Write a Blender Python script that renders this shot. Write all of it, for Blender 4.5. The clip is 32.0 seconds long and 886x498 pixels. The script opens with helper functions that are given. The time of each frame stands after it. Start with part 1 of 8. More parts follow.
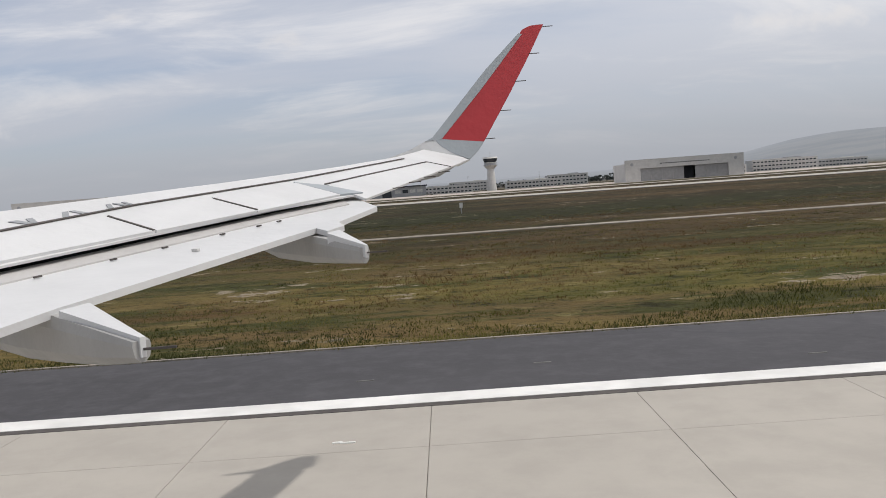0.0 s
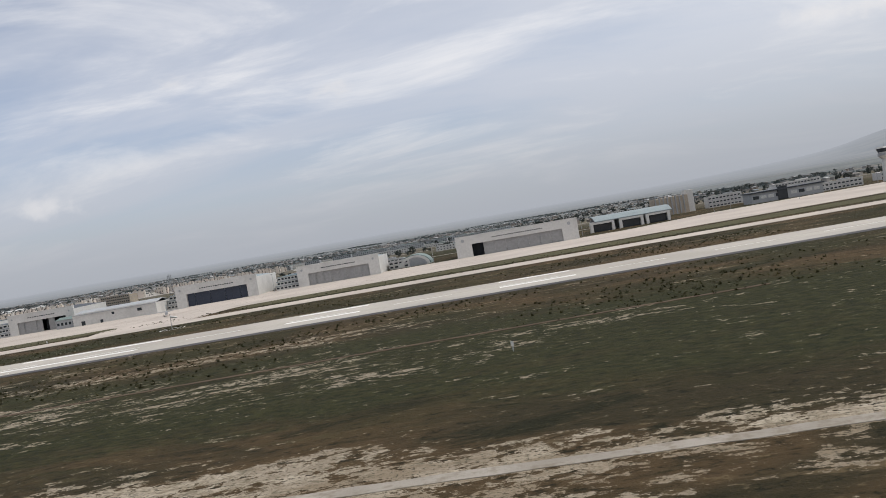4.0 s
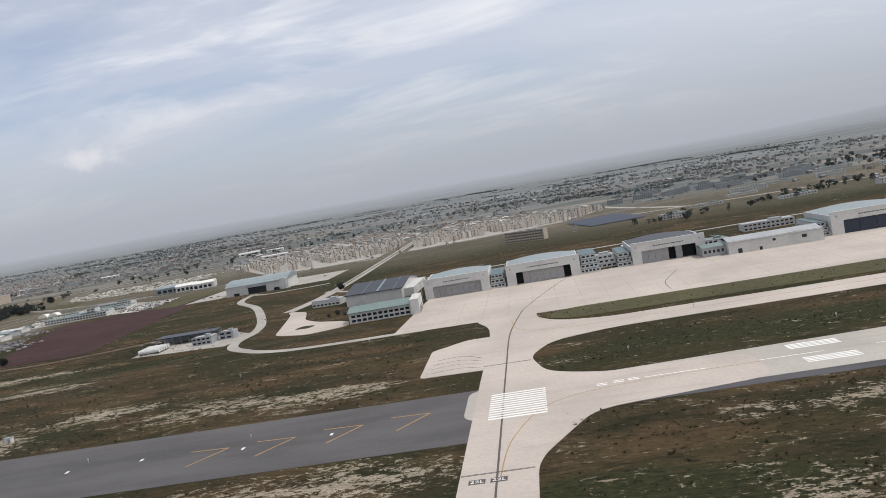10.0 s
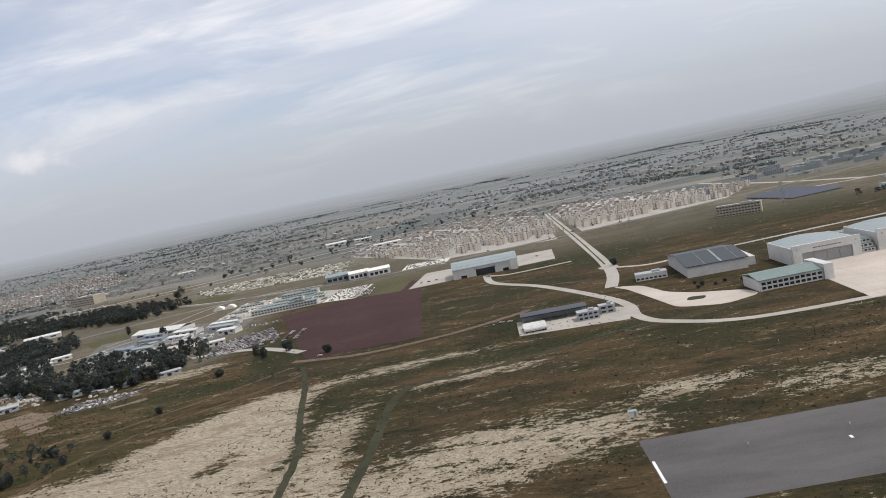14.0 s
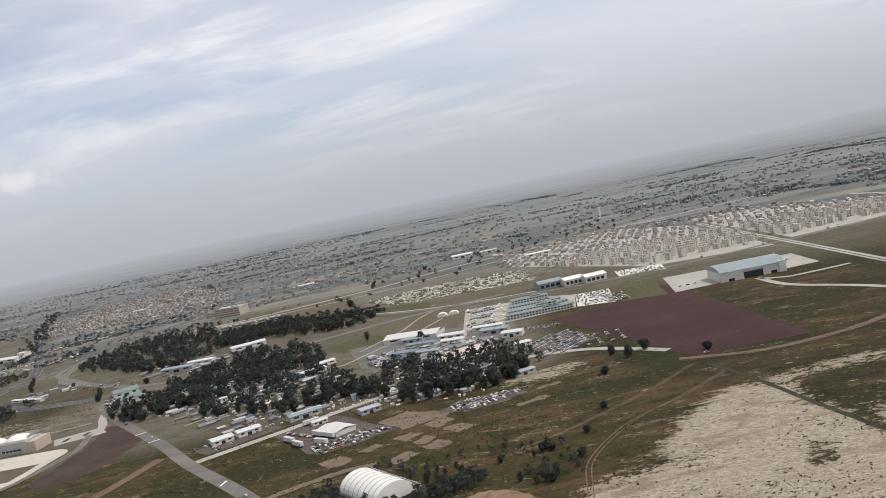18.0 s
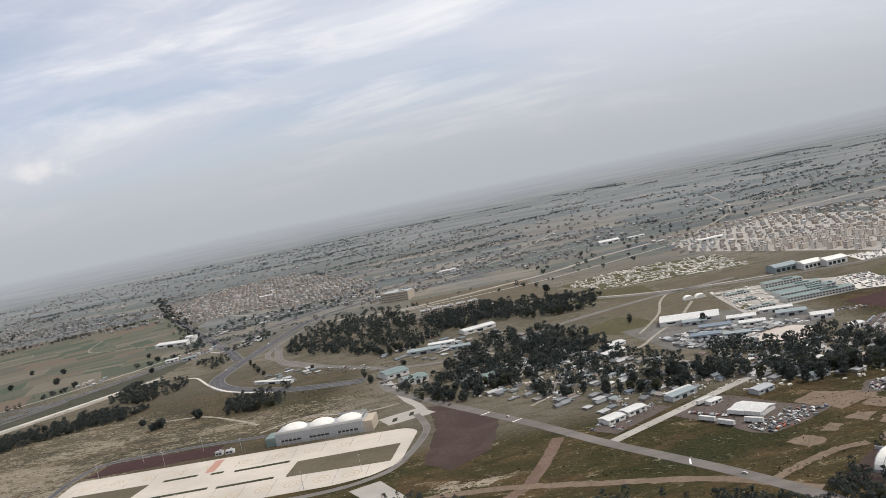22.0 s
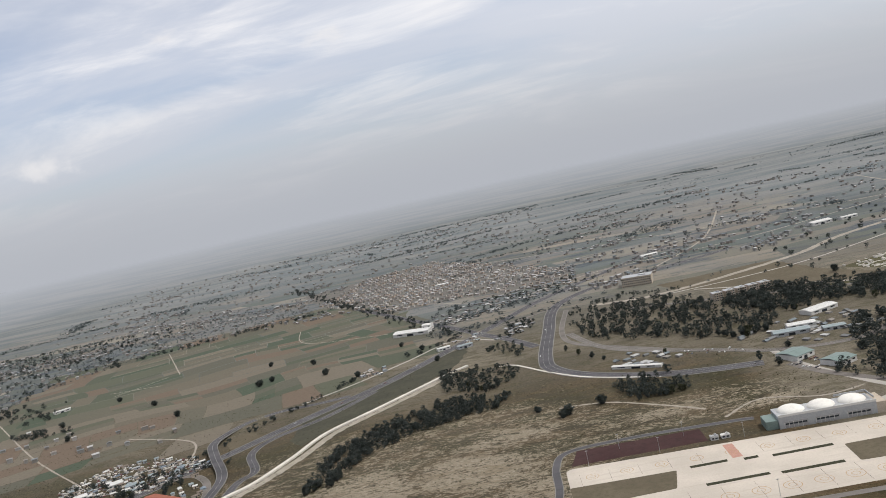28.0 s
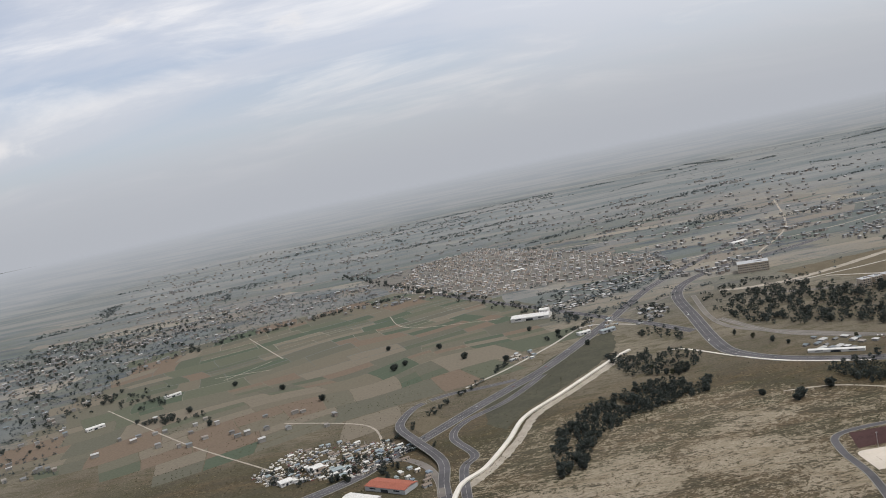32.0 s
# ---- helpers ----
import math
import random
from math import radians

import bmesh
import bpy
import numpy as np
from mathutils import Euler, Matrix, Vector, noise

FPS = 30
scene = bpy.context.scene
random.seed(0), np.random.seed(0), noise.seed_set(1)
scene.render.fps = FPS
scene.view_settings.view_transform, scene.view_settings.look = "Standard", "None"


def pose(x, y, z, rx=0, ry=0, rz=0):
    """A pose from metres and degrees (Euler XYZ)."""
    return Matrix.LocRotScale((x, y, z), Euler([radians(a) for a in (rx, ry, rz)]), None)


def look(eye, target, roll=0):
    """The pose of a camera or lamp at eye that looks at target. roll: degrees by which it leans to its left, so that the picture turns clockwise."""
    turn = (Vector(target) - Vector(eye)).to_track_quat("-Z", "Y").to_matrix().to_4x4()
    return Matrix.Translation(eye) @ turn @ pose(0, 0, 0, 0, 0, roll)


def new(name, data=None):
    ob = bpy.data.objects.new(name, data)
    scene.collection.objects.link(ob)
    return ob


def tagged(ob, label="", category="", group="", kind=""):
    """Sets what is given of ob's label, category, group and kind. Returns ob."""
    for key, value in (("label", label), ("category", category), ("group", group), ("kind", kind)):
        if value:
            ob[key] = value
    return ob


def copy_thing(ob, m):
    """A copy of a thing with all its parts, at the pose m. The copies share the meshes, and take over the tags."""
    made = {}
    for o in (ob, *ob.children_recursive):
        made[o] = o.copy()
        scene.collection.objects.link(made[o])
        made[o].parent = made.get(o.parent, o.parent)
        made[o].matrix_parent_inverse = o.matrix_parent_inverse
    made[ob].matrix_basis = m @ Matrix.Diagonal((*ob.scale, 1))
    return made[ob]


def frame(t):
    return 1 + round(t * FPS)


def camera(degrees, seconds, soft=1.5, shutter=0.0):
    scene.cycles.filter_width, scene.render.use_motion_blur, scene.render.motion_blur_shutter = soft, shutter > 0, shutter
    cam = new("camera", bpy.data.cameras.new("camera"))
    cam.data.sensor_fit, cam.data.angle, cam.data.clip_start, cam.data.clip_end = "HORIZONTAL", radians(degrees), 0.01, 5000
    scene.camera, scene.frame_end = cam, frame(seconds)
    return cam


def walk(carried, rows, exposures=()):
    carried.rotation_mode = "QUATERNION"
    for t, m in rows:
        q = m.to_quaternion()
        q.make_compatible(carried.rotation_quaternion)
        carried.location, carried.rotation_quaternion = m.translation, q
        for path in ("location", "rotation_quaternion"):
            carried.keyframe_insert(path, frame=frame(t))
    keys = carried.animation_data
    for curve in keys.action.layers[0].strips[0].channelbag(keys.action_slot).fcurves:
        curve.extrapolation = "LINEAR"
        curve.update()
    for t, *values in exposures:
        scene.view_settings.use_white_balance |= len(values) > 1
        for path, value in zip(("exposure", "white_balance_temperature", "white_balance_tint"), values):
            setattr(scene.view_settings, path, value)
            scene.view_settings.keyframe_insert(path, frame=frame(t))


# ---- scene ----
cam = camera(55.5, 32.0, soft=0.9)
PATH = [
    (0.0, pose(202.01, -4.28, 2.27, 85.92, 4.05, -1.16)),
    (0.5, pose(184.19, -3.88, 2.49, 86.32, 4.90, -1.16)),
    (1.0, pose(166.38, -3.49, 3.01, 87.27, 6.01, -0.65)),
    (1.5, pose(148.56, -3.09, 3.85, 86.94, 6.89, -0.08)),
    (2.0, pose(130.75, -2.70, 5.12, 85.78, 8.18, 0.41)),
    (2.5, pose(112.93, -2.30, 6.69, 86.61, 9.12, 0.89)),
    (3.0, pose(95.11, -1.90, 8.43, 88.06, 9.75, 1.71)),
    (3.5, pose(77.29, -1.50, 10.28, 88.59, 10.10, 2.37)),
    (5.5, pose(5.97, 0.08, 20.64, 88.26, 8.59, 4.54)),
    (6.0, pose(-11.85, 0.47, 23.07, 88.82, 8.97, 5.39)),
    (6.5, pose(-29.67, 0.86, 25.36, 88.49, 8.84, 6.36)),
    (7.0, pose(-47.50, 1.26, 27.43, 88.02, 9.01, 6.60)),
    (7.5, pose(-65.33, 1.66, 29.45, 88.09, 9.16, 6.68)),
    (8.0, pose(-83.18, 2.05, 31.46, 87.81, 8.98, 5.89)),
    (8.5, pose(-101.05, 2.45, 33.46, 86.75, 9.31, 6.17)),
    (9.0, pose(-118.95, 2.84, 35.47, 85.78, 9.21, 6.19)),
    (9.5, pose(-136.91, 3.21, 37.61, 85.28, 9.23, 5.70)),
    (10.0, pose(-154.90, 3.54, 39.94, 85.59, 9.94, 5.56)),
    (10.5, pose(-172.94, 3.84, 42.37, 85.73, 9.90, 4.84)),
    (11.0, pose(-191.00, 4.08, 44.81, 85.55, 10.38, 3.67)),
    (11.5, pose(-209.07, 4.27, 47.15, 85.85, 10.85, 4.56)),
    (12.0, pose(-227.13, 4.42, 49.37, 85.37, 10.94, 3.98)),
    (12.5, pose(-245.15, 4.53, 51.49, 83.26, 10.74, 3.29)),
    (13.0, pose(-263.14, 4.63, 53.58, 82.57, 11.07, 2.27)),
    (13.5, pose(-281.08, 4.70, 55.71, 83.70, 11.14, 2.30)),
    (14.0, pose(-298.98, 4.75, 57.90, 84.52, 11.38, 2.28)),
    (14.5, pose(-316.83, 4.77, 60.14, 84.67, 11.22, 2.22)),
    (15.0, pose(-334.64, 4.78, 62.42, 84.52, 11.22, 2.26)),
    (15.5, pose(-352.41, 4.77, 64.73, 84.30, 11.54, 1.80)),
    (17.5, pose(-422.50, 4.45, 73.73, 85.97, 11.58, 2.01)),
    (18.0, pose(-439.77, 4.40, 76.14, 85.80, 11.34, 1.67)),
    (18.5, pose(-457.00, 4.35, 78.59, 86.07, 10.97, 1.30)),
    (19.0, pose(-474.21, 4.31, 81.11, 84.70, 10.44, 2.97)),
    (19.5, pose(-491.40, 4.28, 83.72, 83.96, 10.60, 3.47)),
    (20.0, pose(-508.56, 4.25, 86.40, 82.78, 10.57, 3.81)),
    (20.5, pose(-525.70, 4.24, 89.15, 82.52, 10.42, 3.07)),
    (21.0, pose(-542.82, 4.25, 91.95, 83.50, 10.54, 3.10)),
    (21.5, pose(-559.94, 4.31, 94.82, 84.56, 11.20, 2.71)),
    (22.0, pose(-577.06, 4.40, 97.85, 85.33, 11.23, 2.60)),
    (22.5, pose(-594.18, 4.54, 101.07, 85.72, 11.15, 2.73)),
    (23.0, pose(-611.30, 4.72, 104.40, 85.45, 11.41, 2.42)),
    (23.5, pose(-628.40, 4.92, 107.74, 84.65, 11.26, 2.04)),
    (24.0, pose(-645.48, 5.13, 110.99, 84.05, 11.87, 1.32)),
    (24.5, pose(-662.55, 5.37, 114.15, 84.20, 12.07, 0.84)),
    (26.5, pose(-730.38, 6.69, 125.27, 83.72, 11.29, 1.48)),
    (27.0, pose(-747.31, 7.13, 127.85, 83.96, 11.56, 1.70)),
    (27.5, pose(-764.25, 7.60, 130.44, 84.41, 12.13, 2.52)),
    (28.0, pose(-781.19, 8.08, 133.07, 84.79, 12.27, 2.93)),
    (28.5, pose(-798.14, 8.57, 135.76, 84.66, 12.31, 3.04)),
    (29.0, pose(-815.09, 9.08, 138.48, 84.66, 12.20, 2.69)),
    (29.5, pose(-832.06, 9.59, 141.25, 84.38, 12.06, 2.62)),
    (30.0, pose(-849.05, 10.12, 144.03, 84.54, 12.03, 2.75)),
    (30.5, pose(-866.05, 10.66, 146.83, 84.99, 11.99, 2.45)),
    (31.0, pose(-883.06, 11.20, 149.65, 85.58, 12.02, 1.82)),
    (31.5, pose(-900.08, 11.75, 152.48, 85.07, 11.48, 1.07)),
    (32.0, pose(-917.10, 12.31, 155.32, 83.54, 11.42, 0.32)),
]
walk(cam, PATH, exposures=((0.0, -0.20, 6600, 11.5), (3.5, -0.13, 6550, 11), (6.0, -0.06, 6450, 11.5), (10.0, -0.04, 6450, 11.5), (14.0, 0.06, 6550, 11.5), (24.0, 0.07, 6650, 11.5), (32.0, 0.03, 6650, 11)))

# ---- sky, sun ----
TO_SUN = Vector((0.525, -0.046, 0.85)).normalized()
world = bpy.data.worlds.new("sky")
scene.world = world
world.use_nodes = True
wt = world.node_tree
wt.nodes.clear()


def wn(kind, **values):
    n = wt.nodes.new(kind)
    for k, v in values.items():
        n.inputs[k].default_value = v
    return n


def wmath(op, a, b):
    n = wt.nodes.new("ShaderNodeMath")
    n.operation = op
    for i, v in enumerate((a, b)):
        if isinstance(v, (int, float)):
            n.inputs[i].default_value = v
        else:
            wt.links.new(v, n.inputs[i])
    return n.outputs[0]


def wmix(fac, a, b):
    n = wt.nodes.new("ShaderNodeMix")
    n.data_type = "RGBA"
    for sock, v in ((n.inputs[0], fac), (n.inputs[6], a), (n.inputs[7], b)):
        if isinstance(v, (int, float)):
            sock.default_value = v
        elif isinstance(v, tuple):
            sock.default_value = (*v, 1)
        else:
            wt.links.new(v, sock)
    return n.outputs[2]


def wramp(fac, lo, hi):
    n = wt.nodes.new("ShaderNodeMapRange")
    n.interpolation_type = "SMOOTHSTEP"
    n.inputs["From Min"].default_value, n.inputs["From Max"].default_value = lo, hi
    wt.links.new(fac, n.inputs["Value"])
    return n.outputs["Result"]


sky = wt.nodes.new("ShaderNodeTexSky")
sky.sky_type, sky.sun_disc = "NISHITA", False
sky.sun_elevation, sky.sun_rotation = math.asin(TO_SUN.z), math.atan2(TO_SUN.x, TO_SUN.y)
sky.air_density, sky.dust_density, sky.altitude = 1.0, 2.5, 2250
dim = wn("ShaderNodeVectorMath")
dim.operation = "SCALE"
dim.inputs["Scale"].default_value = 0.12
wt.links.new(sky.outputs[0], dim.inputs[0])
coord = wt.nodes.new("ShaderNodeTexCoord")
sep = wt.nodes.new("ShaderNodeSeparateXYZ")
wt.links.new(coord.outputs["Generated"], sep.inputs[0])
lift = wmath("ADD", wmath("MAXIMUM", sep.outputs[2], 0.0), 0.22)
flat = wt.nodes.new("ShaderNodeCombineXYZ")
wt.links.new(wmath("DIVIDE", sep.outputs[0], lift), flat.inputs[0])
wt.links.new(wmath("DIVIDE", sep.outputs[1], lift), flat.inputs[1])


def wnoise(scale, detail, rough, stretch, turn, distort=0.0):
    mp = wt.nodes.new("ShaderNodeMapping")
    mp.inputs["Scale"].default_value = stretch
    mp.inputs["Rotation"].default_value = (0, 0, turn)
    wt.links.new(flat.outputs[0], mp.inputs[0])
    n = wn("ShaderNodeTexNoise", Scale=scale, Detail=detail, Roughness=rough, Distortion=distort)
    wt.links.new(mp.outputs[0], n.inputs["Vector"])
    return n.outputs["Fac"]


# high veil, streaked along one direction, then brighter cloud banks, then the pale band over the land
veil = wramp(wnoise(0.55, 6, 0.55, (-1.0, 2.6, 1), 0.35, 0.4), 0.32, 0.62)
banks = wramp(wnoise(0.9, 7, 0.6, (-1.0, 1.9, 1), 0.2, 0.5), 0.46, 0.72)
colour = wmix(wmath("ADD", wmath("MULTIPLY", veil, 0.50), 0.34), dim.outputs[0], (0.66, 0.70, 0.785))
colour = wmix(wmath("MULTIPLY", banks, 0.9), colour, (0.97, 0.97, 0.98))
# the veil is brighter towards the sun
toward = wt.nodes.new("ShaderNodeVectorMath")
toward.operation, toward.inputs[1].default_value = "DOT_PRODUCT", TO_SUN
wt.links.new(coord.outputs["Generated"], toward.inputs[0])
colour = wmix(wmath("MULTIPLY", wramp(toward.outputs["Value"], -0.05, 0.65), 0.75), colour, (0.88, 0.90, 0.93))
band = wmath("SUBTRACT", 1.0, wramp(sep.outputs[2], 0.0, 0.20))
colour = wmix(wmath("MULTIPLY", band, 0.85), colour, (0.47, 0.50, 0.55))
murk = wmath("SUBTRACT", 1.0, wramp(sep.outputs[2], -0.02, 0.09))
colour = wmix(wmath("MULTIPLY", murk, 0.92), colour, (0.43, 0.46, 0.51))
# a few small fair-weather clouds low over the land
puff_n = wt.nodes.new("ShaderNodeMapping")
puff_n.inputs["Scale"].default_value = (5.5, 5.5, 13)
wt.links.new(coord.outputs["Generated"], puff_n.inputs[0])
puff = wn("ShaderNodeTexNoise", Scale=1.0, Detail=5, Roughness=0.55)
wt.links.new(puff_n.outputs[0], puff.inputs["Vector"])
low = wmath("MULTIPLY", wramp(sep.outputs[2], 0.08, 0.11), wmath("SUBTRACT", 1.0, wramp(sep.outputs[2], 0.20, 0.26)))
colour = wmix(wmath("MULTIPLY", wmath("MULTIPLY", wramp(puff.outputs["Fac"], 0.66, 0.76), low), 0.6), colour, (0.86, 0.85, 0.85))
# single small heaps of cloud
for way, r, much in (((0.38, 0.911, 0.156), 0.040, 0.6), ((0.435, 0.888, 0.150), 0.034, 0.5), ((-0.457, 0.885, 0.094), 0.042, 0.5)):
    off = wt.nodes.new("ShaderNodeVectorMath")
    off.operation, off.inputs[1].default_value = "SUBTRACT", way
    wt.links.new(coord.outputs["Generated"], off.inputs[0])
    squash = wt.nodes.new("ShaderNodeVectorMath")
    squash.operation, squash.inputs[1].default_value = "MULTIPLY", (1, 1, 2.4)
    wt.links.new(off.outputs[0], squash.inputs[0])
    gap = wt.nodes.new("ShaderNodeVectorMath")
    gap.operation = "LENGTH"
    wt.links.new(squash.outputs[0], gap.inputs[0])
    heap = wn("ShaderNodeTexNoise", Scale=1.3 / r, Detail=4, Roughness=0.55)
    wt.links.new(coord.outputs["Generated"], heap.inputs["Vector"])
    edge = wmath("ADD", gap.outputs["Value"], wmath("MULTIPLY", wmath("SUBTRACT", heap.outputs["Fac"], 0.5), r * 2.6))
    colour = wmix(wmath("MULTIPLY", wmath("SUBTRACT", 1.0, wramp(edge, 0.0, r)), much), colour, (0.88, 0.87, 0.87))
bg = wn("ShaderNodeBackground", Strength=1.0)
wt.links.new(colour, bg.inputs[0])
out = wt.nodes.new("ShaderNodeOutputWorld")
wt.links.new(bg.outputs[0], out.inputs[0])

lamp = bpy.data.lights.new("sun", "SUN")
lamp.energy, lamp.angle, lamp.color = 2.6, radians(1.2), (1.0, 0.97, 0.92)
sun = new("sun", lamp)
sun.matrix_world = look(TO_SUN * 300, (0, 0, 0))

# ---- materials ----


class Mat:
    """A node material under construction."""

    def __init__(self, name, rough=0.85, metal=0.0):
        self.m = bpy.data.materials.new(name)
        self.m.use_nodes = True
        self.t = self.m.node_tree
        self.b = self.t.nodes["Principled BSDF"]
        self.b.inputs["Roughness"].default_value = rough
        self.b.inputs["Metallic"].default_value = metal
        self.b.inputs["Specular IOR Level"].default_value = 0.12 if rough >= 0.8 else 0.4
        self.c = self.t.nodes.new("ShaderNodeTexCoord").outputs["Object"]

    def n(self, kind):
        return self.t.nodes.new(kind)

    def put(self, sock, v):
        if isinstance(v, (int, float)):
            sock.default_value = v
        elif isinstance(v, tuple):
            sock.default_value = (*v, 1) if len(v) == 3 and sock.type == "RGBA" else v
        else:
            self.t.links.new(v, sock)

    def world_pos(self):
        self.c = self.n("ShaderNodeNewGeometry").outputs["Position"]
        return self

    def noise(self, scale, detail=4.0, rough=0.55, stretch=None, distort=0.0):
        v = self.c
        if stretch:
            mp = self.n("ShaderNodeMapping")
            mp.inputs["Scale"].default_value = stretch
            self.put(mp.inputs[0], v)
            v = mp.outputs[0]
        n = self.n("ShaderNodeTexNoise")
        self.put(n.inputs["Vector"], v)
        self.put(n.inputs["Scale"], scale)
        self.put(n.inputs["Detail"], detail)
        self.put(n.inputs["Roughness"], rough)
        self.put(n.inputs["Distortion"], distort)
        return n.outputs["Fac"]

    def ramp(self, fac, lo, hi, a=0.0, b=1.0):
        n = self.n("ShaderNodeMapRange")
        n.interpolation_type = "SMOOTHSTEP"
        for k, v in (("From Min", lo), ("From Max", hi), ("To Min", a), ("To Max", b)):
            n.inputs[k].default_value = v
        self.put(n.inputs["Value"], fac)
        return n.outputs["Result"]

    def math(self, op, a, b=0.0):
        n = self.n("ShaderNodeMath")
        n.operation = op
        self.put(n.inputs[0], a)
        self.put(n.inputs[1], b)
        return n.outputs[0]

    def mix(self, fac, a, b, kind="MIX"):
        n = self.n("ShaderNodeMix")
        n.data_type, n.blend_type = "RGBA", kind
        self.put(n.inputs[0], fac)
        self.put(n.inputs[6], a)
        self.put(n.inputs[7], b)
        return n.outputs[2]

    def attr(self, name):
        n = self.n("ShaderNodeAttribute")
        n.attribute_name = name
        return n.outputs["Fac"]

    def rand(self):
        return self.n("ShaderNodeObjectInfo").outputs["Random"]

    def island(self):
        return self.n("ShaderNodeNewGeometry").outputs["Random Per Island"]

    def bump(self, h, strength, dist):
        n = self.n("ShaderNodeBump")
        n.inputs["Strength"].default_value = strength
        n.inputs["Distance"].default_value = dist
        self.put(n.inputs["Height"], h)
        self.put(self.b.inputs["Normal"], n.outputs[0])

    def done(self, colour):
        self.put(self.b.inputs["Base Color"], colour)
        return self.m


def plain(name, c, rough=0.7, metal=0.0, grain=3.0, vary=0.16, stain=0.12):
    """Paint, cladding or masonry with grain and broad stains."""
    k = Mat(name, rough, metal).world_pos()
    col = k.mix(k.ramp(k.noise(grain, 5), 0.3, 0.7), tuple(x * (1 - vary) for x in c), tuple(min(x * (1 + vary * 0.6), 0.9) for x in c))
    col = k.mix(k.ramp(k.noise(grain * 0.12, 3), 0.45, 0.75, 0, stain * 4), col, tuple(x * 0.72 for x in c))
    k.bump(k.noise(grain * 4, 3), 0.15, 0.03)
    return k.done(col)


def concrete(name, c, scale=1.0):
    k = Mat(name, 0.9).world_pos()
    big = k.noise(0.035 * scale, 5, 0.6)
    fine = k.noise(1.3 * scale, 6, 0.65)
    streak = k.noise(0.25 * scale, 4, 0.6, (0.12, 1.6, 1))
    col = k.mix(k.ramp(big, 0.3, 0.7), tuple(x * 0.86 for x in c), tuple(min(x * 1.08, 0.85) for x in c))
    col = k.mix(k.ramp(fine, 0.35, 0.7, 0, 0.35), col, tuple(x * 0.7 for x in c))
    col = k.mix(k.ramp(streak, 0.52, 0.75, 0, 0.35), col, tuple(x * 0.62 for x in c))
    k.bump(fine, 0.2, 0.02)
    return k.done(col)


def asphalt(name, c):
    k = Mat(name, 0.88).world_pos()
    col = k.mix(k.ramp(k.noise(0.06, 5, 0.6, (0.5, 1.5, 1)), 0.3, 0.7), tuple(x * 0.8 for x in c), tuple(x * 1.25 for x in c))
    col = k.mix(k.ramp(k.noise(2.5, 5, 0.7), 0.4, 0.75, 0, 0.4), col, tuple(x * 1.6 for x in c))
    crack = k.n("ShaderNodeTexVoronoi")
    crack.feature = "DISTANCE_TO_EDGE"
    crack.inputs["Scale"].default_value = 0.16
    warp = k.n("ShaderNodeVectorMath")
    k.put(warp.inputs[0], k.c)
    wob = k.n("ShaderNodeTexNoise")
    wob.inputs["Scale"].default_value = 0.3
    k.put(wob.inputs["Vector"], k.c)
    k.put(warp.inputs[1], wob.outputs["Color"])
    k.put(crack.inputs["Vector"], warp.outputs[0])
    col = k.mix(k.ramp(crack.outputs["Distance"], 0.0, 0.008, 0.14, 0), col, tuple(x * 0.45 for x in c))
    k.bump(k.noise(9, 3), 0.25, 0.015)
    return k.done(col)


def soil(name, a, b, c, scale=1.0, fleck=None):
    """Earth, dry grass or crop: three colours at two scales, with flecks."""
    k = Mat(name, 0.95).world_pos()
    col = k.mix(k.ramp(k.noise(0.03 * scale, 6, 0.6, None, 0.6), 0.32, 0.66), a, b)
    col = k.mix(k.ramp(k.noise(0.22 * scale, 6, 0.68), 0.45, 0.68, 0, 0.8), col, c)
    if fleck:
        col = k.mix(k.ramp(k.noise(1.1 * scale, 4, 0.7), 0.58, 0.66, 0, 0.75), col, fleck)
    k.bump(k.noise(1.5 * scale, 4), 0.5, 0.1)
    return k.done(col)


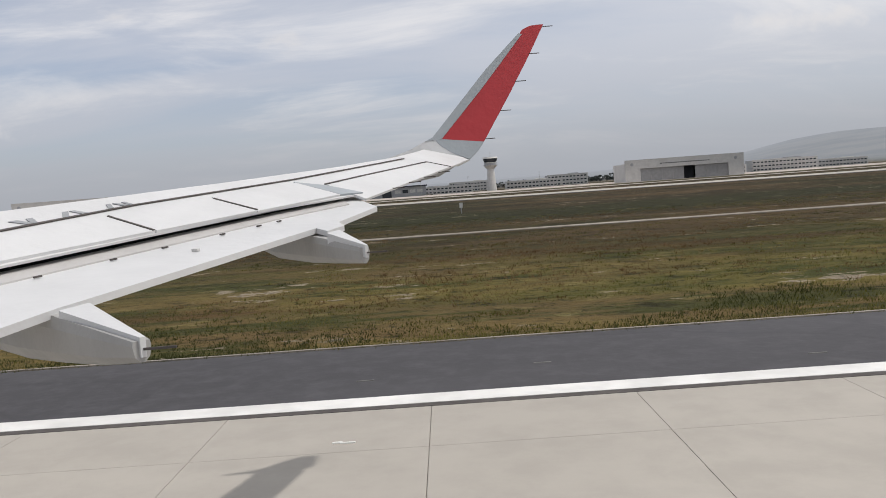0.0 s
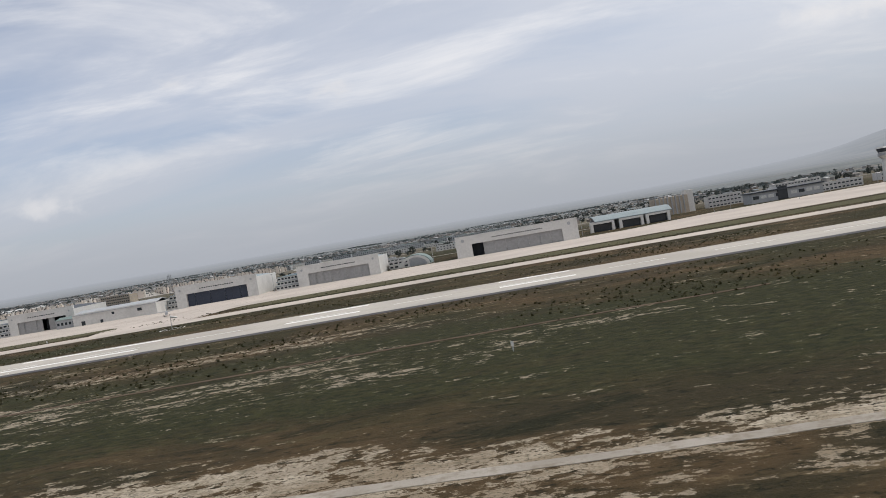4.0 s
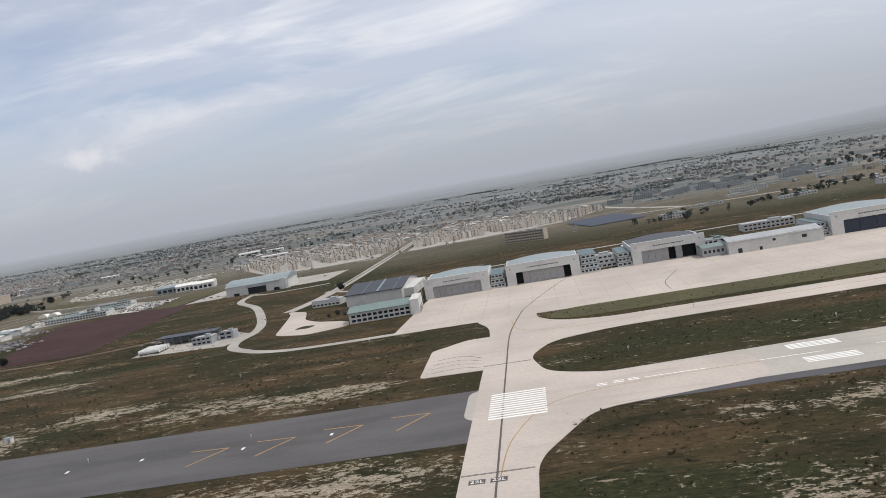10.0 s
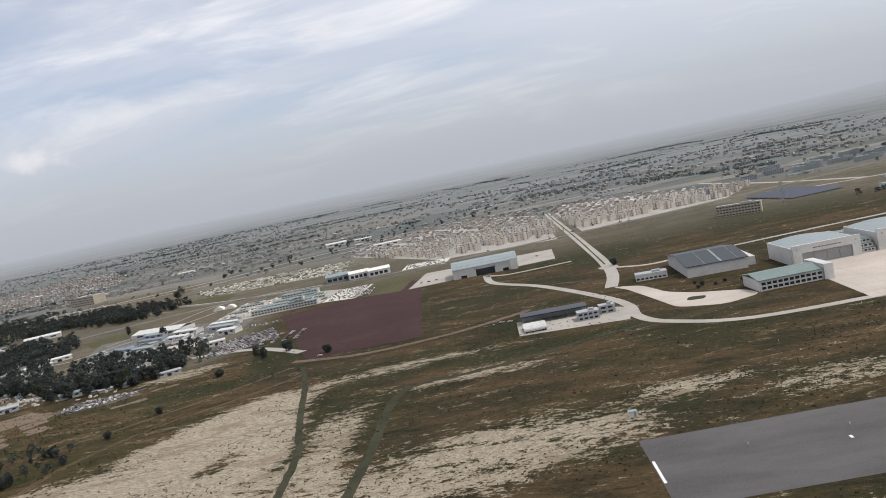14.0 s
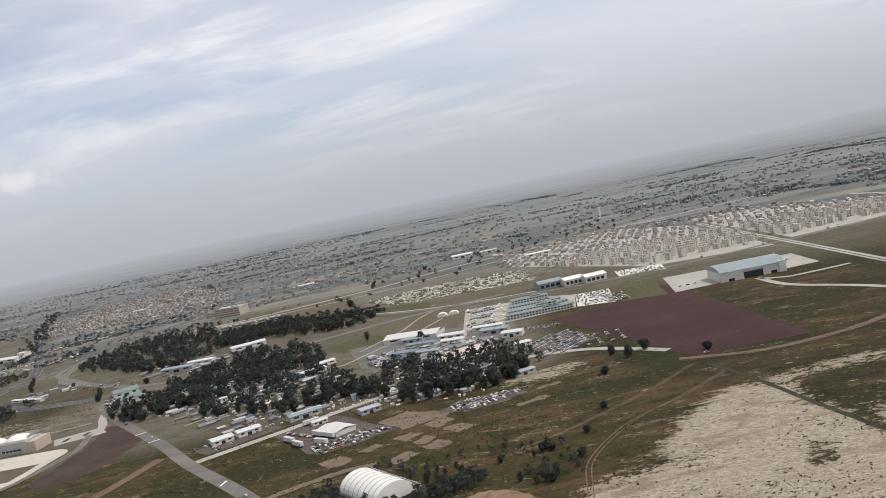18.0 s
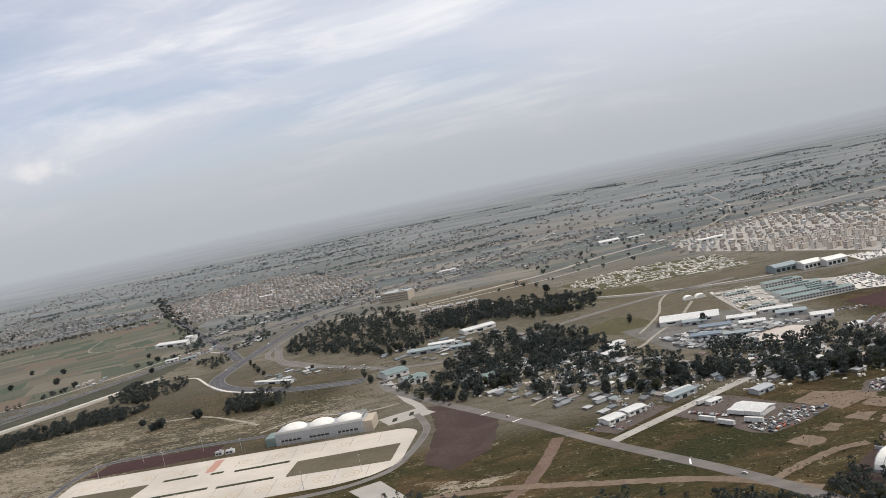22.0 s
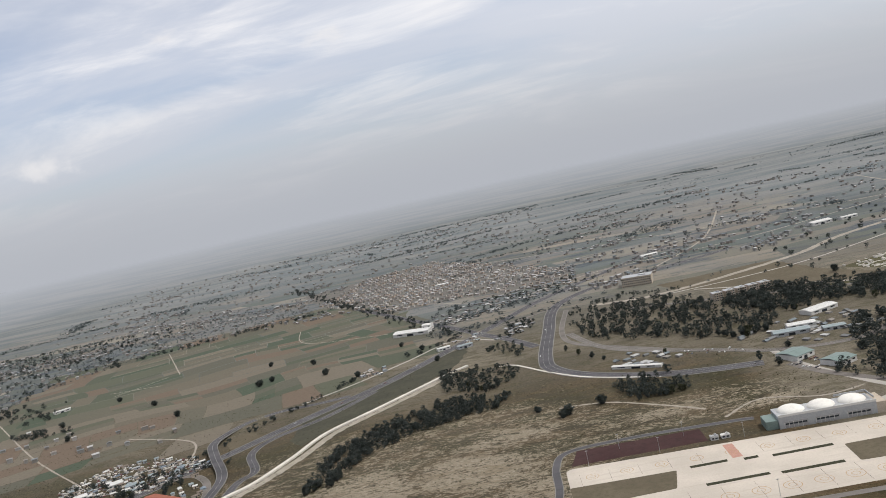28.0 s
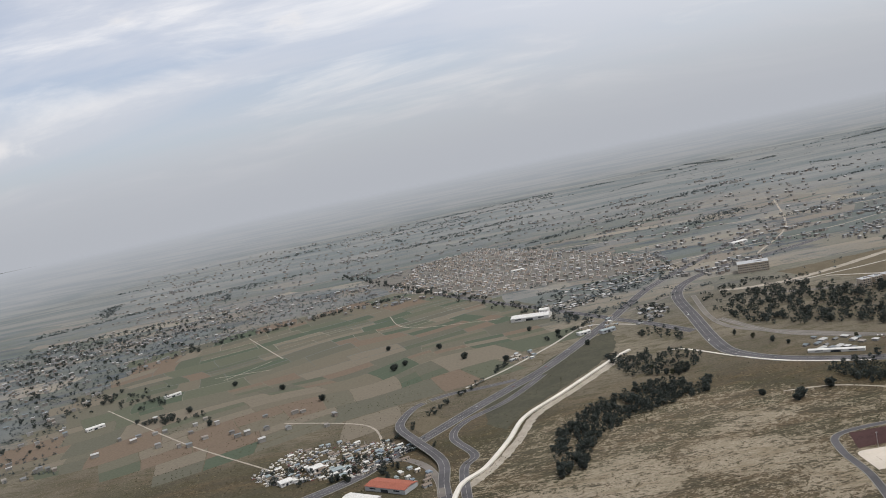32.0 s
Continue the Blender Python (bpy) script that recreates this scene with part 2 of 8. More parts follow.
def ground_material():
    """Dry airfield grass, with white salt soil, green swards and pale settled land where the masks say so; distance
    haze is painted into the far colours.
    """
    k = Mat("dry_grassland", 0.96).world_pos()
    big = k.noise(0.018, 6, 0.62, (1, 2.0, 1), 0.5)
    mid = k.noise(0.11, 7, 0.68, (0.6, 1.5, 1), 0.8)
    fine = k.noise(0.8, 6, 0.74, (0.8, 1.3, 1))
    tiny = k.noise(3.4, 5, 0.75)
    broad = k.noise(0.045, 5, 0.6, (0.7, 1.6, 1), 0.6)
    dry = k.mix(k.ramp(broad, 0.38, 0.60), (0.031, 0.025, 0.012), (0.068, 0.045, 0.022))
    dry = k.mix(k.ramp(big, 0.44, 0.60, 0, 0.8), dry, (0.022, 0.024, 0.008))
    dry = k.mix(k.ramp(mid, 0.55, 0.68, 0, 0.7), dry, (0.122, 0.089, 0.048))
    dry = k.mix(k.ramp(mid, 0.46, 0.34, 0, 0.8), dry, (0.012, 0.013, 0.005))
    dry = k.mix(k.ramp(fine, 0.56, 0.70, 0, 0.7), dry, (0.145, 0.110, 0.062))
    dry = k.mix(k.ramp(tiny, 0.57, 0.70, 0, 0.5), dry, (0.12, 0.098, 0.05))
    dry = k.mix(k.ramp(fine, 0.48, 0.34, 0, 0.85), dry, (0.007, 0.008, 0.003))
    straw = k.mix(k.ramp(mid, 0.40, 0.60), (0.058, 0.062, 0.014), (0.145, 0.114, 0.034))
    straw = k.mix(k.ramp(broad, 0.46, 0.60, 0, 0.7), straw, (0.130, 0.082, 0.040))
    tuft = k.noise(0.28, 6, 0.7, (0.35, 1.5, 1), 0.6)
    straw = k.mix(k.ramp(tuft, 0.49, 0.60, 0, 0.8), straw, (0.032, 0.042, 0.010))
    straw = k.mix(k.ramp(fine, 0.46, 0.34, 0, 0.85), straw, (0.016, 0.016, 0.006))
    straw = k.mix(k.ramp(fine, 0.54, 0.68, 0, 0.7), straw, (0.195, 0.160, 0.064))
    straw = k.mix(k.ramp(tiny, 0.47, 0.36, 0, 0.8), straw, (0.018, 0.017, 0.007))
    rust = k.noise(0.09, 5, 0.6, (0.25, 1.4, 1), 0.5)
    straw = k.mix(k.ramp(rust, 0.52, 0.64, 0, 0.55), straw, (0.105, 0.050, 0.022))
    dry = k.mix(k.attr("straw"), dry, straw)
    green = k.mix(k.ramp(fine, 0.35, 0.65), (0.012, 0.014, 0.006), (0.038, 0.038, 0.014))
    green = k.mix(k.ramp(tiny, 0.54, 0.7, 0, 0.6), green, (0.075, 0.066, 0.022))
    pale = k.mix(k.ramp(fine, 0.38, 0.62), (0.43, 0.375, 0.295), (0.24, 0.20, 0.145))
    pale = k.mix(k.ramp(mid, 0.5, 0.7, 0, 0.8), pale, (0.25, 0.205, 0.155))
    pale = k.mix(k.ramp(k.noise(0.05, 6, 0.65, (0.5, 1.6, 1), 1.2), 0.52, 0.64, 0, 0.75), pale, (0.20, 0.155, 0.105))
    pale = k.mix(k.ramp(tiny, 0.49, 0.38, 0, 0.8), pale, (0.045, 0.042, 0.026))
    pale = k.mix(k.ramp(k.noise(0.8, 5, 0.7, (0.9, 1.3, 1), 0.6), 0.55, 0.64, 0, 0.55), pale, (0.10, 0.088, 0.058))
    gm = k.ramp(k.math("ADD", k.attr("green"), k.math("MULTIPLY", k.math("SUBTRACT", mid, 0.5), 1.6)), 0.40, 0.8)
    col = k.mix(gm, dry, green)
    clump = k.noise(0.42, 4, 0.62, (0.8, 1.25, 1), 0.4)
    rough_mask = k.math("ADD", k.math("MULTIPLY", k.math("SUBTRACT", mid, 0.5), 2.8), k.math("MULTIPLY", k.math("SUBTRACT", fine, 0.5), 2.8))
    rough_mask = k.math("ADD", rough_mask, k.math("MULTIPLY", k.math("SUBTRACT", clump, 0.5), 2.4))
    grit = k.noise(1.9, 4, 0.7, (0.85, 1.2, 1))
    rough_mask = k.math("ADD", rough_mask, k.math("MULTIPLY", k.math("SUBTRACT", grit, 0.5), 2.0))
    wm = k.ramp(k.math("ADD", k.attr("white"), rough_mask), 0.60, 0.76)
    col = k.mix(wm, col, pale)
    near = k.mix(k.ramp(k.noise(0.010, 5, 0.6), 0.35, 0.65), (0.100, 0.087, 0.066), (0.160, 0.139, 0.107))
    near = k.mix(k.ramp(mid, 0.45, 0.62, 0, 0.8), near, (0.066, 0.062, 0.038))
    near = k.mix(k.ramp(fine, 0.48, 0.36, 0, 0.7), near, (0.040, 0.038, 0.022))
    near = k.mix(k.ramp(fine, 0.54, 0.7, 0, 0.6), near, (0.27, 0.23, 0.175))
    # the plain, haze-blued: a patchwork of dry and green plots, then belts of woodland
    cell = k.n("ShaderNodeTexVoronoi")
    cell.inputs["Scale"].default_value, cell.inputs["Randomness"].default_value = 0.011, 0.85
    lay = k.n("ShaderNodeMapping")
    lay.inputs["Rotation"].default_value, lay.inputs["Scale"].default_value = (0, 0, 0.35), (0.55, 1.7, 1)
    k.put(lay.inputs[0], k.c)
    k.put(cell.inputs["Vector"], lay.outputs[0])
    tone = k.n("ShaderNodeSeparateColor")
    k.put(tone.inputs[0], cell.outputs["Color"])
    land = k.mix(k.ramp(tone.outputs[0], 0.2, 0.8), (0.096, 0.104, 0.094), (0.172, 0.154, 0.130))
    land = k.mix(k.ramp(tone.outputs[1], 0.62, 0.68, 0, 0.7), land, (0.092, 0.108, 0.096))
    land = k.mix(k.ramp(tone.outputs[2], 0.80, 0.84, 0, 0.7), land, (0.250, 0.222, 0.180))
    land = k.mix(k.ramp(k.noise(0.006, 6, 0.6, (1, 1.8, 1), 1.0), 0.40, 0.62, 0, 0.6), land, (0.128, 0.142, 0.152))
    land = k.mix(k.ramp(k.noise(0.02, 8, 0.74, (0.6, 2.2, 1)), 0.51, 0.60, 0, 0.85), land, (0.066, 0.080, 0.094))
    # farthest ground: haze painted into the base colour
    haze_rim = k.mix(k.ramp(k.noise(0.006, 7, 0.7, (0.5, 2.4, 1)), 0.40, 0.60), (0.125, 0.142, 0.146), (0.190, 0.194, 0.190))
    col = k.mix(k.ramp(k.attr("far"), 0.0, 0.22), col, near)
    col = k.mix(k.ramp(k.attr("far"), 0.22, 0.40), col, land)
    col = k.mix(k.ramp(k.attr("far"), 0.52, 0.80), col, haze_rim)
    h = k.math("ADD", k.math("MULTIPLY", fine, 1.0), k.math("MULTIPLY", tiny, 0.5))
    k.bump(h, 0.7, 0.3)
    return k.done(col)


GROUND = ground_material()
CONC = concrete("runway_concrete", (0.425, 0.395, 0.352))
APRON = concrete("apron_concrete", (0.47, 0.415, 0.368))
HELI = concrete("pale_apron_concrete", (0.50, 0.45, 0.39))
PAVE = concrete("road_concrete", (0.36, 0.338, 0.305), 2.0)
PATHC = concrete("white_pavement", (0.58, 0.55, 0.50), 2.0)
TAR = asphalt("asphalt", (0.075, 0.073, 0.078))
TAR2 = asphalt("worn_asphalt", (0.135, 0.122, 0.112))
WHITE = plain("white_marking", (0.74, 0.73, 0.70), 0.7, grain=2.0, vary=0.12)
YELLOW = plain("yellow_marking", (0.34, 0.21, 0.085), 0.7, grain=2.0)
JOINT = plain("pale_joint_sealant", (0.34, 0.305, 0.265), 0.85)
TAR3 = asphalt("dark_worn_asphalt", (0.086, 0.082, 0.082))
SEAL = plain("joint_sealant", (0.10, 0.09, 0.085), 0.8)
GRAVEL = soil("gravel_track", (0.25, 0.225, 0.19), (0.33, 0.30, 0.26), (0.20, 0.17, 0.13), 4)
MUDTRACK = soil("brown_track", (0.125, 0.084, 0.064), (0.158, 0.110, 0.086), (0.090, 0.064, 0.049), 4)
TRACK = soil("dark_brown_track", (0.085, 0.058, 0.042), (0.11, 0.078, 0.056), (0.06, 0.045, 0.03), 4)
YARD = soil("trodden_yard_earth", (0.092, 0.073, 0.064), (0.116, 0.094, 0.083), (0.068, 0.055, 0.048), 3, (0.150, 0.130, 0.116))
ORANGE = soil("orange_subsoil", (0.180, 0.112, 0.068), (0.225, 0.155, 0.104), (0.105, 0.072, 0.046), 1.5, (0.26, 0.22, 0.17))
KERB = concrete("weathered_kerb", (0.21, 0.205, 0.19), 2.0)
LANE = plain("worn_lane_paint", (0.36, 0.355, 0.34), 0.8, grain=2.0)
REDFIELD = soil("dark_red_gravel", (0.046, 0.023, 0.023), (0.058, 0.032, 0.031), (0.035, 0.021, 0.021), 1.2, (0.070, 0.042, 0.038))
REDEARTH = soil("red_earth", (0.148, 0.110, 0.080), (0.185, 0.140, 0.104), (0.106, 0.082, 0.060), 2, (0.078, 0.071, 0.042))
TILLED = soil("tilled_dry_plot", (0.096, 0.080, 0.056), (0.120, 0.101, 0.071), (0.078, 0.070, 0.047), 2, (0.078, 0.071, 0.040))
DARKEARTH = soil("dark_red_brown_earth", (0.052, 0.034, 0.031), (0.070, 0.047, 0.041), (0.042, 0.034, 0.026), 2, (0.055, 0.052, 0.029))
SWARD = soil("green_brown_sward", (0.068, 0.062, 0.034), (0.086, 0.080, 0.040), (0.050, 0.052, 0.027), 1.5, (0.13, 0.112, 0.065))
DITCH = soil("dark_ditch", (0.035, 0.036, 0.022), (0.05, 0.048, 0.03), (0.025, 0.028, 0.016), 2)
CLAD = plain("white_cladding", (0.56, 0.55, 0.53), 0.5, grain=1.5, vary=0.08)
CLADG = plain("grey_cladding", (0.34, 0.35, 0.36), 0.5, grain=1.5, vary=0.1)
DOORM = plain("grey_door_sheet", (0.30, 0.30, 0.30), 0.5, 0.1, grain=1.2, vary=0.1)
# near-black colour standing for shade inside doorways and gaps
DARK = plain("painted_shade", (0.03, 0.033, 0.038), 0.8)
NAVY = plain("dark_blue_sheet", (0.035, 0.045, 0.07), 0.5)
GREENROOF = plain("green_roof_sheet", (0.16, 0.215, 0.20), 0.5, 0.1, grain=2.0)
BLUEROOF = plain("dark_roof_sheet", (0.035, 0.042, 0.052), 0.5, 0.1, grain=2.0)
GREYROOF = plain("grey_roof_sheet", (0.25, 0.295, 0.305), 0.5, 0.15, grain=2.0)
WHITEROOF = plain("white_roof_sheet", (0.56, 0.555, 0.535), 0.55, grain=2.0, vary=0.22)
MEMBRANE = plain("white_membrane", (0.70, 0.68, 0.63), 0.6, grain=3.0, vary=0.06)
GLASS = plain("dark_window_glass", (0.03, 0.037, 0.045), 0.12, grain=6)
BEIGE = plain("beige_render", (0.42, 0.36, 0.29), 0.85, grain=2.0)
BRICK = plain("brick_red_roof", (0.28, 0.10, 0.07), 0.85, grain=2.5)
STEEL = plain("galvanised_steel", (0.38, 0.39, 0.40), 0.45, 0.6, grain=4)
BARK = plain("bark", (0.10, 0.075, 0.055), 0.95, grain=6)
TEAL = plain("teal_roof_sheet", (0.095, 0.145, 0.16), 0.55, grain=2.0)
FALLOW = soil("dark_fallow_verge", (0.050, 0.050, 0.038), (0.068, 0.065, 0.048), (0.042, 0.046, 0.030), 1.5, (0.10, 0.09, 0.06))
TANLAND = soil("tan_estate_ground", (0.118, 0.111, 0.100), (0.148, 0.140, 0.127), (0.090, 0.086, 0.077), 0.6, (0.21, 0.20, 0.185))
MUDROOF = plain("rusty_roof_sheet", (0.20, 0.165, 0.14), 0.8, grain=2.5, vary=0.25)
TARP = plain("blue_grey_roof_sheet", (0.15, 0.19, 0.23), 0.6, grain=2.0)
TYRE = plain("black_rubber", (0.02, 0.02, 0.022), 0.9)


def varied(name, cols, rough=0.75, by="rand", grain=2.0):
    """One material whose colour differs from object to object (or island to island)."""
    k = Mat(name, rough).world_pos()
    r = k.rand() if by == "rand" else k.island()
    ramp = k.n("ShaderNodeValToRGB")
    ramp.color_ramp.interpolation = "CONSTANT"
    els = ramp.color_ramp.elements
    while len(els) < len(cols):
        els.new(0.5)
    for i, c in enumerate(cols):
        els[i].position, els[i].color = i / len(cols), (*c, 1)
    k.put(ramp.inputs[0], r)
    col = k.mix(k.ramp(k.noise(grain, 5), 0.35, 0.7, 0, 0.4), ramp.outputs[0], (0.12, 0.11, 0.10), "MULTIPLY")
    col = k.mix(0.6, col, ramp.outputs[0])
    return k.done(col)


def foliage(name, a, b, thin=0.35):
    """Leaves or blades: colour differs from leaf to leaf, and light passes through."""
    k = Mat(name, 0.8).world_pos()
    r = k.island()
    col = k.mix(r, a, b)
    col = k.mix(k.ramp(k.noise(0.35, 3), 0.35, 0.65), col, tuple(x * 0.8 for x in a))
    back = k.n("ShaderNodeBsdfTranslucent")
    k.put(back.inputs["Color"], col)
    both = k.n("ShaderNodeMixShader")
    both.inputs[0].default_value = thin
    k.put(both.inputs[1], k.b.outputs[0])
    k.put(both.inputs[2], back.outputs[0])
    k.put(k.t.nodes["Material Output"].inputs["Surface"], both.outputs[0])
    return k.done(col)


LEAF = foliage("dark_green_leaves", (0.052, 0.062, 0.057), (0.112, 0.126, 0.114))
# leaves of the far plain, with haze painted into their colour
LEAF_HAZED = foliage("hazed_far_leaves", (0.084, 0.103, 0.107), (0.132, 0.152, 0.150))
LEAF2 = foliage("olive_leaves", (0.055, 0.062, 0.040), (0.115, 0.118, 0.074))
SCRUB = foliage("scrub_leaves", (0.032, 0.033, 0.016), (0.080, 0.069, 0.036))
FLATS = varied("painted_render", [(0.60, 0.56, 0.50), (0.55, 0.48, 0.42), (0.66, 0.63, 0.58), (0.52, 0.47, 0.42), (0.60, 0.53, 0.46)])
HOUSES = varied("house_walls", [(0.42, 0.39, 0.35), (0.35, 0.31, 0.28), (0.48, 0.46, 0.43), (0.30, 0.26, 0.22), (0.40, 0.33, 0.27)], by="island")
ROOFS = varied("house_roofs", [(0.29, 0.285, 0.275), (0.35, 0.335, 0.315), (0.19, 0.18, 0.17), (0.26, 0.22, 0.19), (0.50, 0.49, 0.475), (0.18, 0.20, 0.22), (0.22, 0.19, 0.165)], by="island")
# house colours greyed as haze dulls far towns; near sheds and scrap share them
DULLWALL = varied("dulled_block_walls", [(0.25, 0.24, 0.225), (0.21, 0.20, 0.185), (0.30, 0.29, 0.275), (0.22, 0.19, 0.165)], by="island")
DULLROOF = varied("dulled_roofs", [(0.20, 0.205, 0.205), (0.16, 0.165, 0.17), (0.13, 0.135, 0.135), (0.22, 0.20, 0.18), (0.38, 0.38, 0.375), (0.14, 0.165, 0.18)], by="island")
PAINT = varied("car_paint", [(0.55, 0.55, 0.54), (0.35, 0.36, 0.37), (0.05, 0.05, 0.055), (0.48, 0.47, 0.45), (0.60, 0.59, 0.57), (0.12, 0.13, 0.15), (0.40, 0.38, 0.35), (0.17, 0.07, 0.06)], 0.35)
PAINTI = varied("car_paint_mixed", [(0.52, 0.52, 0.51), (0.34, 0.345, 0.35), (0.06, 0.06, 0.065), (0.17, 0.07, 0.06), (0.60, 0.59, 0.57), (0.13, 0.145, 0.17), (0.40, 0.38, 0.35), (0.50, 0.49, 0.47), (0.20, 0.19, 0.185)], 0.4, by="island")
CROP = varied("field_crop", [(0.112, 0.105, 0.080), (0.092, 0.098, 0.070), (0.126, 0.112, 0.085), (0.080, 0.089, 0.064), (0.112, 0.106, 0.080), (0.150, 0.130, 0.102), (0.098, 0.096, 0.074), (0.068, 0.085, 0.060), (0.138, 0.106, 0.080)], 0.95, grain=0.5)

# ---- building blocks ----
from mathutils import geometry


def link(name, bm, mat, parent=None, label=""):
    me = bpy.data.meshes.new(name)
    bm.to_mesh(me)
    bm.free()
    for m in mat if isinstance(mat, (list, tuple)) else (mat,):
        me.materials.append(m)
    ob = new(name, me)
    if parent is not None:
        ob.parent = parent
    if label:
        ob["label"] = label
    return ob


def part(name, bm, mat, parent, label=""):
    return link(name, bm, mat, parent, label)


def thing(name, at, label, category, group="", kind="", turn=0.0):
    ob = new(name)
    ob.empty_display_size = 0.5
    ob.matrix_world = pose(*at, 0, 0, turn)
    return tagged(ob, label, category, group, kind)


def box(bm, x0, y0, z0, x1, y1, z1, mi=0):
    v = [bm.verts.new(p) for p in ((x0, y0, z0), (x1, y0, z0), (x1, y1, z0), (x0, y1, z0), (x0, y0, z1), (x1, y0, z1), (x1, y1, z1), (x0, y1, z1))]
    for q in ((3, 2, 1, 0), (4, 5, 6, 7), (0, 1, 5, 4), (1, 2, 6, 5), (2, 3, 7, 6), (3, 0, 4, 7)):
        bm.faces.new([v[i] for i in q]).material_index = mi
    return v


def boxes(*rows):
    bm = bmesh.new()
    for r in rows:
        box(bm, *r)
    return bm


def prism(profile, a, b, axis="x", mi=0, bm=None):
    """A closed profile drawn out from a to b; the profile is (across, up)."""
    bm = bm or bmesh.new()
    put = (lambda s, p: (s, p[0], p[1])) if axis == "x" else (lambda s, p: (p[0], s, p[1]))
    r0, r1 = [bm.verts.new(put(a, p)) for p in profile], [bm.verts.new(put(b, p)) for p in profile]
    n = len(profile)
    fs = [bm.faces.new(r0), bm.faces.new(r1)] + [bm.faces.new((r0[i], r0[(i + 1) % n], r1[(i + 1) % n], r1[i])) for i in range(n)]
    for fc in fs:
        fc.material_index = mi
    bmesh.ops.recalc_face_normals(bm, faces=fs)
    return bm


def tube(r0, r1, z0, z1, seg=12, bm=None, x=0.0, y=0.0, mi=0):
    bm = bm or bmesh.new()
    a = [bm.verts.new((x + r0 * math.cos(2 * math.pi * i / seg), y + r0 * math.sin(2 * math.pi * i / seg), z0)) for i in range(seg)]
    b = [bm.verts.new((x + r1 * math.cos(2 * math.pi * i / seg), y + r1 * math.sin(2 * math.pi * i / seg), z1)) for i in range(seg)]
    fs = [bm.faces.new(a[::-1]), bm.faces.new(b)] + [bm.faces.new((a[i], a[(i + 1) % seg], b[(i + 1) % seg], b[i])) for i in range(seg)]
    for fc in fs:
        fc.material_index = mi
    return bm


def smooth(pts, closed=False, steps=6):
    """Catmull-Rom through the given points."""
    p = [Vector((*q, 0.0)) if len(q) == 2 else Vector(q) for q in pts]
    n = len(p)
    outp = []
    for i in range(n if closed else n - 1):
        a, b, c, d = (p[(i + k) % n] if closed else p[min(max(i + k, 0), n - 1)] for k in (-1, 0, 1, 2))
        for s in range(steps):
            u = s / steps
            outp.append(0.5 * ((2 * b) + (c - a) * u + (2 * a - 5 * b + 4 * c - d) * u * u + (3 * b - a - 3 * c + d) * u**3))
    if not closed:
        outp.append(p[-1])
    return outp


def rounded(pts, r):
    """A polygon with its corners rounded."""
    p = [Vector(q) for q in pts]
    outp = []
    for i, b in enumerate(p):
        a, c = p[i - 1], p[(i + 1) % len(p)]
        ra = min(r, (a - b).length * 0.45, (c - b).length * 0.45)
        s, e = b + (a - b).normalized() * ra, b + (c - b).normalized() * ra
        for k in range(6):
            u = k / 5
            outp.append(s * (1 - u) ** 2 + b * 2 * u * (1 - u) + e * u * u)
    return outp


def ragged(pts, amp=1.0, step=3.0, seed=0):
    """A polygon whose edges wander like worn ground."""
    p = [Vector(q).to_2d() for q in pts]
    outp = []
    for a, b in zip(p, p[1:] + p[:1]):
        n = max(1, int((b - a).length / step))
        s = Vector((-(b - a).y, (b - a).x)).normalized()
        for k in range(n):
            q = a.lerp(b, k / n)
            outp.append(q + s * amp * (noise.noise((q.x * 0.13, q.y * 0.13, seed)) + 0.6 * noise.noise((q.x * 0.5, q.y * 0.5, seed + 3))))
    return outp


def sheet(name, pts, z, mat, label="", category="", parent=None, kind="structure", low=-0.3):
    """A paved or planted area: a slab with its top at z."""
    bm = bmesh.new()
    pts = [Vector(p).to_2d() for p in pts]
    area = sum(a.x * b.y - b.x * a.y for a, b in zip(pts, pts[1:] + pts[:1]))
    if area < 0:
        pts = pts[::-1]
    top = [bm.verts.new((p.x, p.y, z)) for p in pts]
    bot = [bm.verts.new((p.x, p.y, low)) for p in pts]
    for tri in geometry.tessellate_polygon([[Vector((p.x, p.y, 0)) for p in pts]]):
        q = [pts[i] for i in tri]
        turn = (q[1] - q[0]).cross(q[2] - q[0])
        if abs(turn) > 1e-9:
            bm.faces.new([top[i] for i in (tri if turn > 0 else tri[::-1])])
    n = len(top)
    for i in range(n):
        bm.faces.new((top[i], bot[i], bot[(i + 1) % n], top[(i + 1) % n]))
    ob = link(name, bm, mat, parent)
    if parent is None:
        tagged(ob, label, category, "", kind)
    elif label:
        ob["label"] = label
    return ob


def rect(x0, y0, x1, y1):
    return [(x0, y0), (x1, y0), (x1, y1), (x0, y1)]


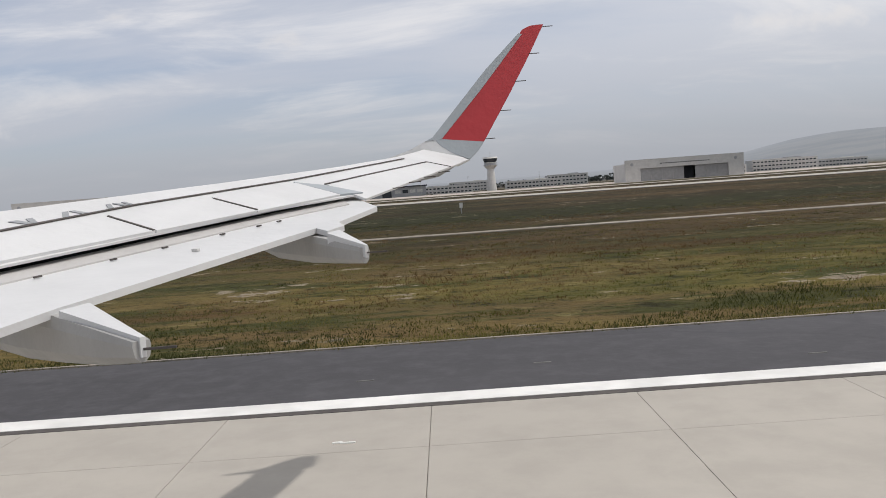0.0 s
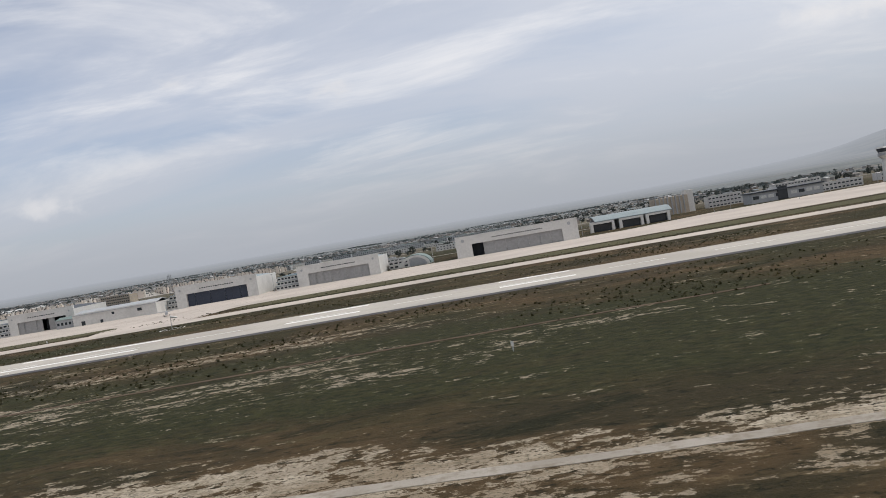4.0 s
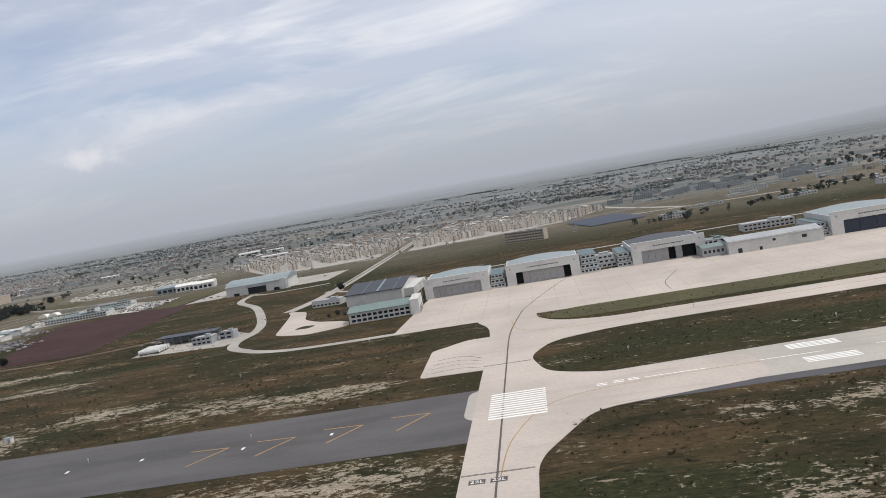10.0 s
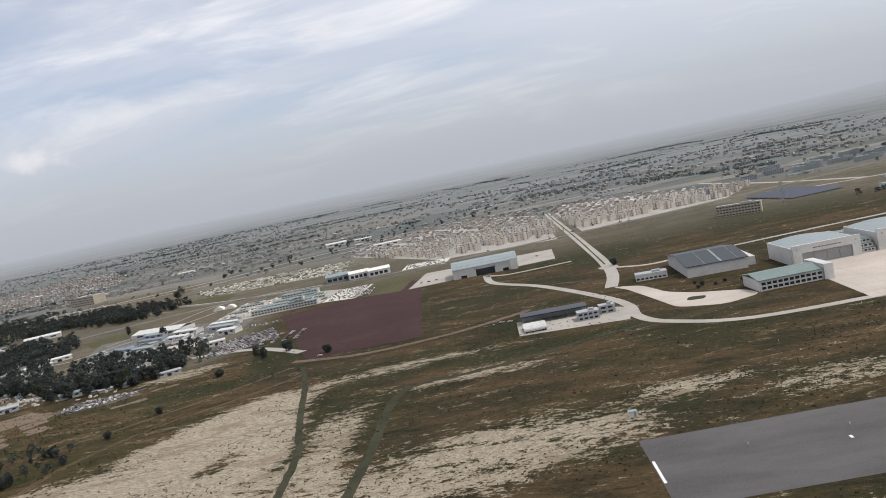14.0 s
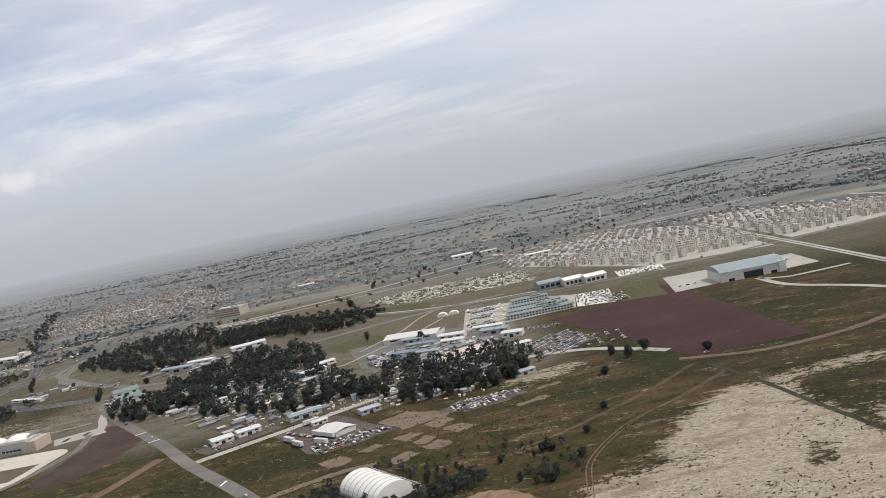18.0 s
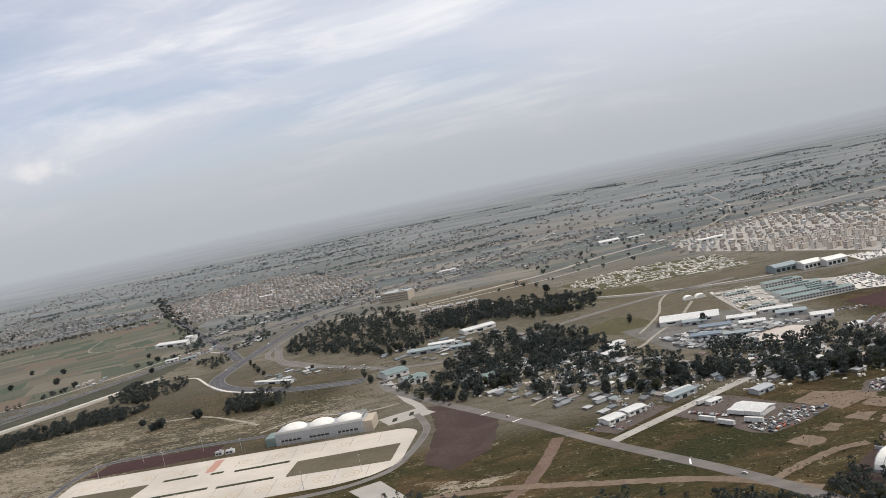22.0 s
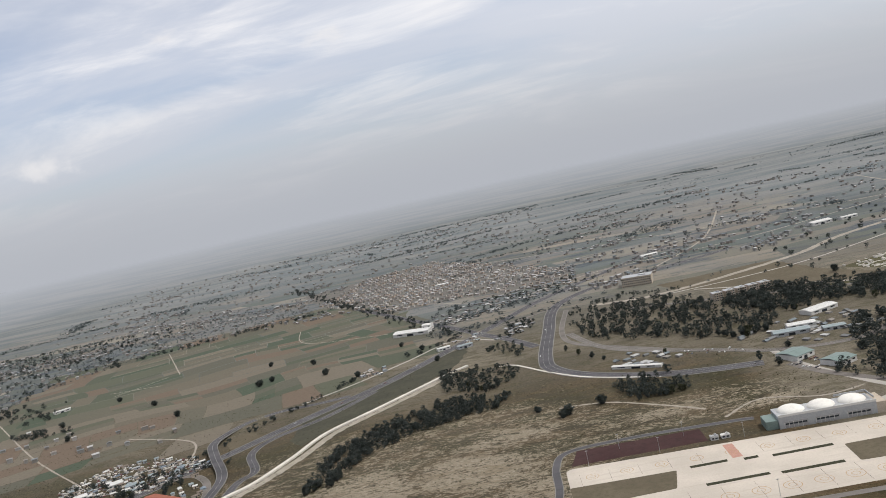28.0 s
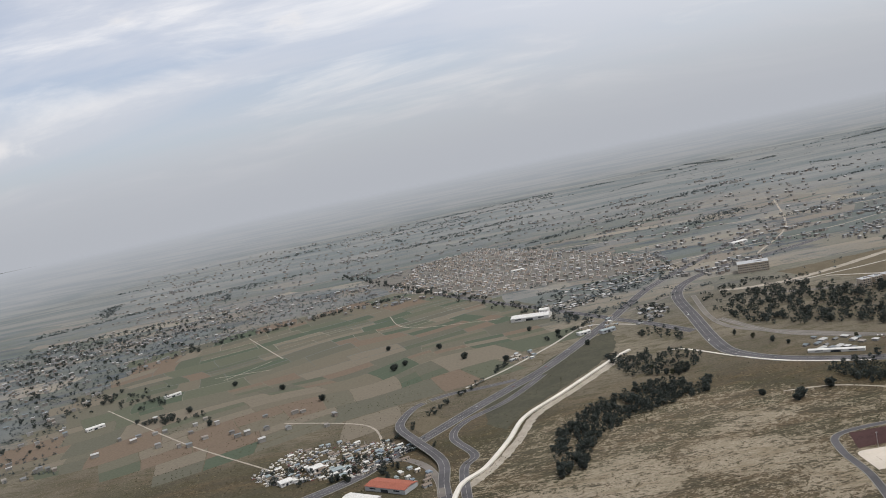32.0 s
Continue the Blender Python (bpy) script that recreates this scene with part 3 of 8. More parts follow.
def ribbon_mesh(pts, half, z, low=-0.3, shift=0.0, bm=None, mi=0, rag=0.0):
    bm = bm or bmesh.new()
    rows = []
    n = len(pts)
    for i, p in enumerate(pts):
        d = (pts[min(i + 1, n - 1)] - pts[max(i - 1, 0)]).to_2d().normalized()
        s = Vector((-d.y, d.x))
        zz = z + (p.z if len(p) > 2 else 0.0)
        l = p.to_2d() + s * (shift + half * (1 + rag * noise.noise((p.x * 0.4, p.y * 0.4, 1))))
        r = p.to_2d() + s * (shift - half * (1 + rag * noise.noise((p.x * 0.4, p.y * 0.4, 8))))
        rows.append([bm.verts.new((l.x, l.y, zz)), bm.verts.new((r.x, r.y, zz)), bm.verts.new((r.x, r.y, zz + low)), bm.verts.new((l.x, l.y, zz + low))])
    for a, b in zip(rows, rows[1:]):
        for i in range(4):
            bm.faces.new((a[i], a[(i + 1) % 4], b[(i + 1) % 4], b[i])).material_index = mi
    bm.faces.new(rows[0][::-1]), bm.faces.new(rows[-1])
    bmesh.ops.recalc_face_normals(bm, faces=bm.faces[:])
    return bm


def ribbon(name, pts, width, mat, label, z=0.05, lines=(), kerb=None, category="road", steps=6, low=-0.3):
    """A road along a smooth line; lines are painted stripes at these offsets, kerb a pale strip of that width on both sides."""
    rag = 0.45 if category == "track" else 0.0
    line = smooth(pts, steps=steps * 3 if rag else steps)
    ob = tagged(link(name, ribbon_mesh(line, width / 2, z, low, rag=rag), mat), label, category, "", "structure")
    for off in lines:
        part("lane_line", ribbon_mesh(line, 0.05, z + 0.02, -0.015, off), LANE, ob)
    if kerb:
        for sgn in (-1, 1):
            part("kerb", ribbon_mesh(line, kerb * 0.3, z + 0.06, low, sgn * (width / 2 + kerb * 0.3)), KERB, ob)
    return ob


# ---- the land ----


def axis(lo, hi, step, ends):
    mid = list(np.arange(lo, hi + 0.1, step))
    return np.array(sorted([lo - e for e in ends] + mid + [hi + e for e in ends]))


def blob(X, Y, cx, cy, rx, ry, turn=0.0):
    c, s = math.cos(radians(turn)), math.sin(radians(turn))
    u, v = ((X - cx) * c + (Y - cy) * s) / rx, (-(X - cx) * s + (Y - cy) * c) / ry
    return np.clip(1.25 - (u * u + v * v), 0, 1)


def land():
    ends = [30, 90, 200, 400, 700, 1100, 1700, 2400, 3200]
    xs, ys = axis(-1560, 460, 6, ends), axis(-60, 1260, 6, ends)
    X, Y = np.meshgrid(xs, ys)
    nx, ny = len(xs), len(ys)
    bumps = np.zeros_like(X)
    co = np.stack([X.ravel(), Y.ravel(), bumps.ravel()], 1)
    idx = np.arange(nx * ny).reshape(ny, nx)
    quads = np.stack([idx[:-1, :-1], idx[:-1, 1:], idx[1:, 1:], idx[1:, :-1]], -1).reshape(-1, 4)
    me = bpy.data.meshes.new("ground")
    me.from_pydata(co.tolist(), [], quads.tolist())
    # bare white soil: strips along the runway, the salt flats west of it, the waste land by the helicopter apron
    white = np.zeros_like(X)
    for b in ((130, 24, 40, 4, 2), (20, 114, 45, 7, 4), (-60, 120, 55, 9, 4), (10, 84, 70, 14, 2), (-80, 84, 50, 10, 2), (-95, 128, 45, 7, 3), (-125, 92, 30, 14, 0), (-40, 66, 40, 5, 3),
              (-190, 120, 32, 9, 5), (-235, 118, 40, 7, 0), (-205, 176, 20, 9, 10), (-232, 180, 22, 8, 5), (-262, 190, 22, 6, 8), (-318, 160, 26, 20, 20),
              (-345, 190, 9, 36, 0), (-345, 150, 40, 30, 0), (-335, 262, 40, 5, 8), (-302, 172, 34, 18, 0), (-310, 235, 28, 6, 8), (-420, 150, 60, 40, 0),
              (-815, 372, 38, 30, -20), (-866, 372, 34, 36, 25), (-795, 410, 30, 16, 10), (-790, 335, 22, 30, 0), (-720, 405, 26, 8, 10), (-900, 350, 60, 40, 0), (-760, 270, 70, 30, 0), (-665, 395, 30, 8, 15),
              (-600, 268, 14, 6, 0), (-425, 318, 20, 10, 20)):
        white = np.maximum(white, blob(X, Y, *b) * (0.40 if b[0] > 100 else 0.44 if b[1] < 100 else 0.62 if b[0] > -150 else 0.72 if b[0] > -260 else 0.92 if b[0] > -700 else 0.88))
    for b in ((-383, 217, 46, 20, 65), (-400, 194, 24, 12, 0), (-362, 200, 8, 26, 0), (-372, 178, 24, 10, 0), (-418, 178, 14, 26, 0), (-395, 160, 40, 14, 0)):
        white = np.maximum(white, np.minimum(blob(X, Y, *b) * 1.9, 1.32))
    for b in ((66, 40, 34, 4, 2), (20, 44, 40, 5, 2), (-345, 192, 8, 34, 0), (-815, 372, 30, 24, -20)):
        white = np.maximum(white, np.minimum(blob(X, Y, *b) * 1.5, 0.95))
    for b in ((-845, 390, 110, 80, 0), (-700, 402, 70, 22, 5), (-900, 330, 80, 60, 0)):
        white = np.maximum(white, np.minimum(blob(X, Y, *b) * 1.5, 0.5))
    green = np.zeros_like(X)
    for b in ((170, 62, 160, 16, 0), (40, 84, 120, 34, 3), (-40, 96, 90, 18, 0), (-160, 100, 60, 14, 0), (-388, 315, 44, 14, -80), (-404, 284, 22, 12, 0), (-120, 225, 60, 8, 0), (-80, 180, 100, 14, 0),
              (-275, 256, 60, 8, 12), (-815, 384, 14, 6, 0), (-781, 432, 18, 9, 0), (-850, 400, 16, 6, 30), (-770, 392, 14, 5, 0), (-880, 345, 12, 6, 0), (-520, 265, 40, 18, 20), (-250, 430, 30, 60, 0), (-160, 480, 90, 60, 0), (40, 480, 140, 90, 0), (-385, 462, 20, 26, 0)):
        green = np.maximum(green, blob(X, Y, *b) * 0.8)
    # far: haze tint put into the ground colour with distance, plus tan town soil
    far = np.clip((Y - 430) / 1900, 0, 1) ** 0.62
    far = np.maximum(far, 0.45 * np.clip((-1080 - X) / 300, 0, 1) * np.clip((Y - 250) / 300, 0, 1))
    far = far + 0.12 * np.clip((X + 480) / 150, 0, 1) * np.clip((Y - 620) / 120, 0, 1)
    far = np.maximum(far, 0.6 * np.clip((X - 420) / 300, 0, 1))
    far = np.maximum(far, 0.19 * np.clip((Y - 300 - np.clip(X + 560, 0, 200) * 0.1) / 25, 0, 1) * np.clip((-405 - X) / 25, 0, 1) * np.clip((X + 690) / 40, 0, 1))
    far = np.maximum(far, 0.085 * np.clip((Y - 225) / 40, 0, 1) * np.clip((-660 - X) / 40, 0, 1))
    straw = np.clip((Y + 1) / 3, 0, 1) * np.clip((30 - Y) / 14, 0.12, 1) * np.clip((58 - Y) / 12, 0, 1) * np.clip((X - 95) / 50, 0, 1)
    straw = np.maximum(straw, 0.14 * np.clip((-380 - X) / 40, 0, 1) * np.clip((330 - Y) / 40, 0, 1))
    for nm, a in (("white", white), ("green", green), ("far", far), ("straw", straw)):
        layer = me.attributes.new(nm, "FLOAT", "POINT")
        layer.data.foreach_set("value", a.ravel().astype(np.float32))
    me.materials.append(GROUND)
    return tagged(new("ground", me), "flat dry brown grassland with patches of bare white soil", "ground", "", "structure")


land()

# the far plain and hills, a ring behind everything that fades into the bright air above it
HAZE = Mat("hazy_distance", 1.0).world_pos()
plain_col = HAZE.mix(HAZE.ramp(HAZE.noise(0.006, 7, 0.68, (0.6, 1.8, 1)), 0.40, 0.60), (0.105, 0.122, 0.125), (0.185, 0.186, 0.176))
# haze: a glow in the sky's colour, mixed in by the painted fade weights
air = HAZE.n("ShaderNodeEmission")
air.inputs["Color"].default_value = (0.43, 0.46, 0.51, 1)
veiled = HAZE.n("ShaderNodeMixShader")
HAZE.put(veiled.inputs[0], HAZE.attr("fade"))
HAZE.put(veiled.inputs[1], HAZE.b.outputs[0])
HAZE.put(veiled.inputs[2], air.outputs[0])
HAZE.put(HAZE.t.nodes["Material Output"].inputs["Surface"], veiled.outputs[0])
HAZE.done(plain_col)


def hills():
    vs, fs, fade = [], [], []
    n, base = 220, Vector((-350, 0, 0))
    for i in range(n + 1):
        a = math.pi * (-0.25 + 1.5 * i / n)
        d = Vector((math.cos(a), math.sin(a), 0))
        # a flat-topped mountain to the north-east falls away to a low plain
        deg = math.degrees(a)
        mount = 0.7 / (1 + math.exp((deg - 60.5) / 1.2)) + 0.3 * math.exp(-(max(deg - 58, 0) / 9) ** 2)
        h = 32 + 6 * noise.noise((a * 6, 0, 0)) + 3 * noise.noise((a * 25, 3, 0)) + (95 + 6 * noise.noise((a * 30, 9, 0))) * mount
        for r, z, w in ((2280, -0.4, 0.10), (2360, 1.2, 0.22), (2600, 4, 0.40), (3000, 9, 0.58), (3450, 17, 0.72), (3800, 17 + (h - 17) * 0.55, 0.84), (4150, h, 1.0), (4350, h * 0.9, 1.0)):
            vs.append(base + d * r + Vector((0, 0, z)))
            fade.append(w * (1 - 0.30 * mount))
    for i in range(n):
        for k in range(7):
            p, q = i * 8 + k, i * 8 + 8 + k
            fs.append((p, p + 1, q + 1, q))
    me = bpy.data.meshes.new("backdrop")
    me.from_pydata(vs, [], fs)
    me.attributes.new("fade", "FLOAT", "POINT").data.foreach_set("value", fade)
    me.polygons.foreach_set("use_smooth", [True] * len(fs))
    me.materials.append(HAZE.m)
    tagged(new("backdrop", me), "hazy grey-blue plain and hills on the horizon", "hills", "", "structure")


hills()

# ---- runways, taxiways, aprons ----
def beside_runway(*pts):
    """Points beside the take-off runway, whose edges run slightly askew to the x axis."""
    return [(x, y - 0.0222 * (x - 202)) for x, y in pts]


runway = sheet("runway", beside_runway(*rect(-60, -14, 600, 4.42)), 0.03, CONC, "pale concrete runway with sealed slab joints", "runway")
sheet("runway_shoulder", beside_runway(*rect(-60, 4.42, 600, 8.02)), 0.02, TAR, "dark grey asphalt runway shoulder beside the concrete", "shoulder")
ribbon("shoulder_edge", beside_runway((600, 8.09), (300, 8.12), (200, 8.09), (100, 8.12), (-60, 8.1)), 0.07, GRAVEL, "thin pale earth edge beside the asphalt shoulder", 0.035, category="track", steps=60)
sheet("edge_line", beside_runway(*rect(-60, 4.44, 600, 4.83)), 0.05, WHITE, "", "", runway)
sheet("line_shadow_gap", beside_runway(*rect(-60, 4.31, 600, 4.44)), 0.045, SEAL, "", "", runway)
ribbon("gravel_track", [(270, 38), (200, 37.2), (150, 38.4), (100, 39.3), (60, 41), (20, 43)], 1.3, GRAVEL, "pale gravel service track through the dry grass", 0.04, category="track")
ribbon("dirt_track", [(90, 96), (44, 93.6), (0, 91), (-53, 87.2), (-120, 84)], 1.0, TRACK, "narrow brown dirt track through the grass", 0.04, category="track")

runway_b = sheet("runway", rounded([(-172, 141.5), (-156, 137.5), (-140, 142.5), (640, 150), (640, 171), (-60, 166), (-150, 161), (-172, 161)], 4), 0.06, CONC, "pale concrete parallel runway with white threshold bars", "runway")
sheet("runway_shoulder", [(-152, 139), (640, 147), (640, 151), (-152, 143)], 0.03, TAR, "dark asphalt shoulder of the parallel runway", "shoulder")
blast = sheet("blast_pad", rect(-279, 129.8, -170, 161.2), 0.05, TAR3, "worn dark asphalt blast pad with yellow chevrons", "blast pad")
for ax, ay in ((-178.5, 150), (-190.6, 148.6), (-202.8, 147), (-215, 146.4)):
    for ex, ey in ((ax - 7.4, ay + 0.6), (ax - 5.0, ay - 8.0)):
        part("chevron_bar", ribbon_mesh([Vector((ax, ay, 0)), Vector((ex, ey, 0))], 0.16, 0.075, -0.02), YELLOW, blast)
for ax, ay in ((-196, 145), (-212, 144), (-232, 146), (-246, 145)):
    part("lamp_patch", boxes((ax, ay, 0.05, ax + 0.5, ay + 1.2, 0.08)), WHITE, blast)
part("end_line", boxes((-278.8, 140, 0.06, -278.3, 150, 0.08)), WHITE, blast)
link_road = sheet("taxiway", rounded([(-170.5, 60), (-160, 60), (-159.5, 118), (-150, 138), (-120, 143), (-120, 160), (-146, 161), (-157, 168), (-160.3, 184), (-155, 197), (-140, 202),
                                      (-20, 205), (-20, 218), (-140, 216), (-152, 221), (-158, 230), (-158, 240), (-176, 240), (-171, 226), (-170, 210), (-170.3, 165)], 5), 0.07, APRON,
                  "pale concrete taxiway joining runway and apron", "taxiway")
for y in (115.0, 180.2):
    part("holding_line", boxes((-170.3, y, 0.07, -160, y + 0.16, 0.085), (-170.3, y + 0.3, 0.07, -160, y + 0.46, 0.085)), SEAL, link_road)
part("centre_line", ribbon_mesh(smooth([(-165.2, 62), (-165.2, 120), (-165.3, 180), (-165, 215), (-162, 246)]), 0.16, 0.075, -0.02), SEAL, link_road)
part("lead_off_line", ribbon_mesh(smooth([(-164.8, 112), (-163, 130), (-156, 146), (-140, 151.5), (-120, 152.5)]), 0.10, 0.078, -0.02), YELLOW, link_road)
part("lead_off_line", ribbon_mesh(smooth([(-165, 232), (-163, 218), (-154, 211), (-130, 210.3), (-60, 211.5)]), 0.10, 0.078, -0.02), YELLOW, link_road)


def painted(text, x, y, z, size, turn, mat, parent, name="lettering"):
    cu = bpy.data.curves.new(name, "FONT")
    cu.body, cu.size, cu.align_x, cu.align_y, cu.extrude = text, size, "CENTER", "CENTER", 0.005
    tmp = new(name, cu)
    me = bpy.data.meshes.new_from_object(tmp.evaluated_get(bpy.context.evaluated_depsgraph_get()))
    bpy.data.objects.remove(tmp)
    me.materials.clear()
    me.materials.append(mat)
    ob = new(name, me)
    ob.matrix_world = pose(x, y, z, 0, 0, turn)
    ob.parent = parent
    return ob


for x in (-167.9, -164.9):
    part("sign_panel", boxes((x - 1.15, 111.6, 0.07, x + 1.15, 113.3, 0.082)), SEAL, link_road)
    painted("22L", x, 112.45, 0.09, 1.35, 0, WHITE, link_road)
sheet("holding_bay", rounded([(-184, 178), (-169, 177.3), (-169, 213), (-176, 213), (-184.2, 205)], 1.5), 0.066, APRON, "pale concrete holding bay beside the taxiway", "apron")
for k in range(4):
    part("bay_line", ribbon_mesh(smooth([(-183 + k * 0.4, 181 + k * 4.2), (-176, 182.5 + k * 4.0), (-171, 180.5 + k * 3)]), 0.09, 0.075, -0.02), SEAL, link_road)
# threshold bars and touchdown marks of the parallel runway
for k in range(12):
    y = 140.2 + k * 1.38
    part("threshold_bar", boxes((-167.6, y, 0.07, -157.6, y + 0.72, 0.09)), WHITE, runway_b)
for y0 in (147.4, 157.6):
    for k in range(4):
        part("touchdown_bar", boxes((-113.4, y0 + k * 0.95, 0.06, -104.4, y0 + k * 0.95 + 0.6, 0.085)), WHITE, runway_b)
for x0, x1, ya in ((-76, -62, 149.6), (-76, -62, 161.2), (-37, -8, 149.4), (-37, -8, 162.4), (20, 34, 151), (20, 34, 163), (60, 74, 151.5), (60, 74, 164)):
    part("aiming_bar", boxes((x0, ya, 0.06, x1, ya + 1.9, 0.085)), WHITE, runway_b)
for k in range(26):
    x = -140 + k * 20
    part("centre_dash", boxes((x, 153 + k * 0.2, 0.06, x + 11, 153.3 + k * 0.2, 0.085)), WHITE, runway_b)
for x, y in ((-148.5, 151.8), (-145.5, 152.3), (-142.8, 152.6)):
    part("number_bar", boxes((x, y, 0.06, x + 1.9, y + 0.45, 0.085), (x, y + 1.0, 0.06, x + 1.9, y + 1.4, 0.085)), WHITE, runway_b)
# parallel taxiway and main apron with grass islands
sheet("taxiway", [(-30, 205), (640, 226), (640, 239), (-30, 219)], 0.065, APRON, "pale concrete parallel taxiway", "taxiway")
apron = sheet("apron", [(-199.3, 238), (-150, 237), (-60, 238.5), (0, 243), (100, 256), (640, 318), (640, 420), (150, 345), (110, 318), (-196, 304)], 0.062, APRON, "wide pale concrete apron with sealed joints", "apron")
sheet("taxiway", rounded([(-50, 216), (-22, 219), (-17, 240), (-10, 246), (-60, 246), (-53, 238)], 4), 0.068, APRON, "short concrete taxiway between apron and parallel taxiway", "taxiway")
for k in range(34):
    x = -196 + k * 7.4
    part("slab_joint", boxes((x, 240 + max(0, x) * 0.1, 0.06, x + 0.10, 296, 0.068)), JOINT, apron)
for k in range(6):
    part("slab_joint", ribbon_mesh([Vector((-196, 247 + k * 9.3, 0)), Vector((60, 250 + k * 9.3, 0))], 0.05, 0.067, -0.01), JOINT, apron)
part("joint_crack", ribbon_mesh(smooth([(-162, 246), (-158, 262), (-150, 290), (-146, 300)]), 0.12, 0.07, -0.02), SEAL, apron)
part("joint_crack", ribbon_mesh(smooth([(-120, 243), (-119, 258), (-112, 278)]), 0.10, 0.07, -0.02), SEAL, apron)
for pts, lab in (([(-157, 229), (-150, 221.5), (-60, 221.5), (-48, 232), (-52, 238), (-150, 237.5)], "narrow grass island between taxiway and apron"),
                 ([(-16, 234), (-10, 225), (120, 230), (640, 262), (640, 292), (120, 250), (-8, 241)], "grass island beside the apron")):
    sheet("grass_island", rounded(pts, 5), 0.085, SWARD, lab, "grass")
# service road and taxiway pavement past the apron corner
ribbon("service_road", [(-190, 239), (-231, 240.5), (-251.5, 255), (-258, 270), (-257.5, 289), (-263, 314), (-282, 365), (-301.6, 400), (-305, 432)], 3.6, PAVE, "pale concrete service road curving past the hangars", 0.06)
ribbon("service_road", [(-257, 330), (-250, 380), (-248, 511), (-247, 680), (-246, 760)], 5.2, PAVE, "straight pale concrete road running north to the housing", 0.065, lines=(0,))
ribbon("service_road", [(-250, 381), (-234, 368), (-205, 374), (-120, 384), (40, 392), (140, 420)], 3.0, PAVE, "pale concrete road behind the hangars", 0.06)
sheet("yard", rounded([(-257, 330), (-253, 320), (-249, 297), (-245, 272), (-232, 264), (-219, 270), (-221, 280), (-235, 290), (-242, 300), (-247, 322)], 4), 0.064, APRON, "pale concrete turning yard with a round bed", "yard")
sheet("planting_bed", rounded([(-240.5, 279), (-235, 277.5), (-233, 282), (-238.5, 284.5)], 2), 0.1, DITCH, "dark planted bed in a concrete yard", "bed")
tagged(link("roundabout", tube(4.5, 4.5, -0.3, 0.075, 24, x=-250, y=382), PAVE), "small concrete roundabout", "road", "", "structure")
ribbon("boundary_road", [(-700, 660), (-600, 612), (-524, 574), (-470, 543), (-365, 525), (-247, 549), (-160, 575), (0, 640)], 4.6, TAR2, "asphalt boundary road past the housing estate", 0.06, lines=(0,), kerb=0.7)
ribbon("boundary_road", [(-640, 680), (-530, 585), (-470, 548), (-410, 536)], 2.6, PAVE, "pale concrete side road", 0.055)

# ---- buildings ----


def window_row(parent, xs, y, z0, z1, w, face=-1, mat=GLASS, name="window"):
    for x in xs:
        o = part(name, boxes((x, y - 0.04 if face < 0 else y, z0, x + w, y if face < 0 else y + 0.04, z1)), mat, parent)
    return parent


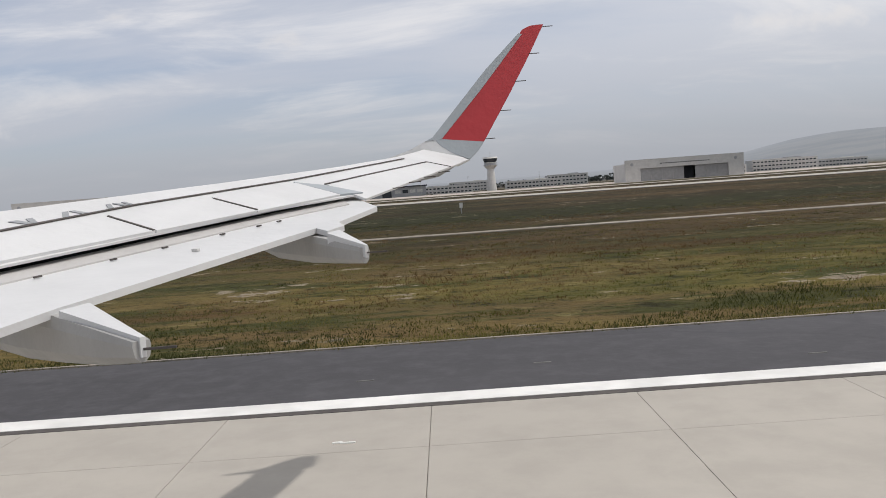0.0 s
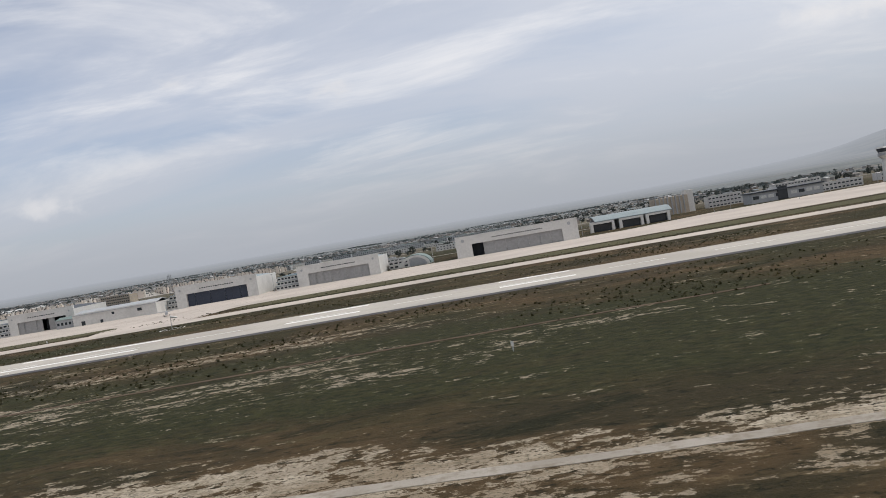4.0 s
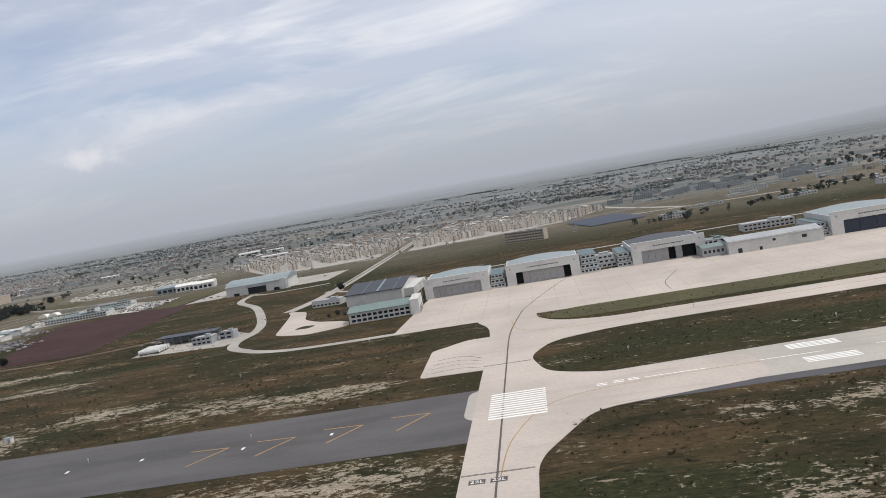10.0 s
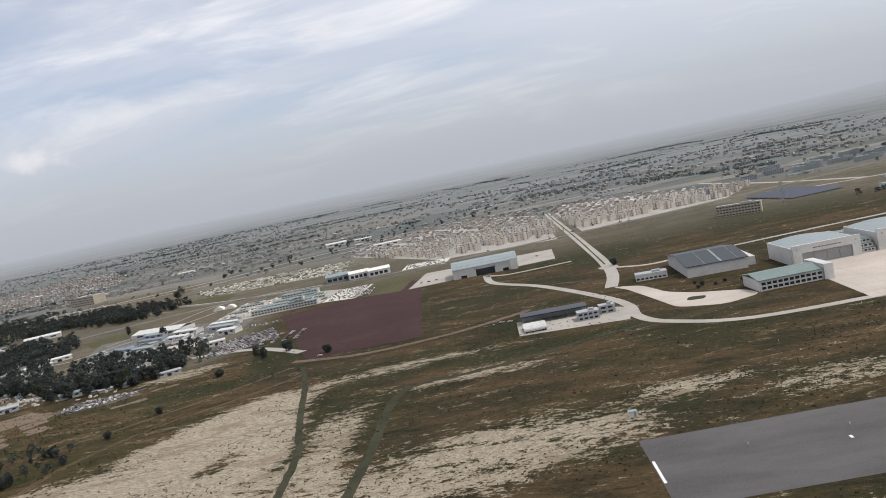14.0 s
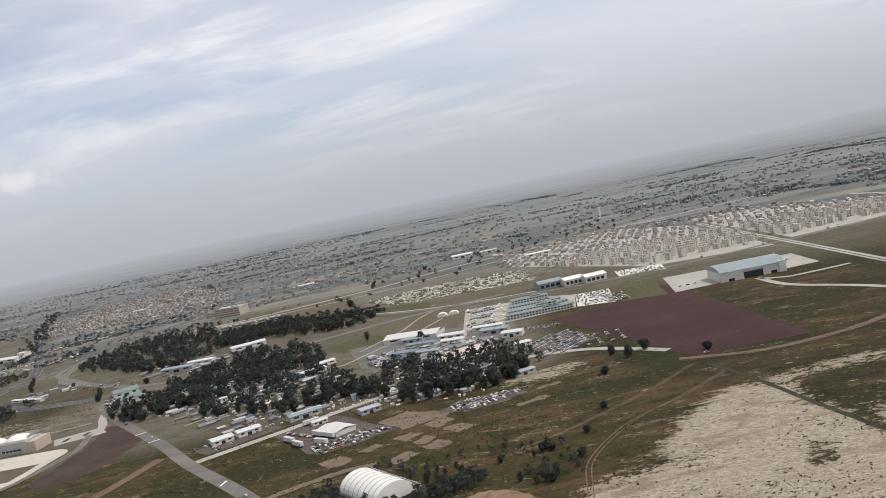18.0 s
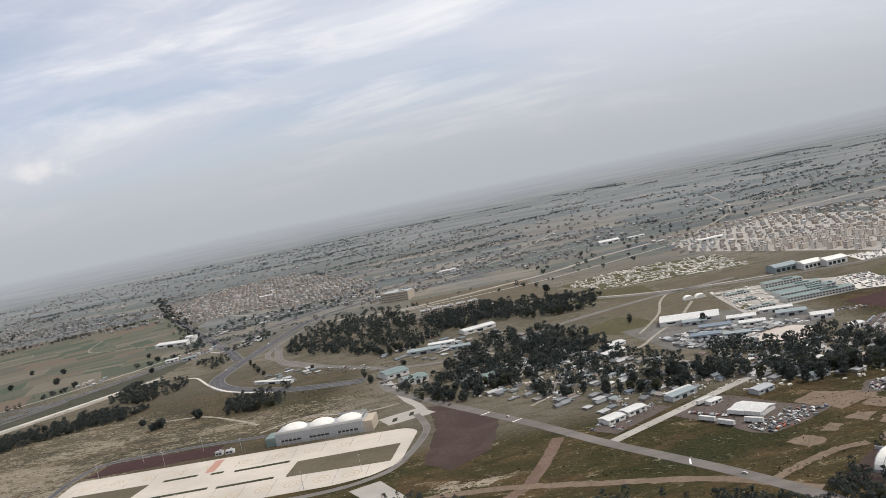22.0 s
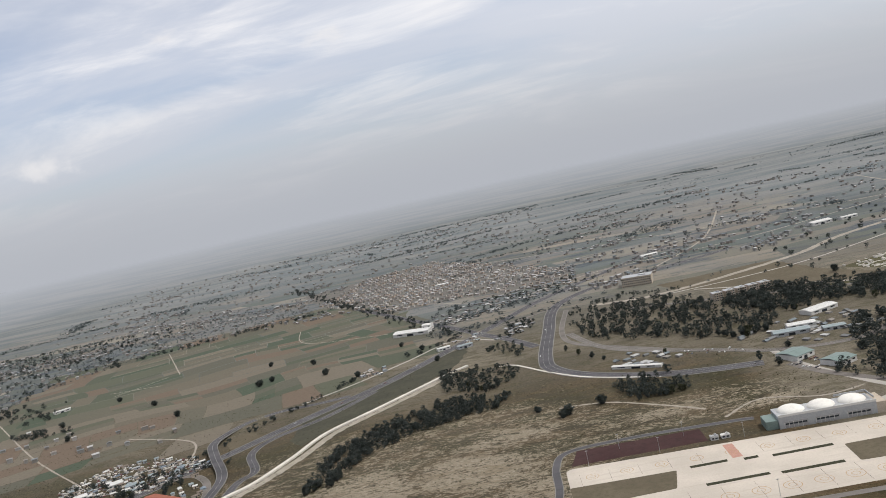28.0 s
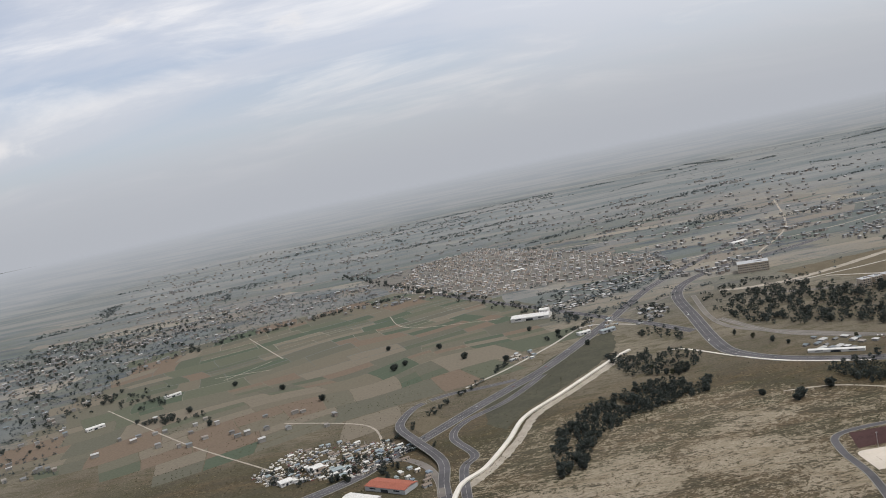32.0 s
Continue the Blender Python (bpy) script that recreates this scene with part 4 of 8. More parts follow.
def hangar(x0, x1, y, depth, h, label, door="grey", open_bays=(), annex=None, roof=GREYROOF, name="hangar", emblem=True):
    """A flat-fronted hangar facing -y: portal front, sliding leaves, shallow curved roof, and a stepped office annex."""
    w = x1 - x0
    t = thing(name, (x0, y, 0), label, "hangar", "hangars along the apron")
    dh, m = h * 0.60, w * 0.13
    part("front_wall", boxes((0, 0, 0, m, 0.9, h), (w - m, 0, 0, w, 0.9, h), (m, 0, dh, w - m, 0.9, h)), CLAD, t)
    part("side_wall", boxes((0, 0.9, 0, 0.35, depth, h * 0.86)), CLAD, t)
    part("side_wall", boxes((w - 0.35, 0.9, 0, w, depth, h * 0.86)), CLAD, t)
    part("back_wall", boxes((0.35, depth - 0.35, 0, w - 0.35, depth, h * 0.86)), CLAD, t)
    prof = [(0.35 + (w - 0.7) * i / 10, h * 0.84 + h * 0.13 * math.sin(math.pi * i / 10)) for i in range(11)]
    part("roof", prism(prof + [(p[0], p[1] - 0.25) for p in prof[::-1]], 0.9, depth - 0.05, "y"), roof, t)
    part("coping", boxes((-0.05, -0.05, h, w + 0.05, 0.95, h + 0.12)), WHITEROOF, t)
    n = 8
    lw = (w - 2 * m) / n
    for i in range(n):
        if door == "dark":
            # dark leaves painted as the unlit inside of an open doorway
            part("door_leaf", boxes((m + i * lw + 0.03, 1.0 + 0.12 * (i % 2), 0, m + (i + 1) * lw - 0.03, 1.1 + 0.12 * (i % 2), dh)), NAVY, t)
        elif i in open_bays:
            # dark board set back in the bay, painted as the unlit interior
            part("shade_board", boxes((m + i * lw, 3.0, 0, m + (i + 1) * lw, 3.1, dh)), DARK, t)
        else:
            part("door_leaf", boxes((m + i * lw + 0.03, 0.55 + 0.12 * (i % 2), 0, m + (i + 1) * lw - 0.03, 0.65 + 0.12 * (i % 2), dh)), DOORM, t)
    # lettering band as plain bars, and a round emblem
    k = max(6, int(w * 0.5))
    for i in range(k):
        part("lettering_bar", boxes((w * 0.3 + i * w * 0.42 / k, -0.04, h * 0.76, w * 0.3 + (i + 0.7) * w * 0.42 / k, 0, h * 0.80)), GLASS, t)
    if emblem:
        for ex in (0.06, 0.93):
            bm = bmesh.new()
            bmesh.ops.create_cone(bm, cap_ends=True, segments=12, radius1=w * 0.014, radius2=w * 0.014, depth=0.06)
            bm.transform(Matrix.Translation((w * ex, -0.02, h * 0.80)) @ Matrix.Rotation(math.pi / 2, 4, "X"))
            part("emblem", bm, CLADG, t)
    if annex:
        side, aw, storeys = annex
        ax0 = w + 0.02 if side > 0 else -aw - 0.02
        for s in range(storeys):
            z0 = s * 1.6
            sx0, sx1 = ax0 + 0.3 * s, ax0 + aw - 0.3 * s
            part("annex_floor", boxes((sx0, 2.0 + s * 0.8, z0, sx1, depth * 0.9, z0 + 1.5)), CLAD, t)
            part("annex_roof", boxes((sx0 - 0.2, 1.8 + s * 0.8, z0 + 1.5, sx1 + 0.2, depth * 0.9 + 0.2, z0 + 1.6)), TEAL, t)
            nw = max(2, int((sx1 - sx0) / 1.3))
            for i in range(nw):
                px = sx0 + 0.25 + i * (sx1 - sx0 - 0.3) / nw
                part("window", boxes((px, 1.96 + s * 0.8, z0 + 0.55, px + (sx1 - sx0) / nw * 0.62, 2.0 + s * 0.8, z0 + 1.15)), GLASS, t)
    return t


hangar(-197, -173.5, 301, 26, 7.1, "white hangar with closed grey sliding doors", "grey", (), (1, 5.5, 3))
hangar(-167.3, -141, 302, 27, 7.4, "white hangar with grey doors opened at both ends", "grey", (0, 7), (1, 7, 4))
hangar(-122.5, -97, 304, 27, 7.6, "white hangar with three dark open door bays", "grey", (4, 6, 7), (-1, 5, 3), roof=BLUEROOF)
hangar(-56, -25.5, 299, 28, 7.8, "white hangar with dark panels filling its wide open door", "dark", (), (-1, 4.5, 3))
hangar(-11.5, 19, 303, 27, 7.5, "white hangar with long grey doors", "grey", (), (-1, 9, 3))
hangar(47, 93, 314, 30, 7.9, "wide white hangar with pale doors and one dark gap", "grey", (0,), None)
big = hangar(271, 311, 284, 34, 7.4, "broad white maintenance hangar with ribbed grey doors", "grey", (4,), None)
big.matrix_world = pose(271, 286, 0, 0, 0, -6)

# low white workshop between the hangars, gable-roofed at its west end
t = thing("workshop", (-92, 292.5, 0), "long low white workshop with a green side porch", "building")
part("front_wall", boxes((0, 0, 0, 31, 0.4, 4.4)), CLAD, t)
part("back_wall", boxes((0, 13.6, 0, 31, 14, 4.0)), CLAD, t)
part("side_wall", boxes((0, 0.4, 0, 0.4, 13.6, 4.0)), CLAD, t)
part("side_wall", boxes((30.6, 0.4, 0, 31, 13.6, 4.0)), CLAD, t)
part("roof", prism([(-0.3, 4.0), (7, 5.2), (14.3, 4.0), (14.3, 3.8), (7, 5.0), (-0.3, 3.8)], 0.05, 30.95, "x"), CLADG, t)
for x, w, z0, z1 in ((3, 1.4, 0, 1.6), (10, 1.0, 0, 1.2), (14.5, 1.0, 2.4, 3.2), (24, 1.6, 2.0, 3.0)):
    part("window", boxes((x, -0.05, z0, x + w, 0, z1)), GLASS, t)
part("porch", boxes((-8, 3, 0, -0.05, 12, 3.2)), CLADG, t)
part("porch_roof", prism([(2.6, 3.2), (7.5, 4.0), (12.4, 3.2)], -8.3, -0.1, "x"), GREENROOF, t)
for i in range(5):
    part("window", boxes((-7.5 + i * 1.45, 2.95, 1.2, -6.7 + i * 1.45, 3, 2.2)), GLASS, t)

# stepped white office blocks between and behind the hangars
def office(x, y, w, d, floors, label, turn=0.0, fh=1.45, roof=CLADG, wall=CLAD, name="office_building", inset=0.0, ww=0.62, group="", far=False):
    t = thing(name, (x, y, 0), label, "building", group, turn=turn)
    for s in range(floors):
        i = inset * s
        z = s * fh
        part("storey", boxes((i, i, z, w - i, d - i, z + fh - 0.08)), wall, t)
        part("ledge", boxes((i - 0.12, i - 0.12, z + fh - 0.08, w - i + 0.12, d - i + 0.12, z + fh)), roof, t)
        n = max(2, int((w - 2 * i) / 1.7))
        rows_ = [(i + 0.3 + k * (w - 2 * i - 0.4) / n, i - 0.05, z + 0.45, i + 0.3 + k * (w - 2 * i - 0.4) / n + (w - 2 * i) / n * ww, i, z + 1.05) for k in range(n)]
        for pane in [rows_] if far else [[r] for r in rows_]:
            part("window_row" if far else "window", boxes(*pane), GLASS, t)
    part("parapet", boxes((inset * floors, inset * floors, floors * fh, w - inset * floors, inset * floors + 0.2, floors * fh + 0.3)), wall, t)
    part("roof_plant", boxes((w * 0.55, d * 0.4, floors * fh, w * 0.8, d * 0.7, floors * fh + 0.7)), roof, t)
    return t


office(-140, 312, 13, 10, 3, "stepped white office block with dark window bands", inset=0.6)
office(-95, 318, 9, 9, 2, "white office block beside a hangar", roof=GREENROOF)
office(-24, 318, 10, 12, 3, "stepped white office block with grey roofs", inset=0.5)
office(20, 322, 8, 9, 2, "small white office behind the apron")
office(-72, 352, 20, 8, 2, "long white two-storey barrack behind hangars")
office(-40, 356, 24, 7, 1, "long low white building behind hangars")
office(4, 360, 18, 8, 2, "white two-storey building behind hangars")
office(-170, 346, 24, 7, 1, "low white building behind hangars", roof=GREENROOF)
office(-120, 356, 20, 8, 1, "low white building with a pale roof", roof=WHITEROOF)
office(-247, 331, 12, 7, 1, "small white square house beside the yard", turn=-8, fh=2.4)

# green-roofed terminal beside the apron corner
t = thing("apron_office", (-219, 271.5, 0), "long white office with a green sheet roof", "building", turn=3)
part("wall", boxes((0, 0, 0, 20.5, 14, 3.6)), CLAD, t)
part("roof", prism([(-0.5, 3.6), (7, 4.9), (14.5, 3.7), (14.5, 3.5), (7, 4.6), (-0.5, 3.4)], -0.4, 20.9, "x"), GREENROOF, t)
for i in range(11):
    part("window", boxes((0.8 + i * 1.8, -0.06, 1.9, 2.1 + i * 1.8, 0, 2.7)), GLASS, t)
    part("window", boxes((0.8 + i * 1.8, -0.06, 0.5, 2.1 + i * 1.8, 0, 1.3)), GLASS, t)
part("end_block", boxes((20.55, -1.0, 0, 23.5, 13, 5.0)), CLAD, t)
for i in range(3):
    part("bay_door", boxes((23.5, 0.5 + i * 3.8, 0, 23.56, 3.2 + i * 3.8, 2.2)), GLASS, t)

# dark-roofed hall behind it
t = thing("sports_hall", (-230, 318, 0), "white hall with a dark blue pitched roof and pale panels", "hall", turn=-2)
part("wall", boxes((0, 0, 0, 22, 38, 4.2)), CLAD, t)
part("roof", prism([(-0.6, 4.2), (19, 6.4), (38.6, 4.2), (38.6, 4.0), (19, 6.2), (-0.6, 4.0)], -0.6, 22.6, "x"), BLUEROOF, t)
part("gable", prism([(0.1, 4.0), (19, 6.15), (37.9, 4.0)], 0.0, 0.3, "x"), CLAD, t)
part("gable", prism([(0.1, 4.0), (19, 6.15), (37.9, 4.0)], 21.7, 22.0, "x"), CLAD, t)
part("roof_strip", prism([(-0.6, 4.24), (19, 6.44), (19, 6.50), (-0.6, 4.30)], 12.2, 13.0, "x"), GREYROOF, t)
for x0 in (6.6, 18.8):
    part("roof_seam", prism([(-0.6, 4.22), (19, 6.42), (19, 6.46), (-0.6, 4.26)], x0, x0 + 0.12, "x"), GREYROOF, t)
part("side_annex", boxes((22.05, 4, 0, 26, 34, 3.2)), CLAD, t)

# grey vaulted hangar with its car park
t = thing("vaulted_hangar", (-322, 437, 0), "grey vaulted hangar with a small front annex", "hangar", turn=2)
part("wall", boxes((0, 0, 0, 34, 22, 5.0)), CLAD, t)
prof = [(34.4 * i / 12 - 0.2, 5.0 + 2.2 * math.sin(math.pi * i / 12)) for i in range(13)]
part("roof", prism([(-0.4, 5.0), (3, 6.4), (8, 7.4), (14, 7.6), (19, 6.8), (22.4, 5.2), (22.4, 4.9), (-0.4, 4.9)], -0.3, 34.3, "x"), GREYROOF, t)
for x0, x1, z1 in ((4, 7, 1.4), (12, 22, 3.4), (26, 29, 1.4)):
    part("door", boxes((x0, -0.06, 0, x1, 0, z1)), GLASS, t)
part("door_surround", boxes((11.4, -0.5, 3.4, 22.6, 0, 4.2)), CLADG, t)
part("end_tower", boxes((30, -1.5, 0, 33.5, -0.05, 5.8)), CLAD, t)
sheet("car_park", [(-346, 436), (-268, 446), (-266, 490), (-340, 490)], 0.055, PAVE, "pale concrete car park round a grey hangar", "car park")
ribbon("service_road", [(-305, 430), (-300, 424), (-290, 420), (-262, 424)], 3, PAVE, "pale concrete forecourt of the hangar", 0.06)

# depot with a long dark shed, tanks and parked trailers
sheet("depot_yard", [(-296, 273), (-261, 268), (-257, 286), (-266, 296), (-296, 296)], 0.055, PAVE, "pale concrete depot yard", "yard")
t = thing("depot_shed", (-294, 289, 0), "long open depot shed with a dark flat roof", "shed", turn=-1)
part("roof", boxes((-0.4, -0.5, 2.6, 22.4, 7, 2.95)), BLUEROOF, t)
part("back_wall", boxes((0, 6.4, 0, 22, 6.7, 2.6)), CLADG, t)
for i in range(8):
    part("post", boxes((i * 3.1, -0.2, 0, i * 3.1 + 0.2, 0, 2.6)), STEEL, t)
def depot_tank(i):
    bm = bmesh.new()
    bmesh.ops.create_cone(bm, cap_ends=True, segments=14, radius1=0.75, radius2=0.75, depth=7.5)
    bm.transform(Matrix.Translation((0, 0, 1.0)) @ Matrix.Rotation(math.pi / 2, 4, "Y"))
    o = thing("tank_trailer", (-290.5, 275.5 + i * 1.9, 0.05), "white cylindrical tank trailer parked in the depot", "trailer", "tank trailers in the depot")
    part("tank", bm, WHITEROOF, o)
    part("chassis", boxes((-3.6, -0.5, 0.25, 3.6, 0.5, 0.4)), SEAL, o)
    for x in (-3, 2.4, 3.2):
        part("wheel", prism([(0.25 * math.cos(a * math.pi / 5) + x, 0.25 + 0.25 * math.sin(a * math.pi / 5)) for a in range(10)], -0.6, 0.6, "y"), TYRE, o)
for i in range(5):
    depot_tank(i)
office(-276, 278, 7, 6, 2, "small grey depot office", fh=1.3, wall=CLADG)
office(-268, 283, 5, 5, 2, "small dark depot office", fh=1.3, wall=CLADG)

# control tower
t = thing("control_tower", (231, 366, 0), "white airport control tower with a dark glazed cab", "tower")
part("shaft", tube(2.2, 1.5, 0, 9.5, 16), CLAD, t)
part("collar", tube(1.6, 2.9, 9.5, 11.0, 16), CLAD, t)
part("deck", tube(3.1, 3.1, 11.0, 11.3, 16), CLADG, t)
part("service_floor", tube(2.6, 2.7, 11.3, 12.2, 16), CLADG, t)
part("cab_glass", tube(2.6, 3.2, 12.4, 14.0, 12), GLASS, t)
part("cab_roof", tube(3.4, 3.1, 14.0, 14.7, 12), CLAD, t)
part("cab_floor", tube(2.9, 2.9, 12.2, 12.4, 16), CLAD, t)
part("mast", tube(0.06, 0.04, 14.7, 17.0, 6), STEEL, t)
# passenger pavilion with three portals, ribbed block, terminal
t = thing("pavilion", (101, 346, 0), "grey-roofed pavilion with three white portal frames", "building", turn=4)
prof = [(-2 + 10 * i / 8, 3.2 + 3.2 * math.sin(math.pi * (0.12 + 0.5 * i / 8))) for i in range(9)]
part("roof", prism(prof + [(p[0], p[1] - 0.4) for p in prof[::-1]], 2, 34, "x"), GREYROOF, t)
part("back_wall", boxes((2, 7, 0, 34, 7.4, 5)), CLADG, t)
for x in (0, 12, 23):
    part("portal_frame", boxes((x, -2, 0, x + 1.2, 0, 4.2), (x + 8.8, -2, 0, x + 10, 0, 4.2), (x + 1.2, -2, 3.2, x + 8.8, 0, 4.2)), CLAD, t)
    part("glazing", boxes((x + 1.2, -0.6, 0, x + 8.8, -0.5, 3.2)), GLASS, t)
t = thing("ribbed_block", (140, 405, 0), "beige block with tall ribbed cladding", "building")
part("wall", boxes((0, 0, 0, 16, 12, 8.5)), BEIGE, t)
for i in range(8):
    part("rib", boxes((0.4 + i * 1.9, -0.5, 0, 0.9 + i * 1.9, 0, 8.8)), CLADG, t)
part("stair_tower", boxes((16.05, 1, 0, 19, 10, 10.5)), CLAD, t)
office(166, 408, 16, 8, 3, "white office building with dark windows", fh=1.8)
t = thing("terminal", (172, 362, 0), "low dark terminal with a white window band", "terminal")
part("wall", boxes((0, 0, 0, 30, 12, 4.2)), CLADG, t)
part("roof", boxes((-0.6, -0.8, 4.2, 30.6, 12.6, 4.7)), BLUEROOF, t)
part("glass_core", boxes((11, -0.6, 0, 15, 0, 5.6)), GLASS, t)
for i in range(9):
    if i not in (4,):
        part("window", boxes((0.6 + i * 3.2, -0.06, 1.6, 3.0 + i * 3.2, 0, 3.0)), WHITEROOF if i % 3 else GLASS, t)
for k, (x, y, w, fl) in enumerate(((205, 372, 18, 2), (240, 392, 26, 2), (262, 410, 20, 3), (320, 372, 26, 2), (352, 380, 30, 3), (390, 400, 26, 2), (190, 430, 24, 2), (300, 425, 30, 2), (120, 455, 20, 2), (215, 458, 24, 3), (430, 380, 30, 2))):
    office(x, y, w, 9, fl, "white airport service building with window bands", fh=1.7, roof=(CLADG, WHITEROOF)[k % 2])
# small earth-backed arched shelter
t = thing("arched_shelter", (30, 322, 0), "small pale arched aircraft shelter", "shelter")
arc = [(6 * math.cos(math.pi * i / 12), 4.0 * math.sin(math.pi * i / 12)) for i in range(13)]
part("vault", prism([(6.4 * math.cos(math.pi * i / 12), 4.3 * math.sin(math.pi * i / 12)) for i in range(13)], 0.3, 14, "y"), GREENROOF, t)
part("front_arch", prism(arc + [(p[0] * 0.8, p[1] * 0.8) for p in arc[::-1]], -0.2, 0.25, "y"), CLAD, t)
part("front_infill", prism([(p[0] * 0.8, p[1] * 0.8) for p in arc], 0.05, 0.2, "y"), CLADG, t)
# parked small aircraft on the apron
t = thing("propeller_aircraft", (-44, 258, 0.1), "small dark propeller aircraft parked on the apron", "aircraft", turn=20)
part("fuselage", prism([(-0.45, 0.9), (-0.3, 0.5), (0.3, 0.5), (0.45, 0.9), (0.3, 1.4), (-0.3, 1.4)], -4.2, 4.2, "y"), CLADG, t)
part("wing", boxes((-6, -0.2, 1.42, 6, 1.1, 1.55)), CLADG, t)
part("tailplane", boxes((-2, 3.4, 1.1, 2, 4.1, 1.2)), CLADG, t)
part("fin", prism([(3.0, 1.3), (4.3, 1.3), (4.4, 3.2), (3.9, 3.2)], -0.08, 0.08, "x"), GREYROOF, t)
for sx in (-0.9, 0.9):
    part("wheel", boxes((sx - 0.1, -0.1, -0.05, sx + 0.1, 0.3, 0.5)), TYRE, t)

# ---- trees ----


def crown_mesh(name, seed, h, w, clumps, leaves, mat, low=0.22, fine=0.5, point=0.0):
    """A crown of small leaf clumps about a wandering axis, with gaps and an uneven outline."""
    rng = random.Random(seed)
    bm = bmesh.new()
    lean = Vector((rng.uniform(-0.1, 0.1), rng.uniform(-0.1, 0.1), 0))
    for _ in range(clumps):
        u = rng.random() ** 0.8
        z = h * (low + (1 - low) * u)
        r = w * 0.5 * (0.35 + 0.9 * math.sin(math.pi * min(1, 0.18 + 0.8 * (1 - u)))) * rng.uniform(0.3, 1.05)
        r *= 1 - point * u
        a = rng.uniform(0, 2 * math.pi)
        c = Vector((r * math.cos(a), r * math.sin(a), z)) + lean * z
        s = w * rng.uniform(0.10, 0.20) * (1 - 0.4 * point * u)
        for _ in range(leaves):
            d = Vector((rng.gauss(0, 1), rng.gauss(0, 1), rng.gauss(0, 0.8))).normalized()
            p = c + d * s * rng.uniform(0.4, 1.0)
            t = d.orthogonal().normalized()
            t.rotate(Matrix.Rotation(rng.uniform(0, 6.28), 3, d))
            b = d.cross(t)
            k = s * rng.uniform(0.55, 1.0) * fine * 1.5
            bm.faces.new([bm.verts.new(p + v) for v in (t * k - b * k * 0.4, b * k * 0.7 + d * k * 0.3, -t * k - b * k * 0.2)])
    me = bpy.data.meshes.new(name)
    bm.to_mesh(me)
    bm.free()
    me.materials.append(mat)
    return me


def trunk_mesh(h, w, seed):
    rng = random.Random(seed)
    bm = tube(h * 0.035, h * 0.012, -0.2, h * 0.8, 7)
    for _ in range(5):
        z = h * rng.uniform(0.25, 0.6)
        a = rng.uniform(0, 6.28)
        e = Vector((math.cos(a), math.sin(a), 0.9)).normalized() * w * rng.uniform(0.3, 0.5)
        limb = tube(h * 0.014, h * 0.004, 0, e.length, 5)
        limb.transform(Matrix.Translation((0, 0, z)) @ e.to_track_quat("Z", "Y").to_matrix().to_4x4())
        tmp = bpy.data.meshes.new("limb")
        limb.to_mesh(tmp)
        limb.free()
        bm.from_mesh(tmp)
        bpy.data.meshes.remove(tmp)
    me = bpy.data.meshes.new("trunk")
    bm.to_mesh(me)
    bm.free()
    me.materials.append(BARK)
    return me


KINDS = []
for seed, h, w, mat, lab in ((1, 4.9, 3.9, LEAF, "tall dark green tree with an uneven crown"), (2, 5.9, 3.3, LEAF, "tall narrow dark green tree"), (3, 3.9, 3.9, LEAF, "broad dark green tree"),
                             (4, 4.4, 3.3, LEAF2, "olive-green tree with a sparse crown"), (5, 2.4, 2.6, LEAF, "low dark round bush")):
    KINDS.append((crown_mesh("crown", seed, h, w, 95, 15, mat, 0.05 if h < 3 else 0.16, 0.42, 0.45 if seed < 3 else 0.15), trunk_mesh(h, w, seed), lab, crown_mesh("crown_far", seed + 40, h, w, 26, 7, mat, 0.12, 0.70, 0.4 if seed < 3 else 0.15), h, crown_mesh("crown_small", seed + 80, h, w, 9, 4, mat, 0.05, 1.05, 0.2)))


def tree(x, y, k, s, turn):
    crown, trunk, lab = KINDS[k][:3]
    t = new("bush" if k == 4 else "tree")
    t.matrix_world = pose(x, y, 0, 0, 0, turn) @ Matrix.Scale(s, 4)
    tagged(t, lab, "bush" if k == 4 else "tree", "trees round the airfield")
    for nm, me in (("trunk", trunk), ("crown", crown)):
        o = new(nm, me)
        o.parent = t
    return t


def inside(poly, x, y):
    hit = False
    for (xa, ya), (xb, yb) in zip(poly, poly[1:] + poly[:1]):
        if (ya > y) != (yb > y) and x < (xb - xa) * (y - ya) / (yb - ya) + xa:
            hit = not hit
    return hit


PLAZA = [(-472, 381), (-462, 370), (-447, 373), (-441, 384), (-445, 398), (-453, 401), (-467, 396)]


def scatter(poly, n, rng, gap=2.0):
    xs, ys = [p[0] for p in poly], [p[1] for p in poly]
    got = []
    for _ in range(n * 12):
        x, y = rng.uniform(min(xs), max(xs)), rng.uniform(min(ys), max(ys))
        if inside(poly, x, y) and not inside(PLAZA, x, y) and all((x - a) ** 2 + (y - b) ** 2 > gap * gap for a, b in got[-60:]):
            got.append((x, y))
            if len(got) >= n:
                break
    return got


